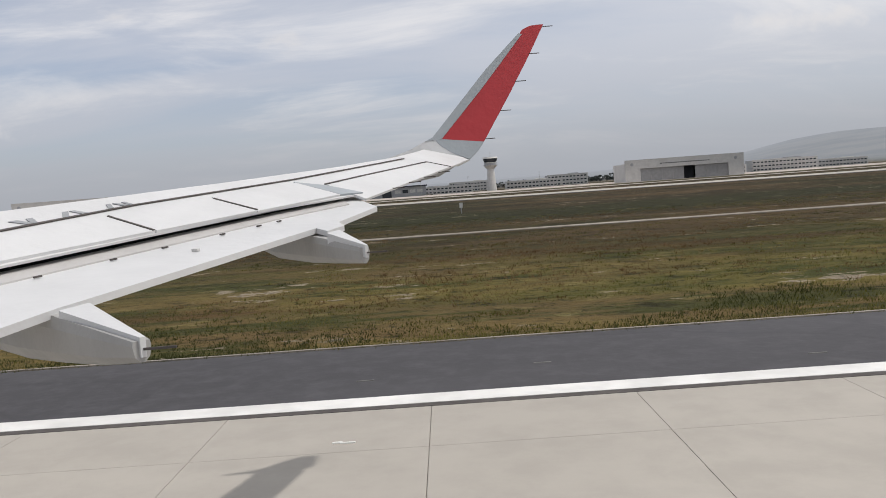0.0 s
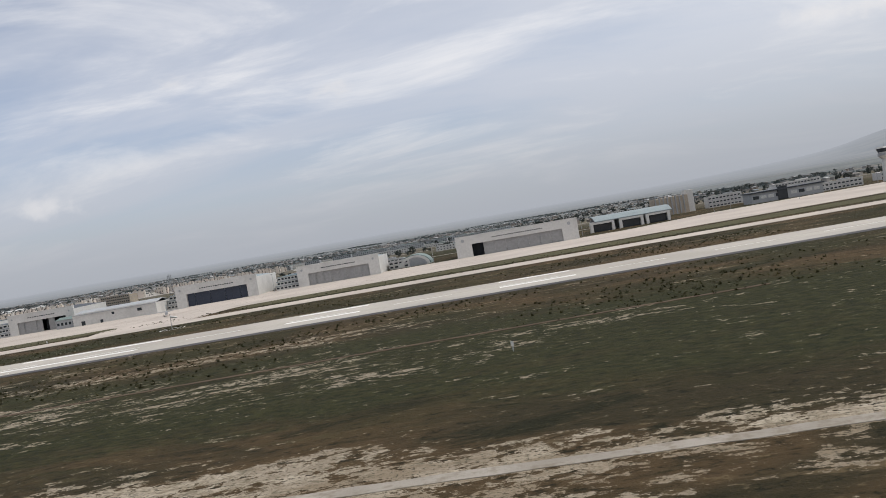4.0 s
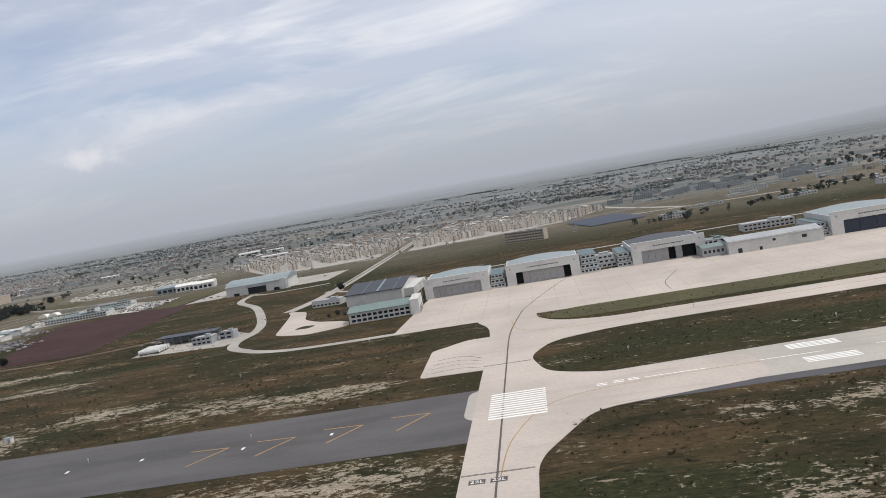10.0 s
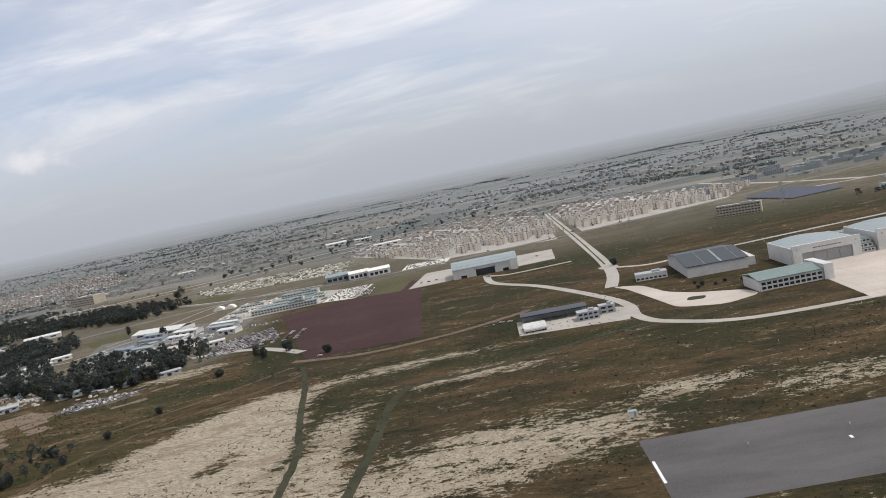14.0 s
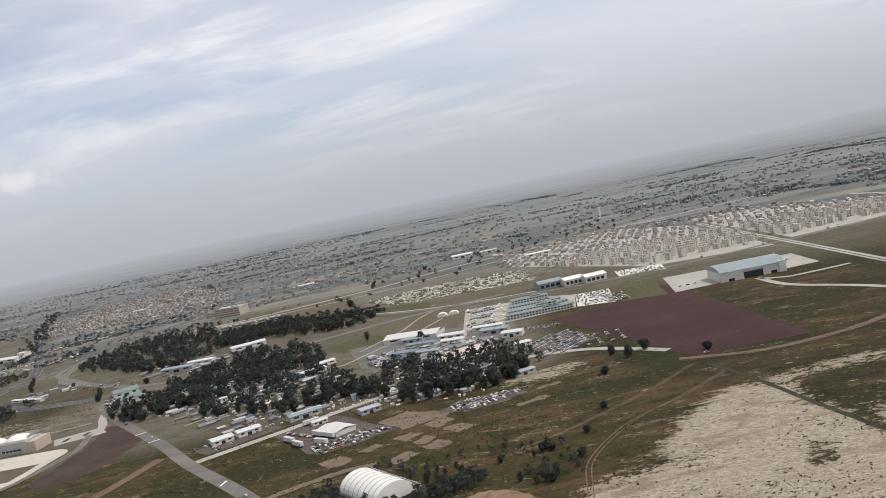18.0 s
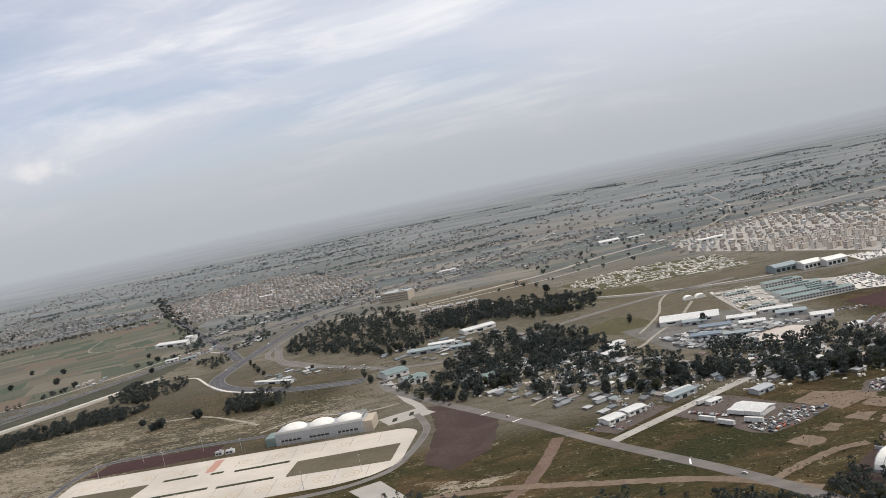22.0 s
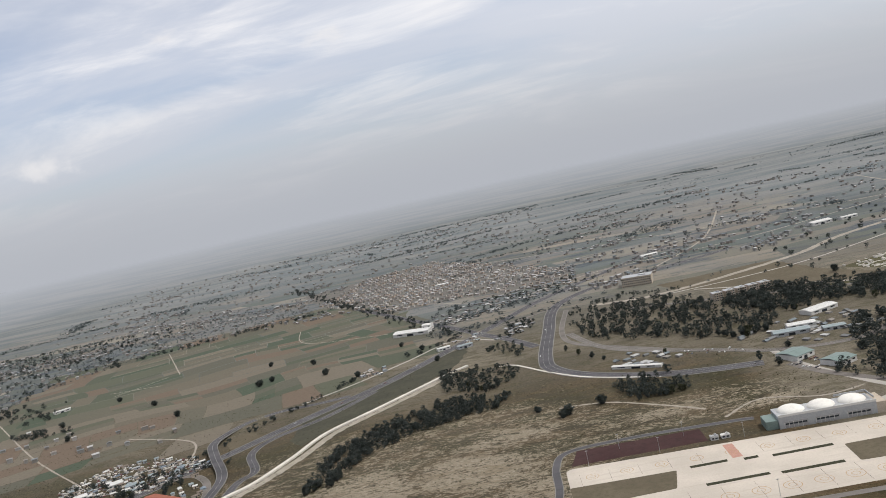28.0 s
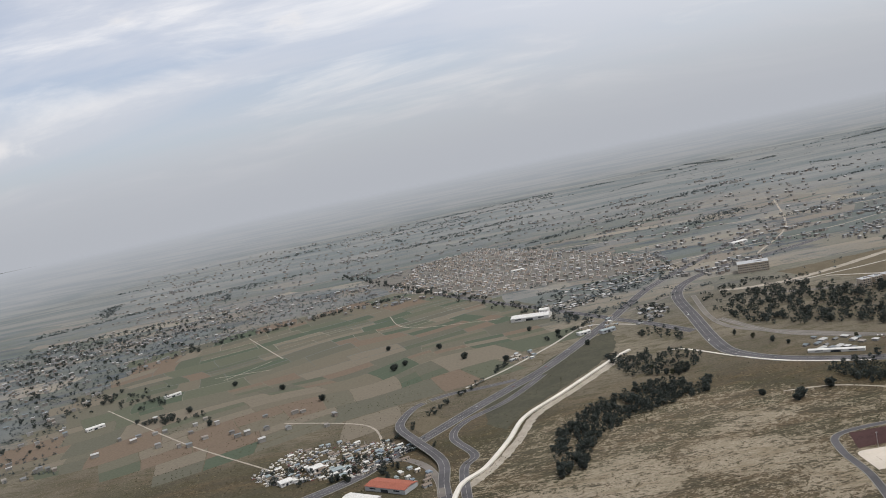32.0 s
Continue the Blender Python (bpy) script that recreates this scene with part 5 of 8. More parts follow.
def joined(name, places, label, category, rng, lod=3):
    """Many alike far pieces in one mesh of kind stuff. places: x, y, kind, size."""
    vs, fs, base = [], [], 0
    mats = []
    cache = {}
    for x, y, k, s in places:
        if k not in cache:
            me = KINDS[k][lod]
            co = np.empty(len(me.vertices) * 3, np.float32)
            me.vertices.foreach_get("co", co)
            cache[k] = (co.reshape(-1, 3), np.array([p.vertices[:] for p in me.polygons]))
        co, tri = cache[k]
        a = rng.uniform(0, 6.28)
        wide = 1.05 if lod == 3 else 1.35
        c, sn = math.cos(a) * s * wide, math.sin(a) * s * wide
        vs.append(np.stack([co[:, 0] * c - co[:, 1] * sn + x, co[:, 0] * sn + co[:, 1] * c + y, co[:, 2] * s * (0.95 if lod == 3 else 0.70)], 1))
        fs.append(tri + base)
        base += len(co)
    me = bpy.data.meshes.new(name)
    me.from_pydata(np.concatenate(vs).tolist(), [], np.concatenate(fs).tolist())
    # the far trees take the leaf colour paled for haze
    me.materials.append(LEAF if lod == 3 else LEAF_HAZED)
    return tagged(new(name, me), label, category, "", "stuff")


TR = random.Random(11)
WOODS = [  # outline, trees standing singly, trees joined, lowest and highest size
    ([(-741, 621), (-719, 668), (-672, 682), (-628, 606), (-613, 567), (-626, 513), (-650, 501), (-690, 536), (-732, 574)], 30, 250, 0.7, 1.1),
    ([(-594, 629), (-557, 611), (-513, 580), (-522, 541), (-554, 533), (-602, 566)], 16, 130, 0.85, 1.2),
    ([(-596, 501), (-559, 500), (-540, 470), (-530, 430), (-580, 385), (-606, 370), (-622, 398), (-617, 432)], 56, 150, 0.8, 1.2),
    ([(-615, 437), (-558, 457), (-500, 370), (-494, 332), (-530, 330), (-570, 350)], 70, 90, 0.75, 1.2),
    ([(-491, 386), (-462, 384), (-436, 385), (-421, 345), (-440, 312), (-477, 312), (-498, 340)], 64, 60, 0.85, 1.3),
    ([(-739, 459), (-705, 469), (-699, 430), (-731, 424)], 14, 40, 0.6, 1.0),
    ([(-653, 268), (-617, 268), (-599, 251), (-596, 233), (-648, 253)], 22, 42, 0.35, 0.80),
    ([(-533, 229), (-512, 216), (-498, 196), (-536, 206)], 20, 32, 0.35, 0.80),
    ([(-589, 243), (-570, 244), (-538, 229), (-542, 213), (-586, 229)], 22, 36, 0.35, 0.80),
    ([(-501, 228), (-492, 220), (-498, 200), (-504, 217)], 12, 22, 0.35, 0.80),
    ([(-474, 208), (-450, 224), (-446, 216), (-478, 196)], 18, 26, 0.35, 0.80),
    ([(-896, 381), (-895, 433), (-864, 472), (-830, 494), (-795, 482), (-802, 462), (-850, 443), (-872, 420), (-883, 388)], 34, 260, 0.5, 0.95),
    ([(-842, 571), (-792, 546), (-785, 520), (-810, 497), (-835, 515)], 14, 70, 0.55, 0.95),
    ([(-640, 415), (-628, 425), (-618, 395), (-612, 372), (-626, 388)], 10, 12, 0.6, 1.0),
    ([(-443, 214), (-427, 224), (-424, 217), (-432, 207), (-440, 207)], 9, 3, 0.35, 0.75),
    ([(-950, 460), (-1060, 462), (-1040, 438), (-975, 420)], 12, 30, 0.5, 0.9),
]
loose = []
WOODS.append(([(-640, 606), (-590, 634), (-592, 560), (-600, 545), (-622, 552)], 8, 95, 0.75, 1.15))
WOODS.append(([(-462, 212), (-480, 202), (-500, 222), (-494, 232), (-488, 222), (-478, 212), (-468, 220)], 14, 6, 0.4, 0.8))
WOODS.append(([(-486, 246), (-478, 244), (-458, 218), (-462, 216)], 10, 4, 0.3, 0.6))
WOODS.append(([(-470, 236), (-440, 246), (-424, 232), (-440, 222), (-458, 222)], 16, 4, 0.3, 0.6))
for outline, single, many, lo, hi in WOODS:
    pts = scatter(outline, single + int(many * 2.1), TR, 1.9)
    pts.sort(key=lambda p: p[1])
    single = int(single * 0.62)
    for i, (x, y) in enumerate(pts):
        k, s = TR.choice((0, 0, 1, 1, 2, 3)), TR.uniform(lo, hi)
        if i >= single and noise.noise((x * 0.09, y * 0.09, 4)) < -0.30:
            continue
        if i < single:
            tree(x, y, k, s, TR.uniform(0, 360))
        else:
            loose.append((x, y, k, s))
for x, y, k, s in ((-766, 427, 4, 1.9), (-769, 424, 4, 1.6), (-748, 434, 4, 1.9), (-818, 462, 2, 0.8), (-781, 440, 4, 1.3), (-385, 326, 2, 1.0), (-393, 318, 0, 0.9), (-398, 326, 0, 0.8), (-405, 300, 4, 1.1), (-412, 260, 4, 0.9),
                   (-420, 240, 4, 0.8), (-424, 221, 2, 0.6), (-433, 232, 4, 0.9), (-366, 308, 4, 1.2), (-545, 640, 2, 1.3), (-520, 560, 2, 1.0), (-512, 470, 1, 0.9), (-479, 438, 0, 1.0), (-990, 646, 4, 2.0), (-982, 655, 4, 1.5), (-935, 640, 4, 1.8),
                   (-955, 690, 4, 1.6), (-1040, 600, 4, 1.7), (-1080, 655, 4, 1.6), (-1130, 700, 4, 1.5), (-860, 660, 4, 1.5), (-880, 690, 4, 1.3), (-905, 610, 4, 1.6), (-1000, 720, 4, 1.4), (-1120, 590, 2, 1.0), (-1150, 640, 2, 1.1), (-755, 560, 1, 0.7),
                   (-748, 545, 3, 0.8), (-741, 530, 0, 0.8), (-700, 505, 3, 0.7), (-735, 520, 2, 0.6), (-660, 455, 1, 0.9), (-655, 440, 0, 0.9), (-640, 470, 2, 0.8), (-247, 384, 2, 0.8), (-820, 520, 3, 0.7), (-845, 610, 4, 1.4)):
    tree(x, y, k, s, TR.uniform(0, 360))
for x, y, s in ((-232, 296, 0.5), (-229.5, 300, 0.6), (-231, 305, 0.5), (-226, 296, 0.45), (-222, 299, 0.5), (-217, 296, 0.4)):
    tree(x, y, 4, s, x * 9)
# hedgerows and far settlement trees
for (xa, ya), (xb, yb), n, wd in (((-840, 699), (-1122, 1315), 150, 9), ((-1225, 908), (-1010, 985), 60, 14), ((-905, 600), (-985, 470), 26, 4), ((-1280, 760), (-1190, 690), 50, 22), ((-1200, 640), (-1120, 610), 26, 10), ((-870, 640), (-820, 690), 16, 6),
                                  ((-545, 700), (-300, 980), 60, 60), ((-100, 460), (60, 520), 40, 16), ((120, 520), (330, 560), 80, 34), ((0, 700), (400, 820), 120, 80)):
    for _ in range(n):
        u = TR.random()
        loose.append((xa + (xb - xa) * u + TR.gauss(0, wd * 0.5), ya + (yb - ya) * u + TR.gauss(0, wd * 0.5), TR.choice((0, 2, 2, 3)), TR.uniform(0.5, 1.1)))
for poly, n in (([(-850, 735), (-806, 760), (-752, 800), (-700, 832), (-730, 880), (-800, 850), (-862, 800)], 70), ([(-800, 640), (-776, 640), (-764, 700), (-790, 690)], 34), ([(-735, 570), (-745, 640), (-700, 700), (-640, 690), (-690, 720), (-742, 700)], 60), ([(-812, 600), (-786, 570), (-780, 600), (-800, 630)], 30)):
    loose += [(x, y, TR.choice((0, 2, 3)), TR.uniform(0.4, 0.85)) for x, y in scatter(poly, n, TR, 2.0)]
plain_trees = []
# belts of trees between the plots of the plain, and copses where they cross
for _ in range(150):
    bx, by = TR.uniform(-1650, 420), 700 + 1700 * TR.random() ** 1.25
    a = radians(TR.choice((18, 22, 14, 25, 112, 20)) + TR.gauss(0, 5))
    long, wide = TR.uniform(40, 210), TR.uniform(3, 9) * (2.2 if TR.random() < 0.3 else 1)
    for _ in range(int(long * wide * 0.055)):
        u, v = TR.uniform(-long, long) * 0.5, TR.gauss(0, wide * 0.5)
        x, y = bx + u * math.cos(a) - v * math.sin(a), by + u * math.sin(a) + v * math.cos(a) + 5 * noise.noise((u * 0.03, bx, 0))
        if (x + 350) ** 2 + y * y < 2250 ** 2 and not (x < -860 and y < 1000) and not (-600 < x < -80 and y < 880):
            plain_trees.append((x, y, TR.choice((2, 2, 3, 0)), TR.uniform(0.45, 0.95)))
for _ in range(14000):
    x, y = TR.uniform(-1600, 400), 640 + 1900 * TR.random() ** 1.1
    m = noise.noise((x * 0.004, y * 0.018, 7)) + 0.5 * noise.noise((x * 0.015, y * 0.05, 2))
    if m > (0.10 if TR.random() < 0.04 else 0.34) and (x + 350) ** 2 + y * y < 2250 ** 2 and not (x < -860 and y < 1000) and not (-560 < x < -90 and y < 860):
        plain_trees.append((x, y, TR.choice((2, 2, 3, 0)), TR.uniform(0.35, 0.8)))
for poly, n in (([(-1249, 544), (-1566, 1124), (-1432, 1182), (-1227, 1183), (-1067, 1138), (-1011, 986), (-1138, 945), (-1225, 908), (-1281, 812), (-1258, 664), (-1211, 545)], 2200), ([(-1073, 1195), (-897, 1315), (-718, 949), (-722, 830), (-824, 885), (-908, 880), (-1013, 1029)], 260), ([(-334, 548), (-258, 537), (-140, 580), (-100, 655), (-190, 800), (-300, 850), (-420, 790)], 160)):
    plain_trees += [(x, y, TR.choice((2, 3, 3)), TR.uniform(0.3, 0.7)) for x, y in scatter(poly, n, TR, 2.5)]
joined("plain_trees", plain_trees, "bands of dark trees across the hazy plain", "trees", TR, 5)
for _ in range(420):
    u, v = TR.random(), TR.random()
    loose.append((-1260 - 260 * u + TR.gauss(0, 20), 560 + 600 * v, TR.choice((2, 3)), TR.uniform(0.6, 1.2)))
joined("woodland", loose, "dark woodland and scattered trees on the plain", "trees", TR)

# ---- grass by the runway ----


TUFTS = [foliage("yellow_green_grass", (0.115, 0.115, 0.030), (0.255, 0.215, 0.075), 0.5), foliage("rust_brown_grass", (0.120, 0.070, 0.035), (0.235, 0.150, 0.080), 0.5), foliage("dark_green_tufts", (0.050, 0.058, 0.020), (0.115, 0.116, 0.044), 0.5)]


def grass():
    """Tufts of thin blades beside the take-off runway, in patches of green, rust and dark growth."""
    rng = random.Random(5)
    vs, fs, mi = [], [], []
    for _ in range(74000):
        x = rng.uniform(104, 250)
        y = 8.1 - 0.0222 * (x - 202) + 46 * rng.random() ** 2.1
        patch = noise.noise((x * 0.09, y * 0.22, 0)) + 0.5 * noise.noise((x * 0.3, y * 0.6, 5))
        if abs(y - 38.2) < 2 or patch < -0.35:
            continue
        kind = noise.noise((x * 0.06, y * 0.16, 11)) + 0.5 * noise.noise((x * 0.22, y * 0.5, 15)) + rng.gauss(0, 0.15)
        m = 2 if kind > 0.24 else 1 if kind < -0.14 and y > 9.4 else 0
        hgt = rng.uniform(0.025, 0.065) * (1 + 1.2 * max(0, noise.noise((x * 0.15, y * 0.35, 4)))) * (1.3 if m else 1.0)
        for _ in range(7):
            a, b = rng.uniform(0, 6.28), rng.uniform(0, 6.28)
            w, lean = rng.uniform(0.006, 0.014), hgt * rng.uniform(0.2, 1.2)
            dx, dy = math.cos(a) * w, math.sin(a) * w
            ox, oy = x + rng.gauss(0, 0.07), y + rng.gauss(0, 0.07)
            n = len(vs)
            vs += [(ox - dx, oy - dy, -0.02), (ox + dx, oy + dy, -0.02), (ox + math.cos(b) * lean, oy + math.sin(b) * lean, hgt * rng.uniform(0.6, 1.1))]
            fs.append((n, n + 1, n + 2))
            mi.append(m)
    me = bpy.data.meshes.new("grass")
    me.from_pydata(vs, [], fs)
    for m in TUFTS:
        me.materials.append(m)
    me.polygons.foreach_set("material_index", mi)
    tagged(new("grass", me), "tufts of yellow-green, rust and dark grass beside the runway", "grass", "", "stuff")


grass()


def paved(x, y):
    return 138 < y < 170 and x > -180 or -282 < x < -168 and 127 < y < 163 or 198 < y < 222 and x > -175 or y > 234 + max(0, x) * 0.1 and x > -200 or -188 < x < -155 and y > 58 or y > 236 and -262 < x or y < 62 and x > 90


LANES = smooth([(-480, 170), (-499, 204), (-521, 241), (-552, 284), (-576, 321), (-618, 380)]) + smooth([(-568, 299), (-580, 262), (-597, 242), (-612, 226)]) + smooth([(-660, 262), (-600, 262), (-560, 251), (-527, 239), (-505, 222)]) + smooth([(-1090, 375), (-1006, 426), (-962, 474), (-908, 539), (-876, 577)]) + smooth([(-950, 400), (-966, 466), (-976, 514), (-948, 552), (-902, 548)])


def scrub():
    """Low bushes and grass tussocks over the open airfield land."""
    rng = random.Random(8)
    vs, fs = [], []
    for i in range(84000):
        west = i > 60000
        x, y = (rng.uniform(-1150, -400), 190 + 420 * rng.random()) if west else (rng.uniform(-560, 120), 62 + 260 * rng.random())
        if y < 95 and x > -60 or paved(x, y) or noise.noise((x * 0.03, y * 0.06, 2)) + rng.uniform(-0.4, 0.4) < 0.0:
            continue
        if west and (-790 < x < -585 and 280 < y < 376 or y > 500 and x > -860 or -640 < x and y > 290):
            continue
        if x < -440 and any((x - p.x) ** 2 + (y - p.y) ** 2 < 30 for p in LANES):
            continue
        if -482 < x < -430 and 174 < y < 212:
            continue
        r = rng.uniform(0.2, 0.6) if west else rng.uniform(0.12, 0.42)
        for _ in range(5):
            a, e = rng.uniform(0, 6.28), rng.uniform(0.2, 1.0)
            c, s = math.cos(a), math.sin(a)
            n = len(vs)
            vs += [(x + c * r * 0.2 - s * r * 0.5, y + s * r * 0.2 + c * r * 0.5, -0.02), (x + c * r * 0.2 + s * r * 0.5, y + s * r * 0.2 - c * r * 0.5, -0.02), (x + c * r, y + s * r, r * e)]
            fs.append((n, n + 1, n + 2))
    me = bpy.data.meshes.new("scrub")
    me.from_pydata(vs, [], fs)
    me.materials.append(SCRUB)
    tagged(new("scrub", me), "low dry scrub and tussocks over the airfield land", "scrub", "", "stuff")


scrub()
for x, y, s in ((184, 12.2, 0.14), (183.7, 12.0, 0.11)):
    tree(x, y, 4, s, x * 7)
# white runway-side marker posts and boards
def marker(x, y):
    t = thing("marker_post", (x, y, 0), "small white marker post in the grass", "post", "marker posts")
    part("post", tube(0.05, 0.05, -0.1, 0.5, 6), STEEL, t)
    part("cap", boxes((-0.14, -0.03, 0.5, 0.14, 0.03, 0.95)), WHITEROOF, t)
for x, y in ((173, 66), (205, 70), (120, 74), (240, 64), (60, 78), (-120, 210), (-98, 178), (-60, 215), (-140, 176), (-205, 232), (-235, 210), (-212, 150), (-244, 150), (-262, 149)):
    marker(x, y)

# ---- open land west of the runway ----
sheet("red_gravel_field", ragged([(-412, 428), (-372, 440), (-357, 464), (-346, 470), (-340, 440), (-330, 303), (-373, 301)], 1.6), 0.04, REDFIELD, "square of dark red volcanic gravel", "field")
ribbon("gravel_track", [(-378, 302), (-352, 293), (-325, 297), (-305, 306), (-290, 316)], 3.4, MUDTRACK, "brown rutted track round the gravel field", 0.035, category="track")
for off in (-0.7, 0.7):
    ribbon("wheel_rut", [(-368, 278 + off), (-388, 258 + off), (-406.5 + off, 242.6), (-421.5 + off, 218.8), (-425.5 + off, 196.7), (-430 + off, 150)], 0.35, MUDTRACK, "brown wheel rut across dry grass", 0.03, category="track")
    ribbon("wheel_rut", [(-376 + off, 292), (-396 + off, 270), (-424 + off, 246), (-440, 236 + off)], 0.35, MUDTRACK, "brown wheel rut across dry grass", 0.028, category="track")
for pts, w in (([(-337, 120), (-336, 151), (-334, 185), (-331, 231), (-312, 238), (-297, 242), (-263, 256), (-210, 262)], 2.6), ([(-372, 290), (-365.4, 263.3), (-359.3, 228), (-355, 205), (-352, 187), (-350, 130)], 1.9)):
    ribbon("ditch", pts, w, DITCH, "dark overgrown drainage ditch", 0.03, category="track")
sheet("tilled_plot", ragged([(-478, 541), (-474, 582), (-404, 577), (-408, 553), (-440, 548)], 1), 0.03, TILLED, "dry orange-brown plot beside the road", "field")
sheet("dry_plot", ragged([(-508, 560), (-482, 544), (-461, 520), (-459, 447), (-498, 470), (-526, 508)], 1.5), 0.022, TILLED, "dry brown plot round the fabric domes", "field")
sheet("dry_plot", ragged([(-575, 604), (-512, 598), (-482, 588), (-480, 546), (-530, 562)], 1.5), 0.026, SWARD, "dry olive plot beside the parkway", "field")
sheet("dry_plot", ragged([(-660, 730), (-560, 740), (-545, 655), (-520, 605), (-600, 620), (-650, 690)], 2), 0.018, TILLED, "wide dry plot behind the wood", "field")
sheet("dry_plot", ragged([(-540, 470), (-510, 500), (-500, 462), (-520, 444)], 1.0), 0.02, SWARD, "small dry olive plot beside the market", "field")
sheet("grass_plot", ragged([(-370, 494), (-345, 492), (-350, 436), (-373, 441)], 1), 0.045, SWARD, "dry green-brown plot beside the gravel field", "field")
for x, y, w, d, a in ((-464, 279, 8.6, 7.4, 38), (-457.5, 269, 7.2, 8, 38), (-474, 269.5, 7.8, 6.8, 42), (-468.4, 261.8, 6.2, 5, 50), (-463.7, 255, 7.2, 7.4, 45), (-474.7, 248.3, 9.6, 6.2, 47), (-485.5, 263.5, 8, 5, 45), (-496.3, 256, 8, 9, 30), (-432, 284, 12, 4, 25), (-440, 296, 12, 4, 20), (-425, 300, 10, 3, 20)):
    c, s = math.cos(radians(a)), math.sin(radians(a))
    sheet("bare_plot", ragged(rounded([(x + u * c - v * s, y + u * s + v * c) for u, v in ((-w / 2, -d / 2), (w / 2, -d / 2), (w / 2, d / 2), (-w / 2, d / 2))], 0.7), 1.5, 0.9, x), 0.025, REDEARTH, "bare reddish earth plot", "plot")
sheet("bare_plot", ragged([(-478, 192.5), (-452, 209), (-446, 208), (-434, 195), (-442, 179), (-457, 175.5), (-473, 185)], 2.0, 1.5), 0.03, ORANGE, "bare orange earth beside the arched hall", "plot")

sheet("bare_plot", ragged([(-487.5, 293), (-477, 300.4), (-457.4, 289), (-463, 284.5), (-477, 277.5), (-478, 282)], 1.2, 1.5), 0.022, REDEARTH, "bare sandy earth beside the truck yard", "plot")
ribbon("dirt_track", [(-514.9, 232), (-507, 237.4), (-500.6, 241.3), (-491.4, 245.9), (-482, 247)], 3.2, REDEARTH, "sandy dirt track up to the bare plots", 0.032, category="track")

# wind sock in its white circle, and a lighting cabin in the grass
circle = bmesh.new()
for i in range(36):
    a0, a1 = (2 * math.pi * k / 36 for k in (i, i + 1))
    circle.faces.new([circle.verts.new((r * math.cos(a), r * math.sin(a), 0.06)) for r, a in ((2.5, a0), (2.9, a0), (2.9, a1), (2.5, a1))])
t = thing("wind_sock", (-17, 192, 0), "wind sock on a mast inside a white painted circle", "wind sock")
part("circle", circle, WHITE, t)
part("mast", tube(0.08, 0.05, -0.1, 3.2, 8), STEEL, t)
sock = tube(0.32, 0.14, 0, 1.7, 10)
sock.transform(Matrix.Translation((0.05, 0, 3.0)) @ Matrix.Rotation(radians(105), 4, "Y"))
part("sock", sock, WHITEROOF, t)
t = thing("equipment_cabin", (-278, 175.5, 0), "small white equipment cabin in the dry grass", "cabin")
part("wall", boxes((0, 0, 0, 1.6, 1.2, 1.1)), CLAD, t)
part("roof", boxes((-0.1, -0.1, 1.1, 1.7, 1.3, 1.2)), GREYROOF, t)
part("door", boxes((0.9, -0.04, 0.05, 1.4, 0, 0.95)), DOORM, t)
patch = sheet("light_patch", [(-33, 134.5), (-28.6, 136), (-28.4, 147), (-32.6, 147)], 0.05, TAR3, "asphalt patch with a row of runway lights", "patch")
for k in range(5):
    part("light", boxes((-30.5 + 0.1 * k, 137.3 + 2.1 * k, 0.05, -30.2 + 0.1 * k, 137.5 + 2.1 * k, 0.14)), WHITE, patch)
ribbon("median", [(-250, 392), (-248, 511), (-247, 680), (-246, 760)], 0.8, DITCH, "dark planted median of the straight road", 0.10, category="verge")

# ---- roads and the service town ----
ribbon("avenue", [(-480, 170), (-499, 204), (-521, 241), (-552, 284), (-576, 321), (-618, 380), (-641, 415), (-650, 440)], 5.0, TAR2, "worn grey asphalt road past the yards", 0.06)
# the first one is turned to match its slant in the camera's view
for x, y, a in ((-531.5, 255.5, 80), (-594, 345.5, 33), (-581.5, 328.5, 33)):
    t = thing("speed_bump", (x, y, 0.06), "white painted speed bump on the road", "bump", "speed bumps", turn=a)
    part("bump", boxes((-2.3, -0.3, -0.02, 2.3, 0.3, 0.06)), WHITE, t)
    part("edge", boxes((-2.5, -0.3, -0.02, -2.32, 0.3, 0.05), (2.32, -0.3, -0.02, 2.5, 0.3, 0.05)), SEAL, t)
ribbon("side_street", [(-552, 284), (-520, 308), (-493, 328), (-471, 341), (-440, 352), (-405, 345), (-378, 318)], 4.2, PAVE, "pale dusty side street between yards", 0.055)
ribbon("dirt_track", [(-568, 299), (-580, 262), (-597, 242), (-612, 226)], 4.4, MUDTRACK, "reddish dirt track", 0.04, category="track")
ribbon("dirt_track", [(-660, 262), (-600, 262), (-560, 251), (-527, 239), (-505, 222)], 4.0, REDEARTH, "reddish dirt track along the trees", 0.042, category="track")
ribbon("parkway", [(-748, 612), (-726, 542), (-669, 488), (-649, 470), (-620, 461), (-594, 467), (-552, 502), (-488, 535), (-430, 552)], 4.4, TAR2, "asphalt parkway through the woods", 0.06, lines=(0,), kerb=0.8)
ribbon("access_road", [(-649, 470), (-646, 438), (-632, 394), (-625, 378), (-620, 360)], 4.0, PAVE, "pale access road to the helicopter apron", 0.048)
ribbon("avenue", [(-560, 850), (-616, 824), (-682, 801), (-728, 762), (-751, 715), (-761, 632), (-769, 553), (-766, 521), (-746, 491), (-704, 462), (-660, 450)], 9.0, TAR, "dark asphalt dual carriageway curving round the woods", 0.07, lines=(-1.8, 1.8), kerb=0.9)
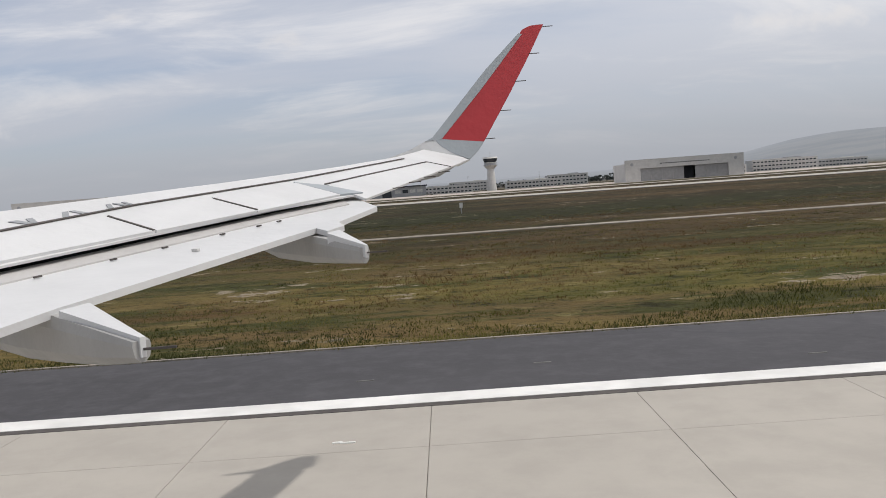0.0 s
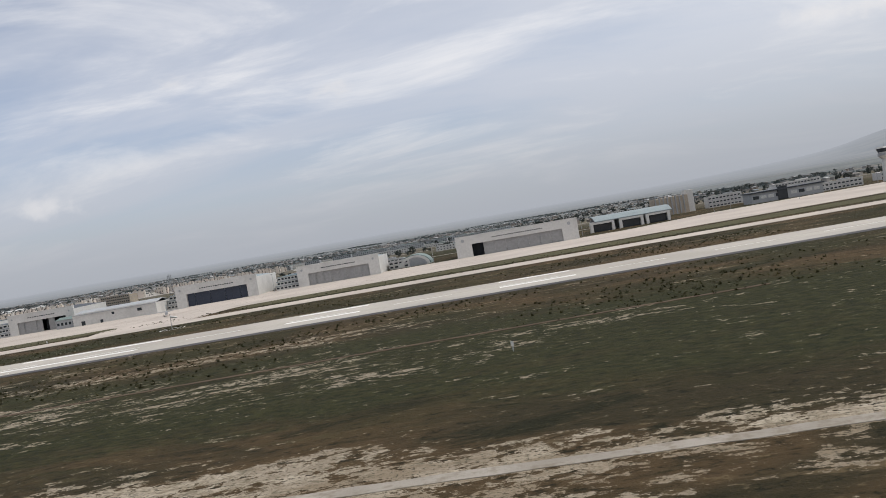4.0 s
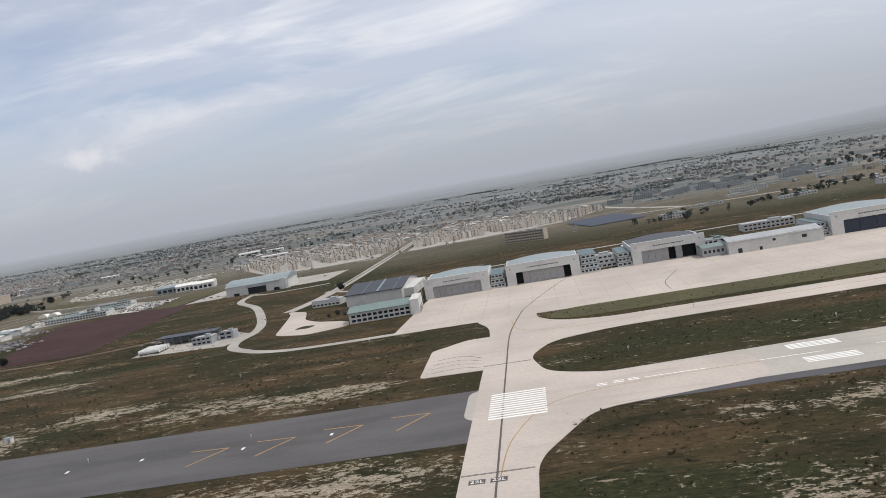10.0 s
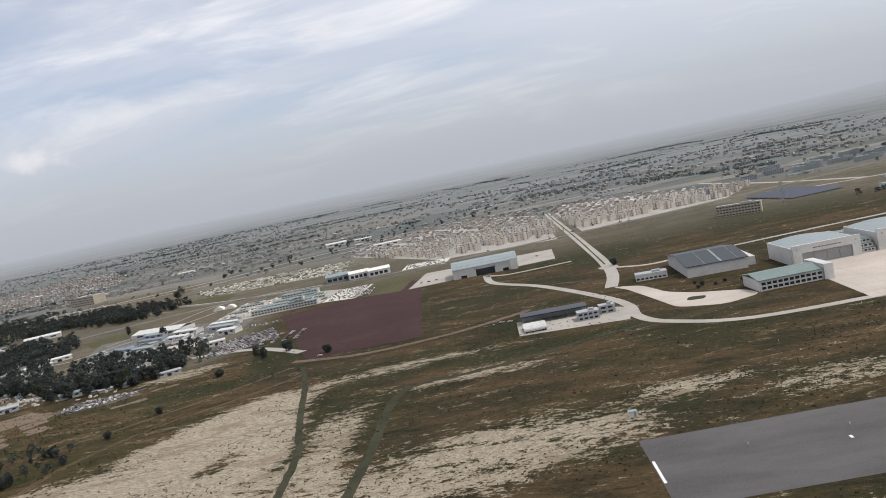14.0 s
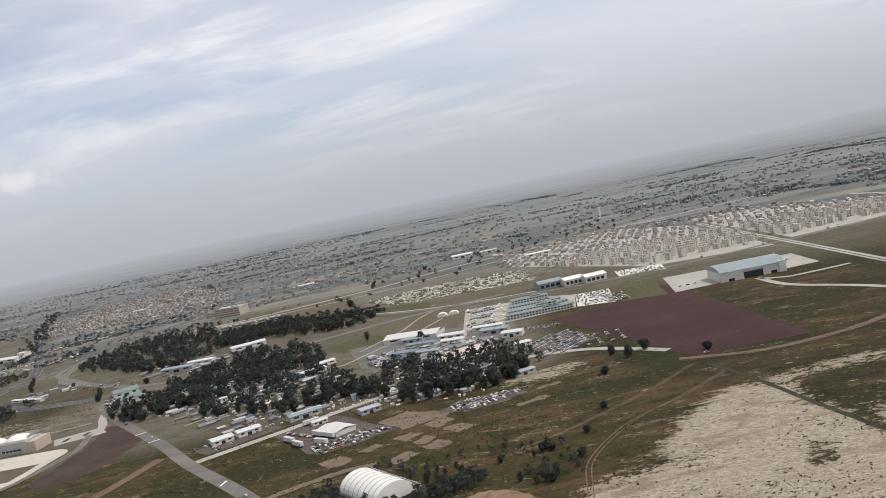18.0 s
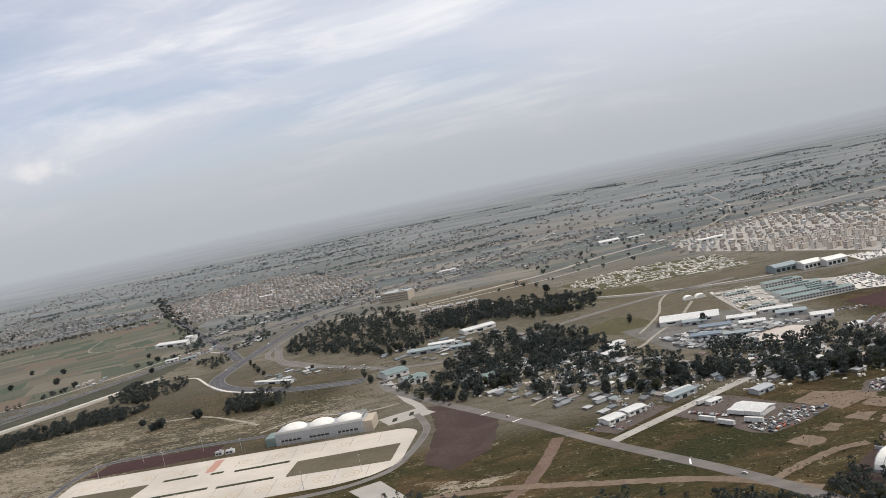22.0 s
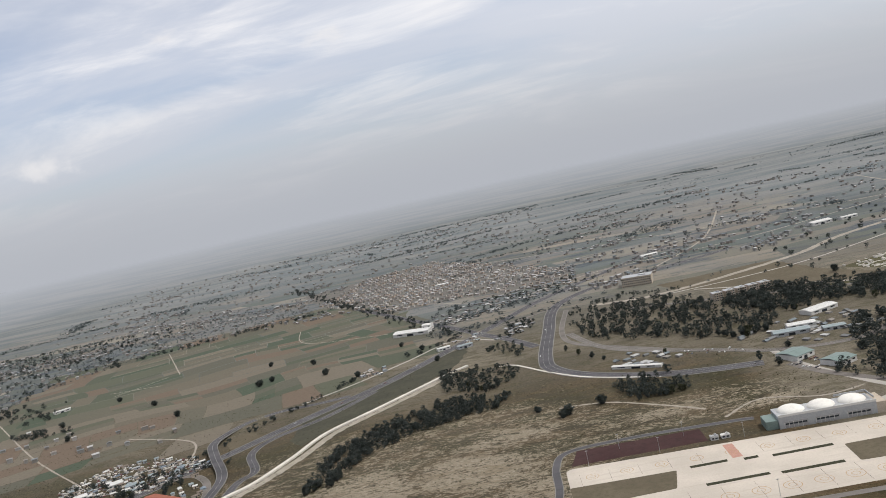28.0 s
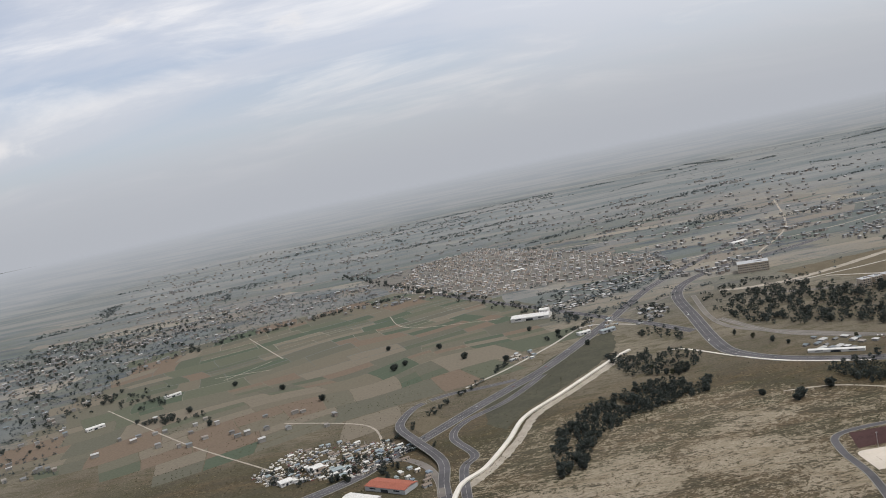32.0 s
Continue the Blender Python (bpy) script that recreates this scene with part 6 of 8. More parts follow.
ribbon("cross_road", [(-960, 960), (-888, 820), (-857, 760), (-830, 709), (-810, 668), (-792, 635), (-773, 592)], 7.0, TAR, "dark asphalt road through the junction", 0.066, lines=(0,), kerb=0.8)
ribbon("cross_road", [(-800, 690), (-760, 715), (-731, 750)], 4.0, TAR2, "asphalt link road at the junction", 0.062)
sheet("dark_verge", ragged([(-925, 522), (-905, 548), (-868, 600), (-822, 640), (-828, 590), (-846, 556), (-880, 514), (-905, 486), (-915, 462), (-925, 478)], 2.0), 0.03, FALLOW, "dark fallow verge beside the highway", "verge")
sheet("dark_verge", ragged([(-955, 470), (-948, 500), (-962, 520), (-972, 500)], 1.5), 0.028, TILLED, "dry verge inside the ramp curve", "verge")
ribbon("canal_bank", [(-940, 392), (-924, 414), (-909, 446), (-897, 478), (-873, 507), (-832, 558)], 5.0, GRAVEL, "pale earth bank beside the canal wall", 0.04, category="track")
sheet("estate_ground", ragged([(-1073, 1195), (-897, 1315), (-718, 949), (-722, 830), (-824, 885), (-908, 880), (-1013, 1029)], 6, 12), 0.02, TANLAND, "tan dusty ground of a distant estate", "ground")
ribbon("avenue", [(-741, 702), (-752, 622), (-747, 578), (-718, 540), (-681, 497)], 3.2, TAR2, "asphalt slip road with white kerbs", 0.065, kerb=0.7)
ribbon("footway", [(-800, 556), (-789, 550), (-768, 514), (-746, 486), (-712, 461)], 1.6, PATHC, "white paved footway beside the avenue", 0.08, category="path")
ribbon("highway", [(-1260, 260), (-1090, 375), (-1006, 426), (-985, 448), (-962, 474), (-933, 510), (-908, 539), (-876, 577), (-819, 668), (-790, 720), (-745, 790), (-600, 960)], 8.4, TAR, "dark asphalt highway with white lines", 0.075, lines=(-1.7, 1.7), kerb=1.0)
ribbon("ramp", [(-946, 360), (-950, 400), (-951, 431, 1.2), (-966, 466, 2.6), (-976, 492, 2.6), (-976, 514, 1.4), (-968, 540), (-948, 552), (-926, 553), (-902, 556)], 5.4, TAR, "curved highway ramp rising to a flyover", 0.09, lines=(0,), kerb=0.5, low=-0.6)
ribbon("ramp", [(-938, 360), (-940, 416), (-934, 434), (-945, 466), (-938, 490), (-910, 516), (-884, 556)], 4.6, TAR, "curved highway slip road", 0.085, lines=(0,), kerb=0.5)
ribbon("ramp", [(-951, 388), (-952.7, 408), (-959.4, 430), (-971.3, 446), (-982, 447), (-996, 436)], 3.6, TAR2, "tight loop ramp", 0.08, kerb=0.4)
wall_road = ribbon("canal_wall", [(-948, 360), (-942, 396), (-929, 413), (-915, 445), (-903, 478), (-878, 508), (-836, 560), (-822, 574)], 2.4, PATHC, "broad white concrete canal wall", 0.9, category="wall", low=-1.2)
ribbon("lane", [(-936, 560), (-905, 588), (-870, 628), (-836, 668), (-800, 640)], 2.2, PAVE, "pale rural lane beside the highway", 0.05)
for x, y in ((-961, 457), (-967, 470), (-974, 487)):
    t = thing("bridge_pier", (x, y, 0), "concrete pier of the flyover", "pier", "flyover piers")
    part("column", tube(0.5, 0.5, -0.2, 2.05, 10), PAVE, t)
    part("crosshead", boxes((-1.7, -0.5, 1.6, 1.7, 0.5, 2.05)), PAVE, t)
for pts, w in (([(-1170, 916), (-1104, 774)], 1.2), ([(-1148, 728), (-1114, 771)], 1.0), ([(-1160, 745), (-1106, 735)], 1.0), ([(-1060, 560), (-1000, 520), (-985, 470)], 1.4), ([(-900, 760), (-985, 800), (-1010, 880)], 1.0), ([(-1240, 700), (-1130, 560), (-1050, 470)], 1.2),
               ([(-770, 440), (-745, 434), (-720, 412), (-705, 396)], 1.6), ([(-700, 380), (-680, 395), (-655, 384), (-635, 388)], 1.4)):
    ribbon("dirt_track", pts, w, GRAVEL, "pale dirt track across the fields", 0.03, category="track")

# ---- cropland ----
fr = random.Random(21)
ua, va = Vector((0.93, 0.36)), Vector((-0.36, 0.93))


def bent(p):
    """Field boundaries wander together."""
    q = Vector((p.x * 0.009, p.y * 0.009, 0.0))
    return p + Vector((noise.noise(q), noise.noise(q + Vector((0, 0, 9))))) * 26


for row in range(-2, 12):
    for col in range(-1, 9):
        o = Vector((-1010, 540)) + ua * (col * 48 - 210 + (row * 17) % 29) + va * (row * 38)
        mid = o + ua * 24 + va * 19
        if mid.y > 640 + (mid.x + 860) * -0.9 + 560 or mid.x > -872 - max(0, 640 - mid.y) * 0.95 or mid.x < -1300 or mid.y < 512 + max(0, -1090 - mid.x) * 0.3:
            continue
        n, cut = fr.choice((1, 1, 2, 2, 3)), fr.choice((1, 1, 2))
        for i in range(n):
            for j in range(cut):
                u0, u1, v0, v1 = 48 * j / cut, 48 * (j + 1) / cut - 0.5, 38 * i / n, 38 * (i + 1) / n - fr.choice((0.4, 0.4, 1.4))
                loop = [(u0 + (u1 - u0) * k / 4, v0) for k in range(4)] + [(u1, v0 + (v1 - v0) * k / 4) for k in range(4)] + [(u1 + (u0 - u1) * k / 4, v1) for k in range(4)] + [(u0, v1 + (v0 - v1) * k / 4) for k in range(4)]
                sheet("crop_strip", [bent(o + ua * u + va * v) for u, v in loop], 0.012 + 0.004 * ((row + col) % 3) + 0.0013 * (i * 2 + j), CROP, "strip of dry or green cropland", "field", kind="structure")

# ---- helicopter apron ----
heli = sheet("helicopter_apron", rounded([(-775, 292), (-650, 291), (-636, 294), (-626, 303), (-622, 340), (-628, 346), (-775, 353)], 4), 0.07, HELI, "pale concrete helicopter apron with faint rings", "apron")
ribbon("perimeter_road", [(-785, 300), (-779.5, 330), (-778.5, 358), (-771, 374), (-740, 376.5), (-700, 373.5), (-690, 372)], 3.0, TAR, "dark asphalt perimeter road", 0.06, kerb=0.5)
ribbon("perimeter_road", [(-780, 284), (-700, 285.5), (-655, 285), (-634, 292), (-625, 305), (-618.5, 335), (-621, 352), (-625, 364)], 2.6, TAR2, "asphalt perimeter road rounding the apron", 0.066, kerb=0.4)
sheet("red_gravel_strip", [(-772, 356), (-714, 356), (-714, 371.5), (-768, 373)], 0.05, REDFIELD, "strip of dark red gravel behind the apron", "gravel")
sheet("red_gravel_field", ragged([(-620, 372), (-612, 371), (-588, 335), (-592, 300), (-606, 285), (-617, 296), (-614.5, 338)], 1.2), 0.04, DARKEARTH, "dark red earth field beside the apron", "field")
for pts in ([(-671, 309.5), (-630, 306.8), (-628, 326.5), (-670, 326.5)], [(-775, 313.5), (-736.5, 314.6), (-733, 331.2), (-775, 333)]):
    sheet("grass_island", rounded(pts, 1), 0.095, TILLED, "dry brown grass island in the apron", "grass")
for x0, x1, y0 in ((-727.5, -713, 330.6), (-707, -701.5, 329), (-696.5, -673.5, 327.2), (-726, -702.7, 311.8), (-698.8, -676, 310.4)):
    sheet("grass_slot", rect(x0, y0, x1, y0 + 2.3), 0.095, DITCH, "narrow dark grass slot in the apron", "grass")
part("taxi_mark", boxes((-710.5, 333, 0.07, -706.5, 348, 0.08)), plain("faded_pink_paint", (0.42, 0.24, 0.19), 0.8), heli)


def ring(x, y, r, parent):
    bm = bmesh.new()
    for ro in (r, r * 0.45):
        n = 28
        a = [bm.verts.new((x + (ro - 0.10) * math.cos(2 * math.pi * i / n), y + (ro - 0.10) * math.sin(2 * math.pi * i / n), 0.082)) for i in range(n)]
        b = [bm.verts.new((x + (ro + 0.10) * math.cos(2 * math.pi * i / n), y + (ro + 0.10) * math.sin(2 * math.pi * i / n), 0.082)) for i in range(n)]
        for i in range(n):
            bm.faces.new((a[i], b[i], b[(i + 1) % n], a[(i + 1) % n]))
    part("landing_ring", bm, YELLOW, parent)


for k in range(12):
    ring(-765 + k * 11, 300, 3.2, heli)
for k in range(9):
    ring(-765 + k * 14, 341 - k * 0.4, 2.6, heli)
for k in range(12):
    part("slab_joint", boxes((-770 + k * 12, 292.5, 0.07, -769.9 + k * 12, 309, 0.078)), SEAL, heli)
    part("slab_joint", boxes((-770 + k * 12, 334, 0.07, -769.9 + k * 12, 345, 0.078)), SEAL, heli)
t = thing("helicopter_hangar", (-685, 353, 0), "grey hangar with three white domed roof vaults", "hangar", turn=-3)
part("wall", boxes((0, 0, 0, 39, 12, 5.0)), CLADG, t)
part("parapet", boxes((0, -0.05, 5.0, 39, 0.4, 6.0)), CLAD, t)
for i in range(3):
    bm = bmesh.new()
    bmesh.ops.create_uvsphere(bm, u_segments=20, v_segments=10, radius=1.0)
    bm.transform(Matrix.Translation((7 + i * 12.4, 7.2, 4.6)) @ Matrix.Diagonal((5.8, 5.2, 2.6, 1)))
    for fc in bm.faces:
        fc.smooth = True
    part("vault", bm, MEMBRANE, t)
    x0 = 2 + i * 12.6
    part("door", boxes((x0, -0.08, 0.1, x0 + 9.5, 0, 2.9)), DOORM, t)
    part("window_band", boxes((x0 + 0.4, -0.12, 1.5, x0 + 9.1, -0.08, 2.2)), GLASS, t)
    for m in range(5):
        part("mullion", boxes((x0 + 1.8 * m, -0.16, 0.3, x0 + 1.8 * m + 0.15, -0.12, 2.6)), CLAD, t)
part("end_bay", boxes((-5, 1, 0, -0.02, 10, 3.6)), GREENROOF, t)
part("end_bay", boxes((39.02, 0, 0, 43, 12, 4.6)), BEIGE, t)
part("roof_frame", boxes((26, 11, 6.0, 39, 11.3, 6.9), (38.7, 2, 6.0, 39, 11, 6.9)), STEEL, t)
office(-713, 355, 3.2, 2.4, 1, "small white cabin on the apron edge", fh=1.6)
office(-708.5, 355, 3.6, 2.4, 1, "white container cabin on the apron edge", fh=1.4, roof=WHITEROOF)
sheet("concrete_pad", [(-642, 282), (-631.5, 287), (-619, 265), (-628, 260)], 0.06, PAVE, "old pale concrete pad among trees", "pad")
sheet("concrete_pad", [(-672, 275), (-655, 281), (-650, 274), (-668, 268)], 0.05, PAVE, "broken pale concrete pad", "pad")
sheet("car_park", [(-642, 366), (-624, 374), (-616, 362), (-636, 354)], 0.055, PAVE, "pale concrete car park with planted beds", "car park")
for x, y in ((-634, 361), (-627, 366)):
    sheet("planting_bed", rounded([(x - 1, y - 3), (x + 1, y - 2.4), (x + 1, y + 3), (x - 1, y + 2.4)], 0.6), 0.1, DITCH, "narrow planted bed in the car park", "bed")
def lamp_mast(x, y):
    t = thing("lamp_mast", (x, y, 0), "slim steel lamp mast", "mast", "lamp masts")
    part("pole", tube(0.09, 0.05, -0.1, 6.5, 6), STEEL, t)
    part("lamp_head", boxes((-0.5, -0.12, 6.5, 0.5, 0.12, 6.65)), STEEL, t)
for x, y in ((-765, 353), (-735, 353), (-700, 352), (-752, 293), (-706, 292), (-660, 292), (-640, 300), (-750, 366), (-722, 366), (-20, 300), (38, 312), (-95, 300), (-130, 306), (96, 330), (-198, 300), (220, 352), (150, 340), (250, 350), (180, 330), (200, 350), (160, 352), (300, 330)):
    lamp_mast(x, y)

# ---- arched fabric hall ----
t = thing("arched_hall", (-490, 226, 0), "white ribbed fabric hall with an arched roof", "hall", turn=-53)
W2, R2 = 20.0, 6.2
prof = [(R2 * math.cos(math.pi * i / 16) + R2, 4.5 * math.sin(math.pi * i / 16) + 0.4) for i in range(17)]
part("membrane", prism(prof, 0, W2, "x"), MEMBRANE, t)
for i in range(9):
    x = i * (W2 - 0.3) / 8
    pr = [(1.012 * (p[0] - R2) + R2, p[1] * 1.015) for p in prof]
    part("rib", prism(pr + [((p[0] - R2) * 0.99 + R2, p[1] * 0.99) for p in prof[::-1]], x, x + 0.22, "x"), CLADG, t)
part("base_wall", boxes((-0.1, -0.1, 0, W2 + 0.1, 0.2, 0.9), (-0.1, 2 * R2 - 0.2, 0, W2 + 0.1, 2 * R2 + 0.1, 0.9)), CLADG, t)
part("end_wall", prism([((p[0] - R2) * 0.9 + R2, p[1] * 0.9) for p in prof], -0.06, -0.01, "x"), CLADG, t)
sheet("yard", [(-498, 226), (-482, 243), (-464, 219), (-478, 202)], 0.03, DARKEARTH, "dark dirt yard round the arched hall", "yard")
t = thing("yard_wall", (-483, 241, 0), "low grey block wall round the hall yard", "wall", turn=-53)
part("wall", boxes((0, 0, 0, 26, 0.25, 1.0)), CLADG, t)
for i in range(14):
    part("pier", boxes((i * 1.98, -0.08, 0, i * 1.98 + 0.3, 0.33, 1.15)), PAVE, t)

# ---- cars ----


def make_car():
    t = thing("car", (0, 0, -50), "small parked car in a dusty yard", "car", "parked cars")
    bm = bmesh.new()
    prism([(-0.95, 0.14), (0.95, 0.14), (0.97, 0.34), (0.62, 0.38), (0.3, 0.62), (-0.55, 0.62), (-0.85, 0.40), (-0.97, 0.38)], -0.36, 0.36, "y", bm=bm)
    part("body", bm, PAINT, t)
    bm = bmesh.new()
    prism([(0.58, 0.39), (0.30, 0.585), (-0.52, 0.585), (-0.78, 0.41)], -0.365, 0.365, "y", bm=bm)
    part("glazing", bm, GLASS, t)
    for x in (-0.6, 0.6):
        for y in (-0.33, 0.33):
            part("wheel", prism([(x + 0.15 * math.cos(a * math.pi / 4), 0.15 + 0.15 * math.sin(a * math.pi / 4)) for a in range(8)], y - 0.06, y + 0.06, "y"), TYRE, t)
    return t


CAR = make_car()
cr = random.Random(31)
spots = [(-418 + 5.0 * (i % 7), 352 + 4.5 * (i // 7), 30) for i in range(35)] + [(-378 + 1.4 * (i % 8), 446 + 5.5 * (i // 8), 100) for i in range(40)]
spots += [(-520.4 + 0.76 * i + cr.gauss(0, 0.2), 300.2 - 0.75 * i + cr.gauss(0, 0.2), 42 + cr.gauss(0, 6)) for i in range(14)]
for x, y in scatter([(-507.6, 271.7), (-507, 278), (-502, 279), (-489, 285), (-480, 282), (-488, 274.5), (-502.4, 267.5)], 32, cr, 1.6):
    spots.append((x, y, cr.choice((35, 125, 30, 120))))
for x, y in scatter([(-462.4, 290.5), (-456.3, 300.5), (-432, 302), (-442, 291.2), (-454.8, 286)], 34, cr, 1.4):
    spots.append((x, y, cr.uniform(0, 360)))
for x, y in scatter([(-690, 505), (-664, 492), (-656, 478), (-690, 488)], 14, cr, 2):
    spots.append((x, y, 60))
for x, y in scatter([(-640, 452), (-652, 444), (-644, 420), (-632, 430)], 22, cr, 1.8):
    spots.append((x, y, 20))
spots += [(x, y, a) for x, y, a in ((-962, 475.5, 50), (-930, 514, 50), (-905, 541, 52), (-880, 573, 55), (-860, 606, 60), (-772, 560, 88), (-763, 640, 95), (-610, 369, 60), (-585, 335, 125), (-520, 239.5, 125), (-368, 303, 10), (-298, 299, 10), (-301, 300.5, 10), (-304, 298, 100), (-340, 450, 5), (-336, 450, 5), (-332, 451, 5), (-276, 470, 95), (-276, 474, 95))]
for x, y, a in spots:
    c = copy_thing(CAR, pose(x, y, 0.085, 0, 0, a))
CAR.matrix_world = pose(-548, 300, 0.06, 0, 0, 30)

def make_trailer():
    t = thing("box_trailer", (-517.4, 288.1, 0.06), "white box trailer parked in the truck yard", "trailer", "box trailers", turn=-48)
    part("box", boxes((-3.1, -0.62, 0.55, 3.1, 0.62, 1.95)), WHITEROOF, t)
    part("chassis", boxes((-3.0, -0.4, 0.35, 3.0, 0.4, 0.53)), SEAL, t)
    for x in (-2.5, -1.8, 2.2):
        part("wheel", prism([(x + 0.24 * math.cos(a * math.pi / 4), 0.24 + 0.24 * math.sin(a * math.pi / 4)) for a in range(8)], -0.6, 0.6, "y"), TYRE, t)
    return t


TRAILER = make_trailer()
for x, y, a in ((-513, 281.2, -50), (-507.3, 289.3, -46), (-502.9, 285.2, -46), (-504.5, 279, -40), (-513.5, 308, 32)):
    copy_thing(TRAILER, pose(x, y, 0.06, 0, 0, a))

# ---- sheds, yards and market halls ----


def shed(x, y, w, d, h, roof, label, turn=0.0, wall=CLADG, name="shed", gable=True, group="sheds"):
    t = thing(name, (x, y, 0), label, "building", group, turn=turn)
    part("wall", boxes((0, 0, 0, w, d, h)), wall, t)
    top = h + (min(w, d) * 0.08 if gable else 0.15)
    prof = [(-0.2, h), (d / 2, top), (d + 0.2, h), (d + 0.2, h - 0.12), (d / 2, top - 0.12), (-0.2, h - 0.12)] if gable else [(-0.2, h), (-0.2, top), (d + 0.2, top), (d + 0.2, h)]
    part("roof", prism(prof, -0.25, w + 0.25, "x"), roof, t)
    part("door", boxes((w * 0.4, -0.05, 0, w * 0.58, 0, h * 0.65)), GLASS, t)
    for px in (0.12, 0.72):
        part("window", boxes((w * px, -0.04, h * 0.45, w * px + w * 0.15, 0, h * 0.75)), GLASS, t)
    return t


for x, y, w, d, h, roof, a, lab in ((-508.4, 292.4, 12, 8.5, 1.7, WHITEROOF, -47, "white-roofed warehouse in the truck yard"), (-549, 302, 8, 6, 1.8, WHITEROOF, 32, "white-roofed shed beside the street"), (-541, 307.5, 9, 5.5, 1.9, WHITEROOF, 32, "white-roofed shed beside the street"),
                                    (-523, 316, 13, 4.5, 2.0, GREYROOF, 32, "long grey shop row with a pale roof"), (-523, 321, 12, 3, 1.6, WHITEROOF, 32, "low pale-roofed shop row"), (-512, 304, 6, 3, 1.4, WHITEROOF, 32, "small white shed in the truck yard"), (-494, 306, 8, 5, 1.8, CLADG, 30, "small grey open shed"),
                                    (-500, 446, 30, 16, 2.4, WHITEROOF, -14, "wide market hall with a white sheet roof"), (-490, 438, 12, 7, 2.0, GREYROOF, -14, "small grey-roofed market shed"), (-470, 428, 14, 7, 2.2, WHITEROOF, -14, "market shed with a white roof"), (-468, 414, 12, 6, 2.0, WHITEROOF, -14, "market shed with a white roof"),
                                    (-486, 420, 15, 6, 2.0, TARP, -14, "market shed with a blue-grey roof"), (-448, 420, 14, 7, 2.2, GREYROOF, -14, "plain grey market shed"), (-494, 405, 14, 6, 1.9, TARP, -14, "market shed with a blue-grey roof"), (-480, 398, 12, 5, 1.9, GREYROOF, -14, "plain grey market shed"),
                                    (-438, 402, 10, 7, 2.4, WHITEROOF, -14, "white-roofed hall beside the plaza"), (-452, 434, 16, 6, 2.0, WHITEROOF, -14, "long market shed with a white roof"), (-433, 372, 8, 5, 2.0, WHITEROOF, 20, "white-roofed shed beside the car yard"), (-535, 400, 13, 6, 1.8, WHITEROOF, 35, "low shed with a white sheet roof"),
                                    (-552, 420, 12, 6, 1.8, WHITEROOF, 35, "low shed with a white sheet roof"), (-532, 416, 12, 6, 1.8, WHITEROOF, 35, "low shed with a white sheet roof"), (-592, 398, 15, 10, 2.0, GREENROOF, 35, "school block with a green sheet roof"), (-580, 408, 10, 4, 1.8, WHITEROOF, 35, "small pale-roofed school block"), (-646, 440, 13, 14, 2.6, GREENROOF, 30, "green-roofed hall at the avenue"),
                                    (-633, 418, 12, 12, 2.6, GREENROOF, 30, "green-roofed hall at the avenue"), (-640, 492, 20, 8, 2.4, GREYROOF, -5, "low white office range"), (-628, 504, 16, 7, 2.2, WHITEROOF, -5, "low white office range"), (-614, 486, 12, 6, 2.0, GREYROOF, -5, "low grey-roofed office range"), (-570, 470, 12, 6, 1.8, GREENROOF, 30, "green-roofed range beside the wood"),
                                    (-606, 526, 22, 10, 2.4, WHITEROOF, 25, "pale hall beside the wood"), (-472, 312, 8, 5, 1.8, GREYROOF, 25, "plain shed in the scrap yard"), (-452, 322, 9, 5, 1.8, BEIGE, 25, "plain shed in the scrap yard"), (-436, 320, 9, 4, 1.6, CLADG, 25, "plain shed in the scrap yard"), (-892, 734, 34, 14, 3.0, WHITEROOF, -18, "white-roofed farm hall among fields"),
                                    (-866, 740, 8, 8, 5.0, WHITEROOF, -18, "tall white store beside the farm hall"), (-734, 494, 30, 3, 1.6, WHITEROOF, -30, "long white roadside canopy"), (-846, 640, 10, 5, 2.0, WHITEROOF, 20, "roadside building with a white roof"), (-830, 632, 12, 5, 2.4, GREYROOF, 20, "roadside building with a grey roof"),
                                    (-990, 414, 26, 10, 2.4, BRICK, -36, "long shed with a brick-red roof"), (-1000, 404, 20, 6, 2.4, WHITEROOF, -36, "white vaulted store beside the red-roofed shed"), (-1024, 452, 8, 7, 2.0, WHITEROOF, 30, "village store with a white roof"), (-1038, 440, 7, 6, 2.0, WHITEROOF, 30, "village store with a white roof"),
                                    (-1010, 444, 6, 5, 2.0, GREYROOF, 30, "village store with a grey roof"), (-1232, 640, 14, 6, 2, WHITEROOF, 35, "farm shed with a white roof"), (-1190, 700, 14, 5, 2, WHITEROOF, 35, "farm shed with a white roof"), (-870, 1010, 16, 7, 2.0, WHITEROOF, 10, "long white roofs in the far estate"), (-640, 900, 18, 8, 2.4, WHITEROOF, 15, "white factory roof on the plain"),
                                    (-470, 877, 22, 14, 3, WHITEROOF, 12, "white factory roof on the plain"), (-440, 880, 18, 7, 2.4, WHITEROOF, 12, "white factory roof on the plain"), (-402, 745, 24, 9, 3, WHITEROOF, 12, "white store behind the estate")):
    shed(x, y, w, d, h, roof, lab, a, wall=CLAD if roof in (WHITEROOF, GREENROOF) else CLADG, gable=roof is not TARP)
sheet("market_plaza", rounded(PLAZA, 5), 0.05, APRON, "sandy paved market plaza", "plaza")
sheet("truck_yard", ragged([(-526.8, 301.2), (-516, 310.6), (-503.6, 314.3), (-490, 294), (-478.4, 282), (-488.8, 273.5), (-503, 266.8), (-508, 270.8), (-514.8, 283.1)], 0.5), 0.04, YARD, "reddish dirt truck yard", "yard")
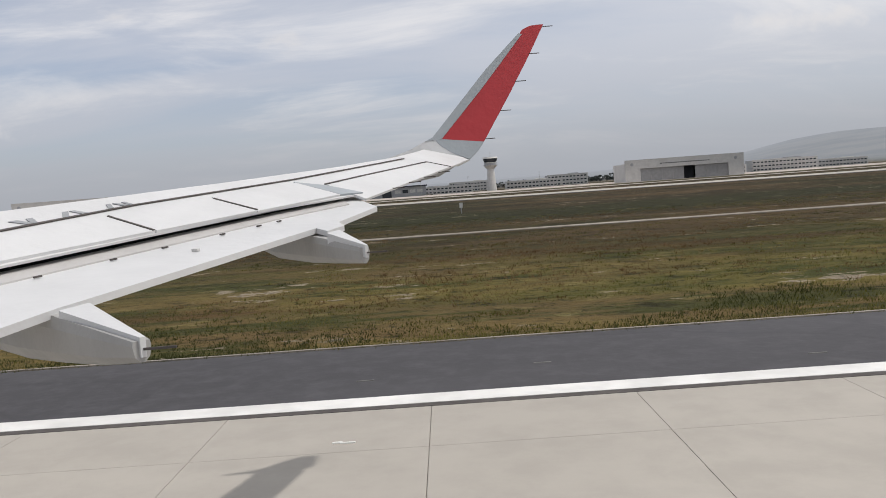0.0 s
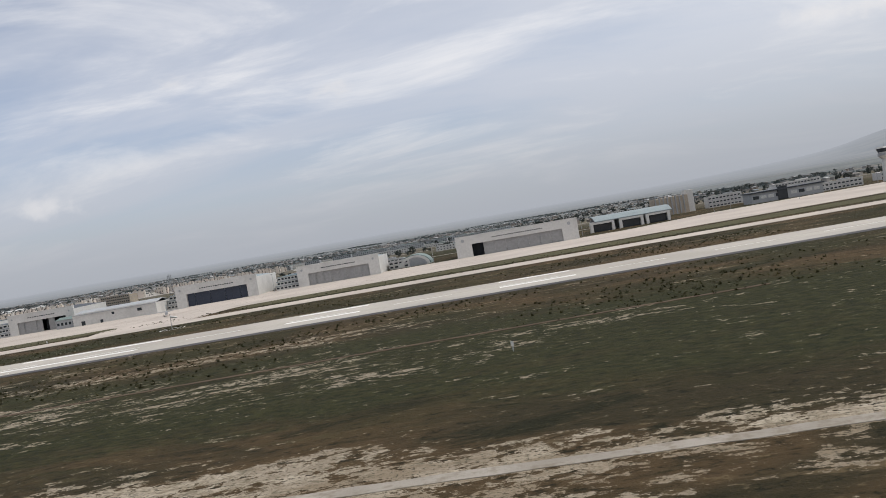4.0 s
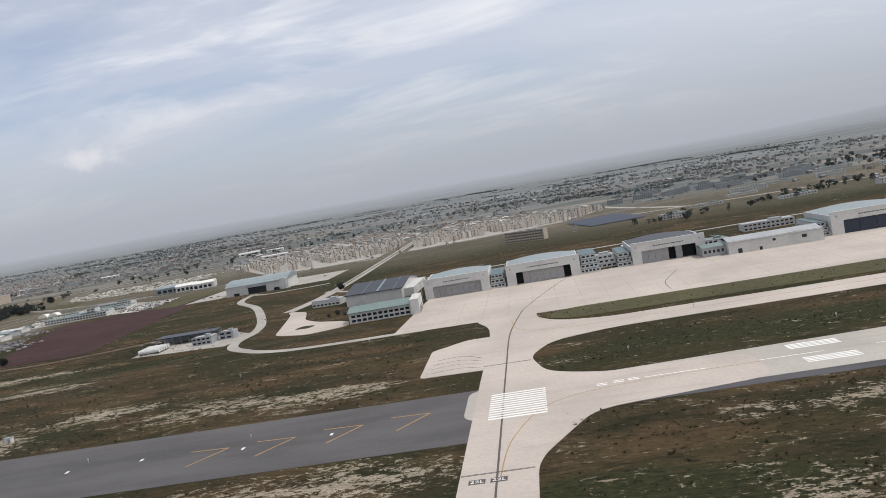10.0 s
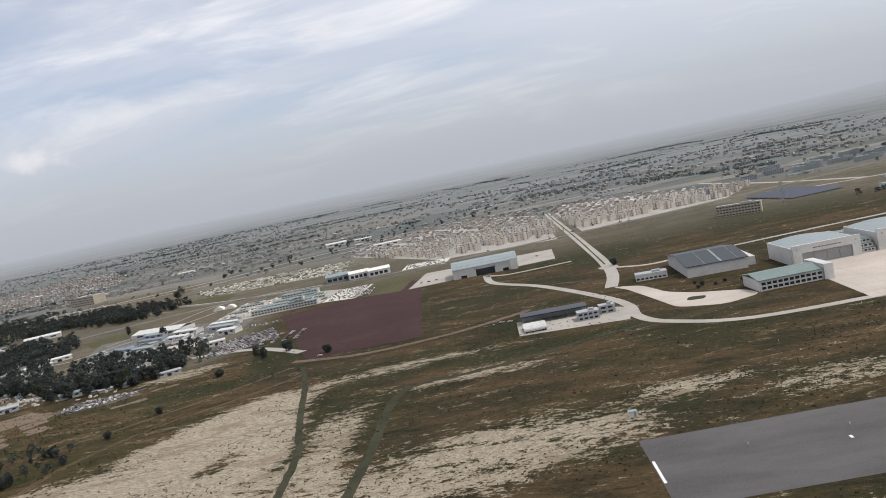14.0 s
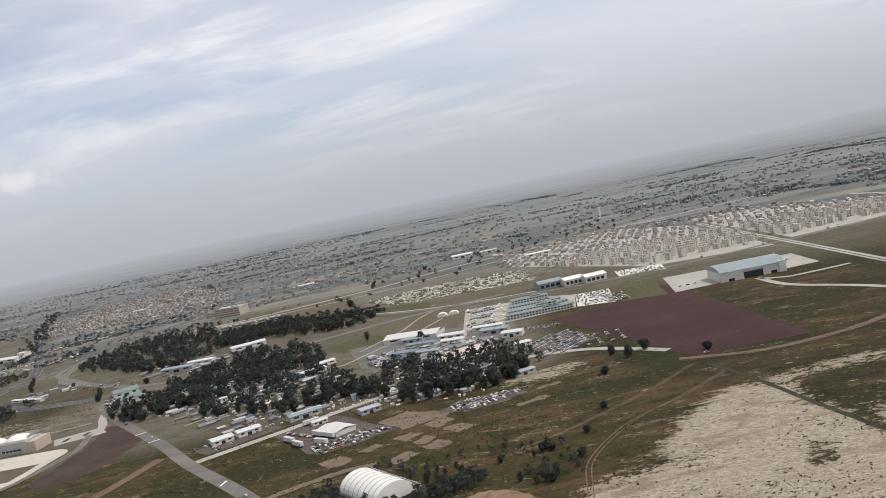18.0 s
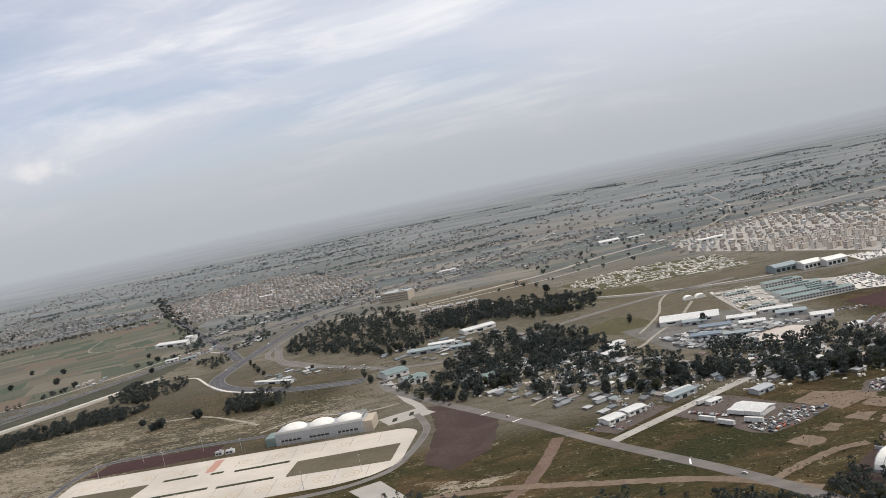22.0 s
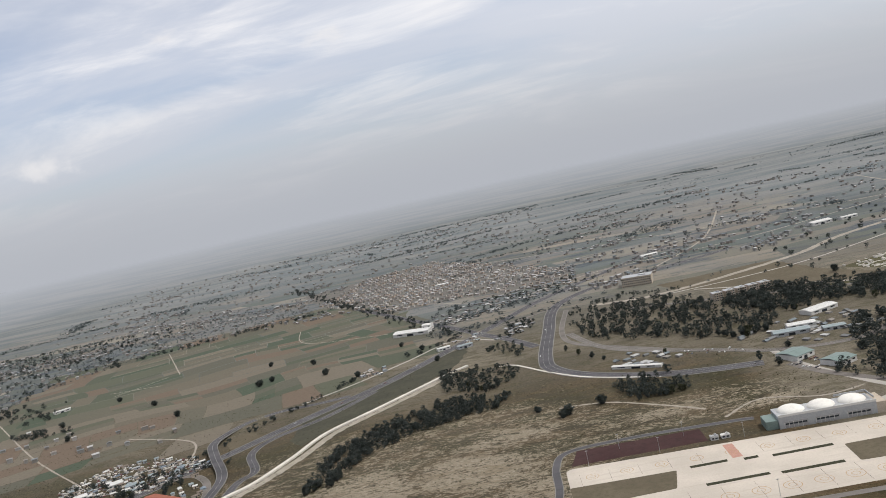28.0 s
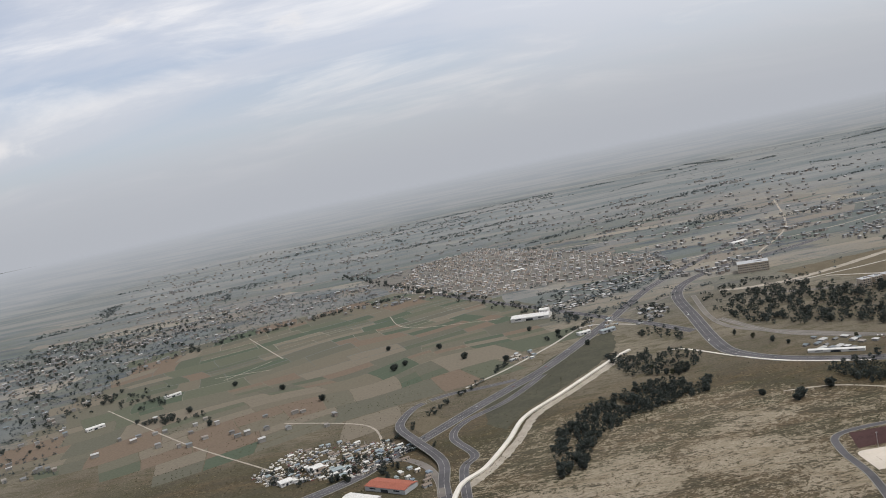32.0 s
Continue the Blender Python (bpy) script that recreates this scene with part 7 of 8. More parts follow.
sheet("sheds_yard", [(-556, 300), (-548, 292), (-524, 312), (-540, 324)], 0.04, YARD, "reddish dirt yard round the sheds", "yard")
sheet("car_yard", ragged([(-429, 378), (-408, 393), (-398, 364), (-424, 338)], 0.8), 0.047, YARD, "dirt yard full of parked cars", "yard")
sheet("scrap_yard", ragged([(-465, 290.5), (-458, 302), (-430, 305), (-440, 290), (-454.8, 285)], 0.8), 0.04, YARD, "dusty brown scrap yard", "yard")
sheet("market_ground", [(-520, 452), (-470, 462), (-430, 440), (-428, 400), (-470, 376), (-505, 392)], 0.035, TANLAND, "dusty tan market ground between sheds", "yard")
# civic centre with green flat roofs, forecourts and a car park
sheet("civic_forecourt", [(-456, 513), (-457, 440), (-432, 444), (-396, 449), (-391, 493), (-411, 509)], 0.05, PAVE, "pale paved civic forecourt", "plaza")
sheet("car_park", [(-391, 492), (-371.5, 490.7), (-375.5, 443), (-395, 450)], 0.055, PATHC, "white concrete car park full of cars", "car park")
sheet("car_park", [(-356.7, 556), (-327, 551), (-330, 524), (-358, 529)], 0.055, PATHC, "white concrete car park with planted beds", "car park")
for k, (x, y, w, d, fl) in enumerate(((-433, 447, 36, 8, 2), (-432, 459, 30, 8, 2), (-431, 471, 34, 7, 1), (-430, 483, 30, 8, 1), (-428, 496, 22, 8, 2), (-410, 452, 5, 6, 4), (-453, 446, 14, 4, 1), (-453, 470, 12, 4, 1), (-452, 492, 14, 5, 1))):
    office(x, y, w, d, fl, "stepped civic building with pale green roofs", turn=3, roof=GREENROOF, fh=1.3)
for x, y, w, d in ((-455, 453, 5, 10), (-448, 478, 8, 5), (-455, 500, 6, 8), (-398, 462, 3, 8), (-386, 460, 8, 1.4), (-386, 472, 8, 1.4), (-384, 482, 8, 1.4)):
    sheet("lawn", rounded(rect(x, y, x + w, y + d), 0.5), 0.07, SWARD, "small lawn in a paved forecourt", "lawn")
for i in range(2):
    t = thing("membrane_dome", (-470 + i * 7, 505, 0), "small white fabric dome", "dome", "fabric domes")
    part("membrane", prism([(3.2 * math.cos(math.pi * j / 10), 2.2 * math.sin(math.pi * j / 10)) for j in range(11)], 0, 5, "y"), MEMBRANE, t)
    part("base", boxes((-3.3, -0.2, -0.1, 3.3, 5.2, 0.12)), PAVE, t)
for x, y, w, lab, mat in ((-392, 532, 13, "white hall with a curved membrane roof", MEMBRANE), (-379, 529, 14, "white hall with a curved membrane roof", MEMBRANE), (-408, 537, 16, "dark grey windowless hall", GREYROOF)):
    t = thing("assembly_hall", (x, y, 0), lab, "hall", "assembly halls", turn=12)
    part("wall", boxes((0, 0, 0, w, 11, 3.6)), CLAD if mat is MEMBRANE else GREYROOF, t)
    prof = [(11.4 * j / 8 - 0.2, 3.6 + 1.3 * math.sin(math.pi * j / 8)) for j in range(9)]
    part("roof", prism(prof, -0.2, w + 0.2, "x"), mat, t)
    for j in range(4):
        part("window", boxes((1 + j * (w - 2) / 4, -0.06, 0.6, 1 + (j + 0.7) * (w - 2) / 4, 0, 2.4)), GLASS, t)
# unfinished estate: pale paths, kerbs and low foundation walls in an irregular lattice
LATTICE = [(-536, 652), (-473, 681), (-410, 666), (-410, 590), (-475, 596), (-508, 601)]
lat = sheet("foundation_field", ragged(LATTICE, 1.5), 0.03, SWARD, "dry plot with pale foundation strips", "plot")
la = random.Random(77)
for k in range(60):
    x, y = la.uniform(-534, -412), la.uniform(592, 678)
    along = k % 3
    l = la.uniform(7, 22) if along else la.uniform(8, 26)
    d = (Vector((0.99, 0.05, 0)) if along else Vector((-0.22, 0.97, 0))) * l
    p = Vector((x, y, 0))
    if inside(LATTICE, x, y) and inside(LATTICE, x + d.x, y + d.y):
        part("foundation_strip", ribbon_mesh([p, p + d], la.uniform(0.35, 0.8), 0.10 + 0.004 * (k % 9), -0.2), PATHC, lat)


def low_walls(name, poly, n, label, rng, lo, hi, mat):
    """Many low slabs and walls in one mesh."""
    bm = bmesh.new()
    for x, y in scatter(poly, n, rng, 2.0):
        w, d, h = rng.uniform(lo, hi), rng.uniform(0.4, 1.6), rng.uniform(0.15, 0.9)
        if rng.random() < 0.4:
            w, d = d, w
        box(bm, x, y, -0.1, x + w, y + d, h)
    tagged(link(name, bm, mat), label, "walls", "", "stuff")


low_walls("foundation_walls", LATTICE, 330, "low white foundation walls and slabs of an unfinished estate", la, 1.5, 7, PATHC)
low_walls("scrap_heap", [(-507.6, 271), (-506, 277), (-500, 279.5), (-489.5, 286.5), (-479.5, 282), (-488.5, 274), (-502.4, 267)], 170, "jumbled scrap, crates and sheet metal in the truck yard", la, 0.3, 1.3, DULLROOF)
low_walls("rust_red_scrap", [(-501.8, 268.2), (-495, 270), (-498.3, 274)], 22, "heap of rust-red scrap at the yard edge", la, 0.3, 1.5, BRICK)
low_walls("court_walls", [(-456, 511), (-456, 442), (-434, 446), (-434, 506)], 80, "low white court walls of the civic centre", la, 1.5, 6, PATHC)
low_walls("market_benches", [(-506, 420), (-470, 430), (-440, 408), (-444, 392), (-470, 376), (-500, 392)], 150, "low pale stalls and benches on the market ground", la, 0.8, 3, WHITEROOF)
ribbon("dirt_runway", [(-720, 700), (-660, 690), (-541, 740), (-480, 790), (-389, 835), (-127, 935)], 7, GRAVEL, "broad pale earth strip across the plain", 0.03, category="track")
ribbon("railway_bed", [(-672, 682), (-600, 690), (-525, 713), (-400, 790)], 2.4, PAVE, "pale straight road across the plain", 0.04)

# ---- housing ----


def make_block(w, d, floors, wall):
    h = floors * 1.15
    t = thing("apartment_block", (0, 0, 0), "rendered apartment block with a flat roof", "house", "estate houses")
    bm = bmesh.new()
    box(bm, -w / 2, -d / 2, 0, w / 2, d / 2, h)
    n = max(2, int(w / 1.5))
    for f in range(floors):
        for i in range(n):
            x = -w / 2 + (i + 0.25) * w / n
            box(bm, x, -d / 2 - 0.04, f * 1.15 + 0.4, x + w / n * 0.36, -d / 2, f * 1.15 + 0.9, 1)
            box(bm, x, d / 2, f * 1.15 + 0.4, x + w / n * 0.36, d / 2 + 0.04, f * 1.15 + 0.9, 1)
    part("wall", bm, [wall, GLASS], t)
    part("roof", boxes((-w / 2 - 0.1, -d / 2 - 0.1, h, w / 2 + 0.1, d / 2 + 0.1, h + 0.15)), PAVE, t)
    part("stair_bay", boxes((-0.8, -d / 2 - 0.9, 0, 0.8, -d / 2 - 0.05, h + 0.5)), wall, t)
    part("water_tank", tube(0.4, 0.4, h + 0.15, h + 0.8, 8, x=w * 0.25), BLUEROOF, t)
    return t


BLOCKS = [make_block(4.6, 3.6, 4, FLATS), make_block(5.6, 3.6, 3, FLATS), make_block(4.2, 3.4, 4, FLATS)]
hr = random.Random(41)
place = []
for r in range(26):
    for c in range(40):
        u, v = c * 8.6, r * 12.2
        x, y = -352 + u * 0.98 - v * 0.42, 556 + u * 0.2 + v * 0.9
        if inside([(-330, 552), (-258, 540), (-232, 556), (-140, 580), (-96, 655), (-190, 815), (-320, 880), (-428, 820), (-425, 705)], x, y) and not (-254 < x < -241) and c % 7 != 6:
            place.append((x + hr.gauss(0, 0.7), y + hr.gauss(0, 1.2), hr.choice((0, 0, 1, 1, 2)), 11 + hr.choice((0, 0, 0, 90)) + hr.gauss(0, 1)))
place.sort(key=lambda p: p[1])
sheet("estate_streets", [(-334, 548), (-258, 537), (-255, 760), (-300, 850), (-420, 790), (-418, 706)], 0.03, PAVE, "pale concrete estate streets and courts", "street")
sheet("estate_streets", [(-240, 556), (-140, 580), (-100, 655), (-190, 800), (-240, 830)], 0.03, PAVE, "pale concrete estate streets and courts", "street")
for x, y, k, a in place[:190]:
    copy_thing(BLOCKS[k], pose(x, y, 0, 0, 0, a))


def house_stuff(name, places, label, lo=1.4, hi=2.8, mats=(HOUSES, ROOFS)):
    """Many small houses in one mesh: walls, flat or pitched roofs, slightly different each."""
    bm_v, bm_f, mi = [], [], []
    rng = random.Random(len(places))
    for x, y, a in places:
        w, d, h = rng.uniform(2.2, 5.2), rng.uniform(2.0, 3.8), rng.uniform(lo, hi)
        c, s = math.cos(radians(a)), math.sin(radians(a))
        top = rng.choice((0.0, 0.0, 0.6))
        n = len(bm_v)
        for z, g in ((-0.1, 0), (h, 0)):
            for u, v in ((-w / 2, -d / 2), (w / 2, -d / 2), (w / 2, d / 2), (-w / 2, d / 2)):
                bm_v.append((x + u * c - v * s, y + u * s + v * c, z))
        for q in ((0, 1, 5, 4), (1, 2, 6, 5), (2, 3, 7, 6), (3, 0, 4, 7)):
            bm_f.append([n + i for i in q])
            mi.append(0)
        n = len(bm_v)
        e = 0.25
        for u, v, z in ((-w / 2 - e, -d / 2 - e, h), (w / 2 + e, -d / 2 - e, h), (w / 2 + e, d / 2 + e, h), (-w / 2 - e, d / 2 + e, h), (-w / 2 - e, 0, h + 0.15 + top), (w / 2 + e, 0, h + 0.15 + top)):
            bm_v.append((x + u * c - v * s, y + u * s + v * c, z))
        for q in ((0, 1, 5, 4), (2, 3, 4, 5), (1, 2, 5), (3, 0, 4)):
            bm_f.append([n + i for i in q])
            mi.append(1)
    me = bpy.data.meshes.new(name)
    me.from_pydata(bm_v, [], bm_f)
    for m in mats:
        me.materials.append(m)
    me.polygons.foreach_set("material_index", mi)
    return tagged(new(name, me), label, "houses", "", "stuff")


rows = [(x, y, a) for x, y, k, a in place[190:]]
for r in range(34):
    for c in range(60):
        x, y = -1010 + c * 6.6 + r * 2.0 - 30, 860 + r * 13 - c * 3.6 + 60
        if inside([(-1073, 1195), (-897, 1315), (-718, 949), (-722, 830), (-824, 885), (-908, 880), (-1013, 1029)], x, y) and hr.random() < 0.8:
            rows.append((x + hr.gauss(0, 0.6), y + hr.gauss(0, 0.6), -28))
house_stuff("estate_houses", rows, "rows of small pale houses in a distant estate", 1.6, 2.4)
town = []
for poly, n, lo in (([(-1249, 544), (-1566, 1124), (-1432, 1182), (-1227, 1183), (-1067, 1138), (-1011, 986), (-1138, 945), (-1225, 908), (-1281, 812), (-1258, 664), (-1211, 545)], 420, 3), ([(-59, 851), (50, 645), (-33, 500), (60, 480), (420, 560), (420, 900)], 150, 6),
                    ([(-420, 900), (-100, 900), (300, 950), (300, 1500), (-700, 1500), (-760, 1050)], 520, 6), ([(-760, 840), (-600, 860), (-560, 1000), (-720, 1000)], 90, 4), ([(-560, 800), (-470, 830), (-480, 900), (-600, 880)], 50, 4), ([(-700, 760), (-640, 800), (-660, 830), (-740, 800)], 40, 4),
                    ([(-1040, 520), (-1000, 560), (-1180, 640), (-1200, 560)], 26, 5), ([(-1500, 1200), (-700, 1350), (-700, 2100), (-1700, 2100)], 500, 6)):
    town += [(x, y, hr.choice((30, 32, 120, 28))) for x, y in scatter(poly, n, hr, lo)]
house_stuff("settlement", town, "scattered low houses of the surrounding towns", mats=(DULLWALL, DULLROOF))


def house(x, y, a, w, d, h, roof, label):
    t = thing("house", (x, y, 0), label, "house", "village houses", turn=a)
    part("wall", boxes((0, 0, 0, w, d, h)), hr.choice((BEIGE, CLAD, CLADG)), t)
    part("roof", prism([(-0.15, h), (d / 2, h + 0.35), (d + 0.15, h), (d + 0.15, h - 0.1), (-0.15, h - 0.1)], -0.15, w + 0.15, "x"), roof, t)
    part("door", boxes((w * 0.4, -0.04, 0, w * 0.58, 0, h * 0.7)), GLASS, t)
    part("window", boxes((w * 0.72, -0.04, h * 0.4, w * 0.9, 0, h * 0.75)), GLASS, t)


vill = [([(-1062, 468), (-1025, 500), (-972, 473), (-966, 446), (-1000, 432), (-1050, 448)], 62), ([(-612, 432), (-560, 452), (-500, 360), (-500, 330), (-548, 322)], 70), ([(-905, 600), (-885, 598), (-880, 618), (-900, 624)], 12), ([(-500, 386), (-470, 380), (-440, 340), (-480, 320)], 26), ([(-980, 420), (-960, 400), (-955, 420), (-968, 432)], 12), ([(-846, 655), (-822, 640), (-800, 676), (-828, 690)], 10)]
for poly, n in vill:
    for x, y in scatter(poly, n, hr, 4.2):
        house(x, y, hr.choice((30, 34, 120, 28, 36)), hr.uniform(2.0, 4.4), hr.uniform(1.8, 3.0), hr.uniform(1.0, 1.6), hr.choice((WHITEROOF, GREYROOF, CLADG, PAVE, MUDROOF, GREYROOF, TARP, GREYROOF, MUDROOF, WHITEROOF, MUDROOF)), "small village house with a sheet roof")
def cars_stuff(name, places, label):
    """Many small parked cars in one mesh."""
    vs, fs, mi = [], [], []
    prof = ((-0.95, 0.10), (0.95, 0.10), (0.97, 0.34), (0.60, 0.38), (0.30, 0.62), (-0.55, 0.62), (-0.85, 0.40), (-0.97, 0.36))
    for x, y, a in places:
        c, s = math.cos(radians(a)), math.sin(radians(a))
        n = len(vs)
        for v in (-0.36, 0.36):
            vs += [(x + u * c - v * s, y + u * s + v * c, z) for u, z in prof]
        fs += [[n + i for i in range(8)][::-1], [n + 8 + i for i in range(8)]] + [[n + i, n + (i + 1) % 8, n + 8 + (i + 1) % 8, n + 8 + i] for i in range(8)]
        mi += [0, 0] + [1 if i in (3, 5) else 0 for i in range(8)]
    me = bpy.data.meshes.new(name)
    me.from_pydata(vs, [], fs)
    me.materials.append(PAINTI)
    me.materials.append(GLASS)
    me.polygons.foreach_set("material_index", mi)
    tagged(new(name, me), label, "cars", "", "stuff")


cr = random.Random(15)
lot = []
for poly, du, dv, turn, keep in (([(-429, 378), (-408, 393), (-398, 364), (-424, 338)], 1.0, 4.2, 52, 0.8), ([(-426, 418), (-410, 413), (-408, 406), (-425, 410)], 1.1, 3.2, 5, 0.7), ([(-391, 491), (-372, 490), (-376, 444), (-394, 451)], 1.1, 4.6, 4, 0.62),
                                 ([(-356, 555), (-328, 550), (-331, 525), (-357, 530)], 1.1, 5.0, -4, 0.5), ([(-506, 272), (-502, 277), (-489, 283), (-482, 281), (-502, 269)], 1.5, 3.4, 35, 0.35), ([(-462, 291), (-456.3, 300), (-432, 302), (-442, 292), (-454.8, 287)], 1.4, 2.8, 25, 0.6), ([(-556, 300), (-547, 293), (-530, 318), (-545, 330)], 1.6, 3.5, 55, 0.3)):
    c, s = math.cos(radians(turn)), math.sin(radians(turn))
    cx, cy = sum(p[0] for p in poly) / len(poly), sum(p[1] for p in poly) / len(poly)
    for i in range(-40, 41):
        for j in range(-16, 17):
            x, y = cx + i * du * c - j * dv * s, cy + i * du * s + j * dv * c
            if inside(poly, x, y) and cr.random() < keep:
                lot.append((x + cr.gauss(0, 0.12), y + cr.gauss(0, 0.12), turn + 90 + cr.gauss(0, 5)))
for x, y in scatter([(-1062, 468), (-1041, 498), (-990, 484), (-968, 462), (-995, 434), (-1050, 446)], 330, cr, 1.0):
    lot.append((x, y, cr.choice((30, 120, 35, 28)) + cr.gauss(0, 8)))
cars_stuff("parked_cars", lot, "rows of parked cars in yards and car parks")
shanty = []
for poly, n in (([(-612, 432), (-560, 452), (-500, 360), (-500, 330), (-548, 316), (-600, 380)], 170), ([(-498, 350), (-470, 376), (-430, 360), (-440, 316), (-480, 310)], 70), ([(-505, 418), (-470, 426), (-442, 404), (-470, 374), (-500, 388)], 120), ([(-660, 500), (-612, 462), (-560, 500), (-590, 530), (-640, 530)], 50), ([(-735, 500), (-700, 478), (-690, 500), (-720, 540)], 20), ([(-850, 735), (-806, 760), (-752, 800), (-700, 832), (-730, 880), (-800, 850), (-862, 800)], 150), ([(-800, 640), (-776, 640), (-764, 700), (-790, 690)], 26)):
    shanty += [(x, y, cr.choice((30, 34, 120, 33))) for x, y in scatter(poly, n, cr, 1.6)]
house_stuff("shanty_roofs", shanty, "crowded small sheds and sheet roofs among the trees", 0.6, 1.2, (DULLWALL, DULLROOF))
low_walls("village_clutter", [(-1062, 468), (-1041, 498), (-990, 484), (-968, 462), (-995, 434), (-1050, 446)], 260, "pale clutter and low walls in a roadside village", cr, 0.4, 2.0, PATHC)
low_walls("yard_clutter", [(-612, 425), (-560, 445), (-500, 360), (-440, 340), (-450, 305), (-530, 318), (-600, 375)], 420, "pale clutter, fences and stacked goods in dusty yards", cr, 0.3, 1.6, PATHC)
for pts, w in (([(-606, 408), (-570, 380), (-528, 352), (-500, 338)], 1.8), ([(-560, 440), (-530, 400), (-508, 362), (-498, 336)], 1.6), ([(-540, 420), (-520, 410), (-505, 432), (-486, 462), (-470, 500)], 1.8), ([(-575, 345), (-548, 372), (-530, 400)], 1.4), ([(-600, 470), (-570, 440), (-540, 420)], 2.0), ([(-472, 546), (-484, 520), (-494, 480), (-512, 440)], 1.6),
               ([(-900, 1200), (-700, 1100), (-420, 1020), (0, 980)], 3.0), ([(-640, 830), (-560, 960), (-480, 1200)], 2.4), ([(-380, 840), (-300, 1000), (-250, 1300)], 2.4), ([(-820, 760), (-700, 870), (-520, 900), (-300, 1010)], 2.4), ([(-1000, 1010), (-880, 900), (-790, 790)], 2.4), ([(-60, 850), (100, 900), (380, 920)], 3)):
    ribbon("lane", pts, w, GRAVEL, "pale dusty lane", 0.045, category="track")
specks = []
for _ in range(46):
    x, y = cr.uniform(-1500, 380), 820 + 900 * cr.random() ** 1.2
    for _ in range(26):
        specks.append((x + cr.gauss(0, 22), y + cr.gauss(0, 12), cr.choice((10, 30, 100, 120))))
house_stuff("far_town", specks, "pale roofs of distant towns on the plain", mats=(DULLWALL, DULLROOF))
# larger far blocks
office(-686, 750, 26, 16, 4, "large pale hospital block on the plain", turn=-16, fh=2.0, wall=BEIGE)
for k in range(5):
    office(-640 + k * 9, 618 + k * 1.5, 7, 8, 4, "apartment block at the edge of the wood", turn=8, fh=1.5, wall=BEIGE)
office(-172, 484, 24, 6, 4, "long beige office slab with rows of windows", turn=-24, fh=1.5, wall=BEIGE)
t = thing("lattice_mast", (-132, 492, 0), "tall steel lattice mast", "mast")
for sx in (-1, 1):
    for sy in (-1, 1):
        part("leg", prism([(sx - 0.1, 0), (sx + 0.1, 0), (sx * 0.6 + 0.1, 13), (sx * 0.6 - 0.1, 13)], sy - 0.1, sy + 0.1, "y"), STEEL, t)
for k in range(9):
    part("brace", boxes((-1, -1.1, k * 1.5, 1, -0.95, k * 1.5 + 0.2), (-1, 0.95, k * 1.5, 1, 1.1, k * 1.5 + 0.2)), STEEL, t)
t = thing("solar_field", (-122, 506, 0), "field of dark blue solar panels", "solar panels", turn=12)
for k in range(9):
    part("panel_row", prism([(k * 6, 0.3), (k * 6 + 4.6, 1.3), (k * 6 + 4.6, 1.4), (k * 6, 0.4)], 0, 34, "x"), NAVY, t)
    part("rail", boxes((0, k * 6 + 2, -0.1, 34, k * 6 + 2.2, 0.78)), STEEL, t)
for k, (x, y, w) in enumerate(((-30, 560, 30), (-20, 590, 34), (10, 620, 30), (40, 600, 26), (-60, 520, 26), (60, 660, 36), (0, 680, 40), (90, 620, 30), (-70, 650, 26), (-40, 720, 36), (100, 560, 26), (150, 600, 30), (-20, 480, 30), (30, 472, 26), (75, 470, 26), (-85, 470, 18))):
    office(x, y, w * 0.7, 6, 1 + k % 2, "long pale barrack block with a green-grey roof", turn=hr.choice((8, 12, -4)), roof=(GREENROOF, GREYROOF)[k % 2], ww=0.4, far=True)
for x, y, w in ((-94, 690, 16), (-72, 700, 20), (-52, 680, 22), (-40, 700, 18), (-22, 690, 24), (-12, 664, 26), (8, 700, 22), (28, 716, 24), (50, 690, 26), (36, 664, 22), (-60, 748, 24), (-22, 734, 24), (10, 745, 26), (60, 735, 26), (-134, 640, 14), (-110, 660, 14)):
    office(x, y, w * 0.8, 6, 3, "white multi-storey barrack with a green-grey roof", turn=hr.choice((8, 12, 10, -4)), roof=GREENROOF, fh=1.25, wall=CLADG, ww=0.4, far=True)
ribbon("barrack_road", [(-130, 560), (-60, 545), (40, 535), (200, 540), (400, 560)], 4, PAVE, "pale road past the barracks", 0.05)
ribbon("barrack_road", [(-60, 545), (-90, 640), (-110, 760)], 5, PAVE, "broad pale road to the town", 0.05)

# ---- runway slabs near the start ----
for w, ys in ((2.3, (2.94 - 4.6, 2.94 - 2.3, 2.94 - 6.9)), (1.365, (4.305 - 1.365,))):
    slab_me = bpy.data.meshes.new("slab")
    bm = boxes((0.003, 0.003, -0.2, 2.117, w - 0.003, 0.042))
    bm.to_mesh(slab_me)
    bm.free()
    slab_me.materials.append(CONC)
    for i in range(52):
        for y in ys:
            o = new("slab", slab_me)
            (px, py), = beside_runway((153.15 + i * 2.12 + 0.0222 * (y - 4.3), y))
            o.matrix_world = pose(px, py, 0, 0, 0, -1.272)
            o.parent = runway
part("tyre_scuff", boxes((201.0, 3.22, 0.04, 201.09, 3.245, 0.054), (201.07, 3.20, 0.04, 201.21, 3.225, 0.053)), WHITE, runway)
for x, y in ((206.4, 5.5), (203.2, 6.1), (201, 5.8), (186, 6.2), (151, 8.2)):
    part("paint_speck", boxes((x, y, 0.02, x + 0.22, y + 0.03, 0.025)), KERB, runway)

# ---- the wing over the runway ----
WING = plain("wing_paint", (0.62, 0.62, 0.62), 0.45, 0.0, grain=3.0, vary=0.05, stain=0.05)
WGREY = plain("wing_grey_paint", (0.34, 0.37, 0.39), 0.45, 0.0, grain=3.0, vary=0.05)
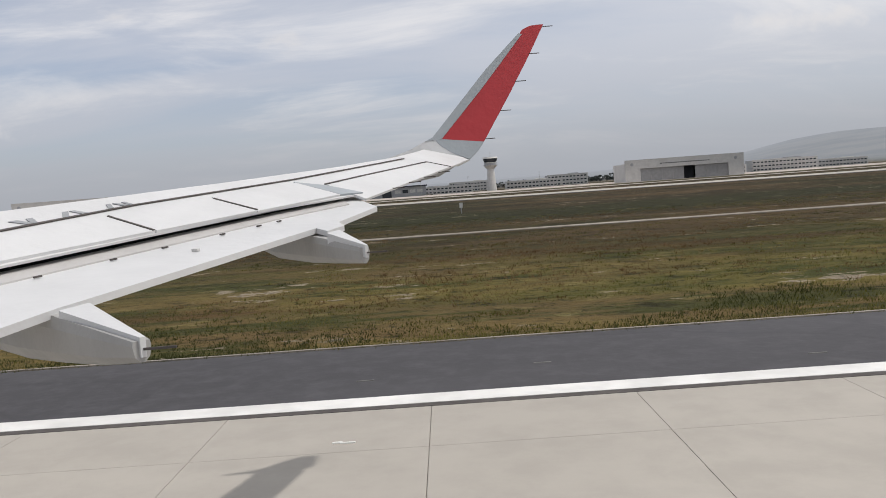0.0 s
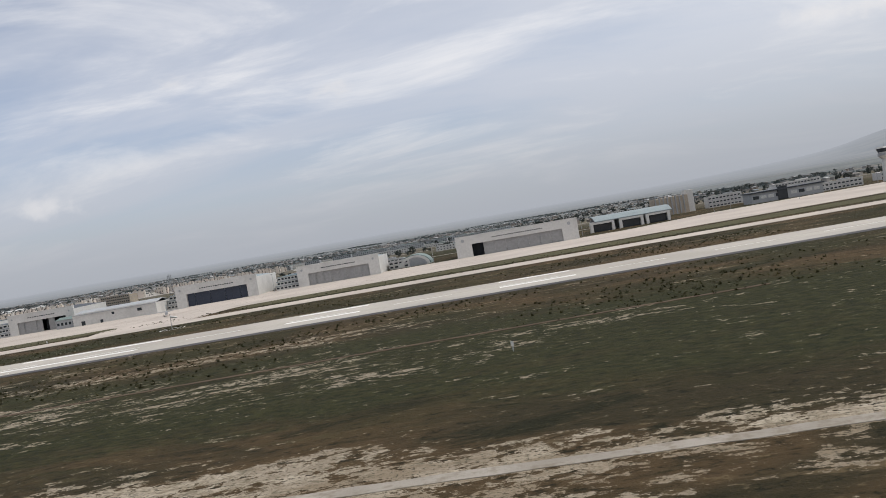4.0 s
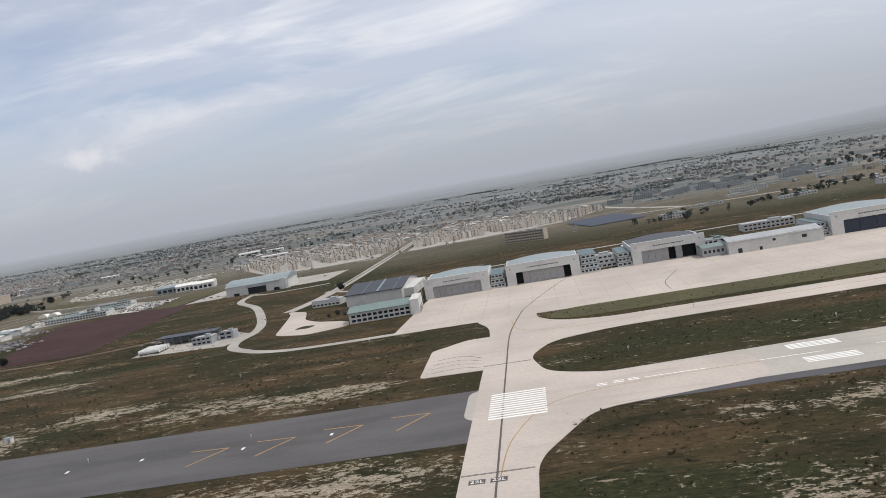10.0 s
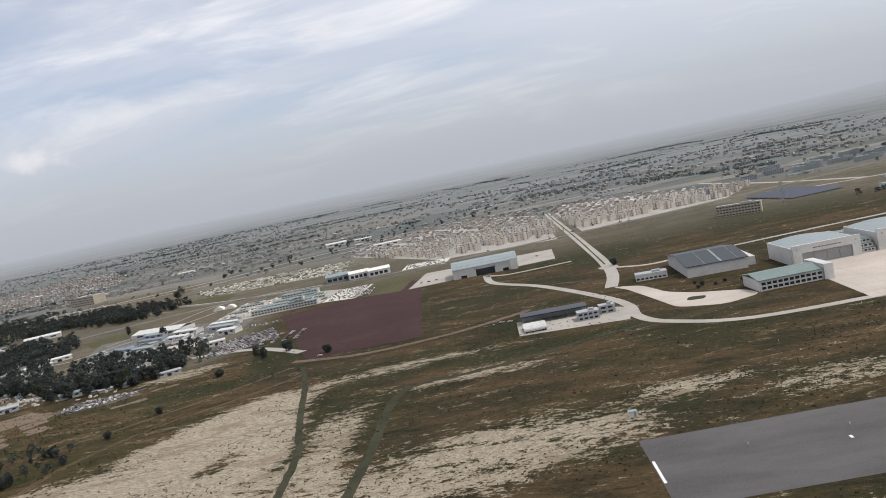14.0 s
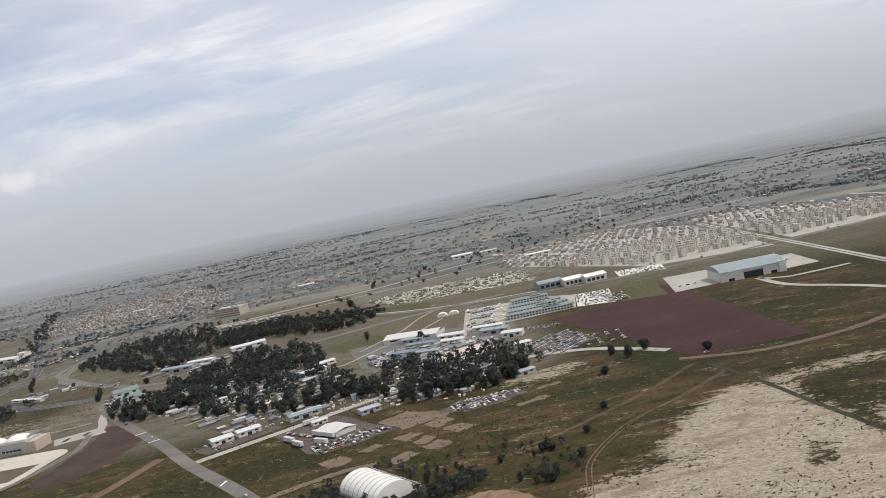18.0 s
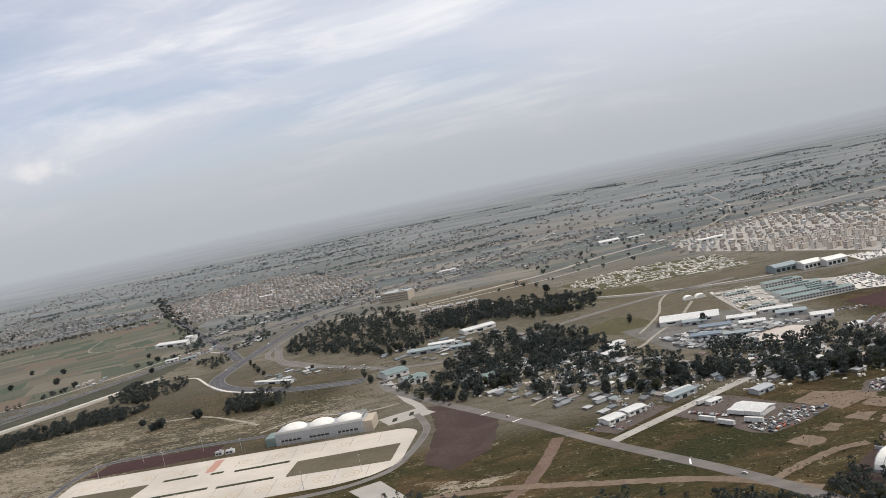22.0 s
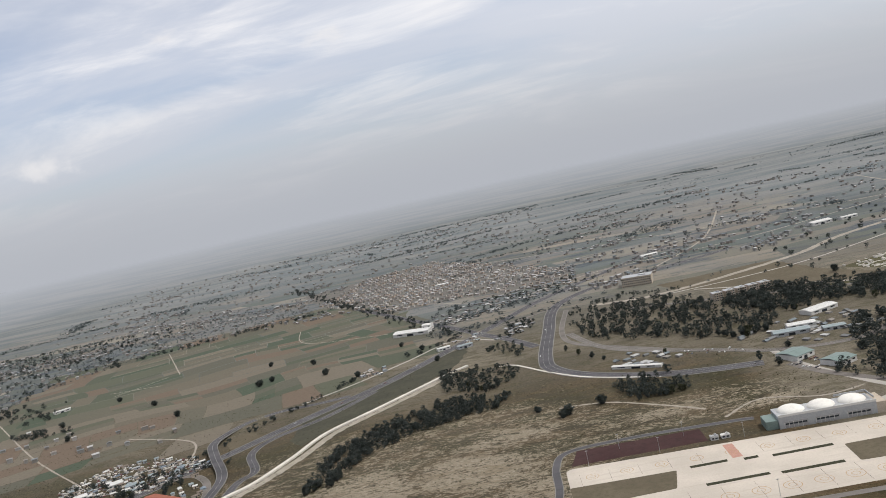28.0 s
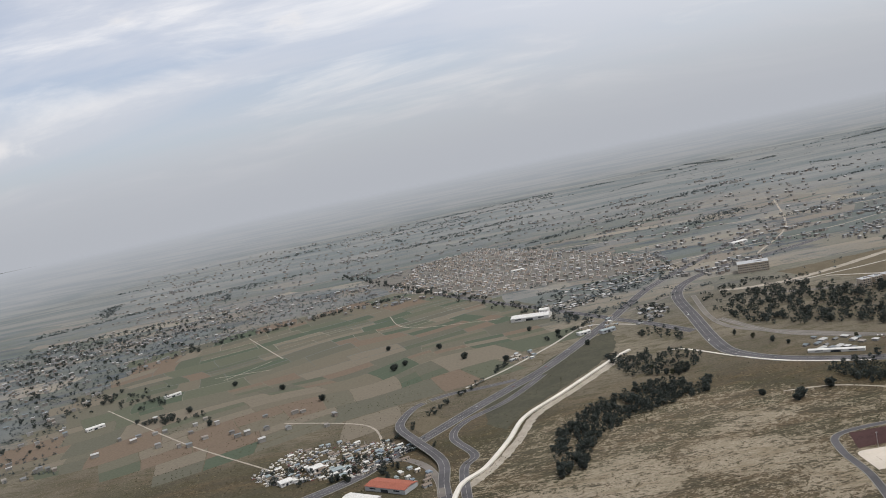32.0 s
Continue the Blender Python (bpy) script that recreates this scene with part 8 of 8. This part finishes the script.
LETTER = plain("grey_lettering", (0.30, 0.31, 0.32), 0.5, 0.0, grain=3.0, vary=0.05)
BEIGEWING = plain("beige_wing_paint", (0.50, 0.485, 0.47), 0.55, 0.0, grain=3.0, vary=0.06)
RED = plain("winglet_red_paint", (0.40, 0.030, 0.036), 0.45, 0.0, grain=3.0, vary=0.05)
FAIR = plain("fairing_grey_paint", (0.36, 0.355, 0.345), 0.5, 0.0, grain=4.0, vary=0.07)
wing = thing("aircraft_wing", (202, 0, 0), "white airliner wing with a red-tipped upturned winglet", "aircraft wing")
ROOT = Vector((202, 0, 0))
# turned with the camera's first pose, so the wing fits that view
wing.matrix_world = pose(202.01, -4.28, 2.27, 85.92, 4.05, -1.16) @ pose(202.01, -4.28, 2.27, 85.92, 4.45, -1.16).inverted() @ Matrix.Translation(ROOT)


def plane_of(o, e1, e2):
    """Points of a panel's plane, along its span and across its chord; outlines are shaped to fit the starting camera
    view.
    """
    o, e1, e2 = Vector(o) - ROOT, Vector(e1), Vector(e2)
    n = e1.cross(e2).normalized()
    n = n if n.z > 0 or abs(n.z) < 0.3 else -n
    return lambda u, v, h=0.0: o + e1 * u + e2 * v + n * h


SKIN = plane_of((200.27, -0.79, 2.35), (0.4706, 0.8798, 0.0672), (-0.8437, 0.4263, 0.3263))
FLAP = plane_of((200.5287, -1.3676, 2.0972), (0.4597, 0.8852, 0.0714), (-0.8863, 0.4523, 0.0992))
BLADEP = plane_of((202.1977, 2.452, 2.5447), (0.9988, 0.0499, 0.0), (-0.0107, 0.2143, 0.9767))


def panel(name, plan, outline, mat, top=0.0, thick=0.03, label="", parent=None):
    """A flat panel of the given outline with a thickness."""
    bm = bmesh.new()
    up = [bm.verts.new(plan(u, v, top)) for u, v in outline]
    dn = [bm.verts.new(plan(u, v, top - thick)) for u, v in outline]
    n = len(up)
    for tri in geometry.tessellate_polygon([[Vector((u, v, 0)) for u, v in outline]]):
        bm.faces.new([up[i] for i in tri])
        bm.faces.new([dn[i] for i in tri[::-1]])
    for i in range(n):
        bm.faces.new((up[i], up[(i + 1) % n], dn[(i + 1) % n], dn[i]))
    bmesh.ops.recalc_face_normals(bm, faces=bm.faces[:])
    return part(name, bm, mat, parent or wing, label)


def seam(name, plan, pts, half, mat, top):
    """A narrow dark joint along a line of a panel."""
    p = [Vector(q) for q in pts]
    left, right = [], []
    for i, q in enumerate(p):
        d = (p[min(i + 1, len(p) - 1)] - p[max(i - 1, 0)]).normalized()
        s = Vector((-d.y, d.x)) * half
        left.append((q + s)[:]), right.append((q - s)[:])
    return panel(name, plan, left + right[::-1], mat, top, 0.004)


panel("upper_skin", SKIN, [(-0.6, -0.08), (-0.064, -0.084), (1.235, -0.118), (2.301, -0.125), (3.087, -0.095), (3.55, -0.04), (3.769, 0.005), (3.90, -0.11), (3.928, -0.149), (3.776, -0.366), (3.268, -0.453), (1.80, -0.60), (1.752, -0.595), (1.047, -0.568), (-0.439, -0.592), (-0.9, -0.60)], WING, 0.0, 0.010)
panel("lower_skin", SKIN, [(-0.6, -0.09), (1.235, -0.125), (2.301, -0.135), (3.6, -0.06), (3.7, -0.30), (3.2, -0.42), (1.7, -0.47), (-0.439, -0.46), (-0.8, -0.46)], FAIR, -0.012, 0.06)
panel("aileron", SKIN, [(1.79, -0.39), (2.231, -0.355), (3.20, -0.297), (3.29, -0.45), (1.755, -0.68)], WING, 0.004, 0.014)
seam("spar_seam", SKIN, [(-0.7, -0.325), (-0.219, -0.293), (0.486, -0.245), (1.681, -0.232), (3.113, -0.157)], 0.007, SEAL, 0.006)
seam("hinge_seam", SKIN, [(1.778, -0.382), (2.231, -0.348), (3.22, -0.289), (3.297, -0.455)], 0.006, SEAL, 0.008)
for ends in (((-0.7, -0.34), (-0.66, -0.59)), ((0.236, -0.345), (0.269, -0.573)), ((0.887, -0.342), (0.938, -0.568))):
    seam("spoiler_seam", SKIN, ends, 0.006, SEAL, 0.016)
for u0, u1 in ((-0.65, 0.225), (0.25, 0.88), (0.90, 1.60)):
    panel("spoiler", SKIN, [(u0, -0.335 + 0.02 * u0), (u1, -0.335 + 0.02 * u1), (u1 + 0.05, -0.574), (u0 + 0.03, -0.578)], WING, 0.012, 0.012)
panel("outer_spoiler", SKIN, [(1.60, -0.29), (1.743, -0.407), (1.838, -0.606), (1.655, -0.57)], WGREY, 0.012, 0.012, "grey outer spoiler panel")
for bar in ([(-0.13, -0.215), (-0.09, -0.215), (-0.05, -0.275), (-0.08, -0.278)], [(-0.05, -0.212), (-0.02, -0.212), (-0.04, -0.275), (-0.07, -0.277)], [(0.13, -0.20), (0.16, -0.20), (0.12, -0.258), (0.085, -0.26)], [(0.165, -0.20), (0.19, -0.20), (0.225, -0.252), (0.19, -0.255)], [(0.37, -0.185), (0.395, -0.185), (0.37, -0.235), (0.34, -0.237)], [(0.405, -0.187), (0.425, -0.187), (0.46, -0.232), (0.43, -0.233)], [(0.455, -0.187), (0.475, -0.187), (0.485, -0.23), (0.465, -0.231)]):
    panel("lettering_bar", SKIN, bar, LETTER, 0.004, 0.003)
# dark strip below the skin stands for the shade in the gap
panel("flap_gap_shade", FLAP, [(-0.3, 0.2), (0.0, 0.2), (1.536, 0.2), (2.25, 0.1), (2.29, 0.01), (1.536, 0.012), (0.0, -0.008), (-0.3, -0.01)], DARK, 0.003, 0.02, "dark strip painted as shade between spoiler and flap")
panel("flap", FLAP, [(-0.3, 0.0), (0.0, 0.0), (1.536, 0.017), (2.194, 0.036), (2.314, 0.015), (1.971, -0.349), (1.426, -0.457), (1.343, -0.541), (1.177, -0.559), (1.229, -0.464), (0.369, -0.546), (-0.276, -0.606), (-0.483, -0.645), (-0.75, -0.68)], WING, 0.0, 0.025)
panel("flap_step", FLAP, [(-0.3, 0.0), (0.0, 0.0), (1.536, 0.017), (2.194, 0.03), (1.99, -0.162), (1.419, -0.134), (0.731, -0.16), (-0.13, -0.17), (-0.4, -0.18)], BEIGEWING, 0.006, 0.006, "slightly darker beige band along the flap")
for u in (-0.023, 0.3, 0.56, 0.9, 1.15, 1.3):
    panel("flap_fastener", FLAP, [(u, -0.192), (u + 0.03, -0.192), (u + 0.03, -0.200), (u, -0.200)], SEAL, 0.010, 0.006)
panel("flap_latch", FLAP, [(0.56, -0.345), (0.58, -0.34), (0.585, -0.365), (0.57, -0.365)], WHITEROOF, 0.012, 0.01)


def fairing(tl, tr, tail, keel, half):
    """A flap-track fairing: a deep hull with a flat white panel narrowing to the tail."""
    tl, tr, tail = (Vector(p) - ROOT for p in (tl, tr, tail))
    keel = [Vector(p) - ROOT for p in keel]
    ax = (tail - (tl + tr) / 2).to_2d().normalized()
    side = Vector((-ax.y, ax.x, 0)) * half
    bm = bmesh.new()
    rings = []
    for i, k in enumerate(keel):
        u = i / (len(keel) - 1)
        w = max(0.18, math.sin(math.pi * (0.25 + 0.62 * u)))
        topz = tl.z + 0.02 + (tail.z - tl.z) * max(0, (u - 0.55) / 0.45) - k.z
        rings.append([bm.verts.new(k + side * (w * x) + Vector((0, 0, topz * z))) for x, z in ((0.25, 0.0), (0.8, 0.25), (1, 0.75), (0.9, 1), (-0.9, 1), (-1, 0.75), (-0.8, 0.25), (-0.25, 0.0))])
    for p, q in zip(rings, rings[1:]):
        for k in range(8):
            bm.faces.new((p[k], p[(k + 1) % 8], q[(k + 1) % 8], q[k]))
    bm.faces.new(rings[0]), bm.faces.new(rings[-1])
    bmesh.ops.recalc_face_normals(bm, faces=bm.faces[:])
    f = part("flap_track_fairing", bm, FAIR, wing, "grey flap-track fairing")
    top = bmesh.new()
    tri = [tl, tr, tail + side * 0.12, tail - side * 0.12]
    up, dn = [top.verts.new(p + Vector((0, 0, 0.03))) for p in tri], [top.verts.new(p - Vector((0, 0, 0.02))) for p in tri]
    top.faces.new(up), top.faces.new(dn[::-1])
    for k in range(4):
        top.faces.new((up[k], up[(k + 1) % 4], dn[(k + 1) % 4], dn[k]))
    bmesh.ops.recalc_face_normals(top, faces=top.faces[:])
    part("top_panel", top, WING, f, "white panel on the fairing")
    part("discharge_wick", boxes((tail.x, tail.y - 0.003, tail.z - 0.003, tail.x + 0.08, tail.y + 0.003, tail.z + 0.003)), SEAL, f)


fairing((200.973, -1.953, 1.988), (201.024, -1.866, 1.995), (201.295, -2.239, 1.939), ((200.185, -1.004, 1.833), (200.483, -1.336, 1.839), (200.726, -1.606, 1.838), (200.963, -1.87, 1.858), (201.15, -2.08, 1.88), (201.289, -2.233, 1.906)), 0.06)
fairing((201.576, -0.697, 2.092), (201.621, -0.615, 2.099), (201.762, -1.011, 2.047), ((200.957, 0.733, 2.03), (201.231, 0.139, 1.975), (201.479, -0.397, 1.978), (201.62, -0.70, 1.99), (201.753, -0.99, 2.004)), 0.05)
panel("winglet_root", BLADEP, [(-0.50, -0.01), (-0.30, 0.05), (-0.166, 0.114), (-0.084, 0.127), (-0.052, 0.078), (0.041, 0.006), (0.179, -0.061), (0.09, -0.10), (-0.02, -0.10), (-0.3, -0.06)], WING, 0.0, 0.03)
panel("winglet_band", BLADEP, [(-0.084, 0.127), (-0.03, 0.123), (0.306, 0.078), (0.255, 0.01), (0.18, -0.055), (0.041, 0.006), (-0.052, 0.078)], WGREY, 0.002, 0.024, "pale grey band at the winglet foot")
panel("winglet_leading_edge", BLADEP, [(-0.166, 0.114), (-0.101, 0.142), (0.13, 0.40), (0.379, 0.678), (0.677, 0.965), (0.704, 0.954), (0.316, 0.501), (-0.03, 0.123)], WGREY, 0.004, 0.028, "pale grey winglet leading edge")
panel("winglet_blade", BLADEP, [(-0.03, 0.123), (0.316, 0.501), (0.675, 0.946), (0.708, 0.993), (0.773, 1.022), (0.83, 1.029), (0.89, 1.029), (0.735, 0.758), (0.567, 0.483), (0.306, 0.078)], RED, 0.0, 0.02, "red winglet blade")
for plan, u, v in [(BLADEP, *q) for q in ((0.88, 1.009), (0.745, 0.785), (0.61, 0.559), (0.465, 0.323), (0.315, 0.1))] + [(SKIN, 3.0 - 0.28 * k, -0.50 - 0.035 * k) for k in range(4)]:
    p = plan(u, v)
    part("static_wick", boxes((p.x, p.y - 0.003, p.z - 0.003, p.x + 0.085, p.y + 0.003, p.z + 0.003)), SEAL, wing)
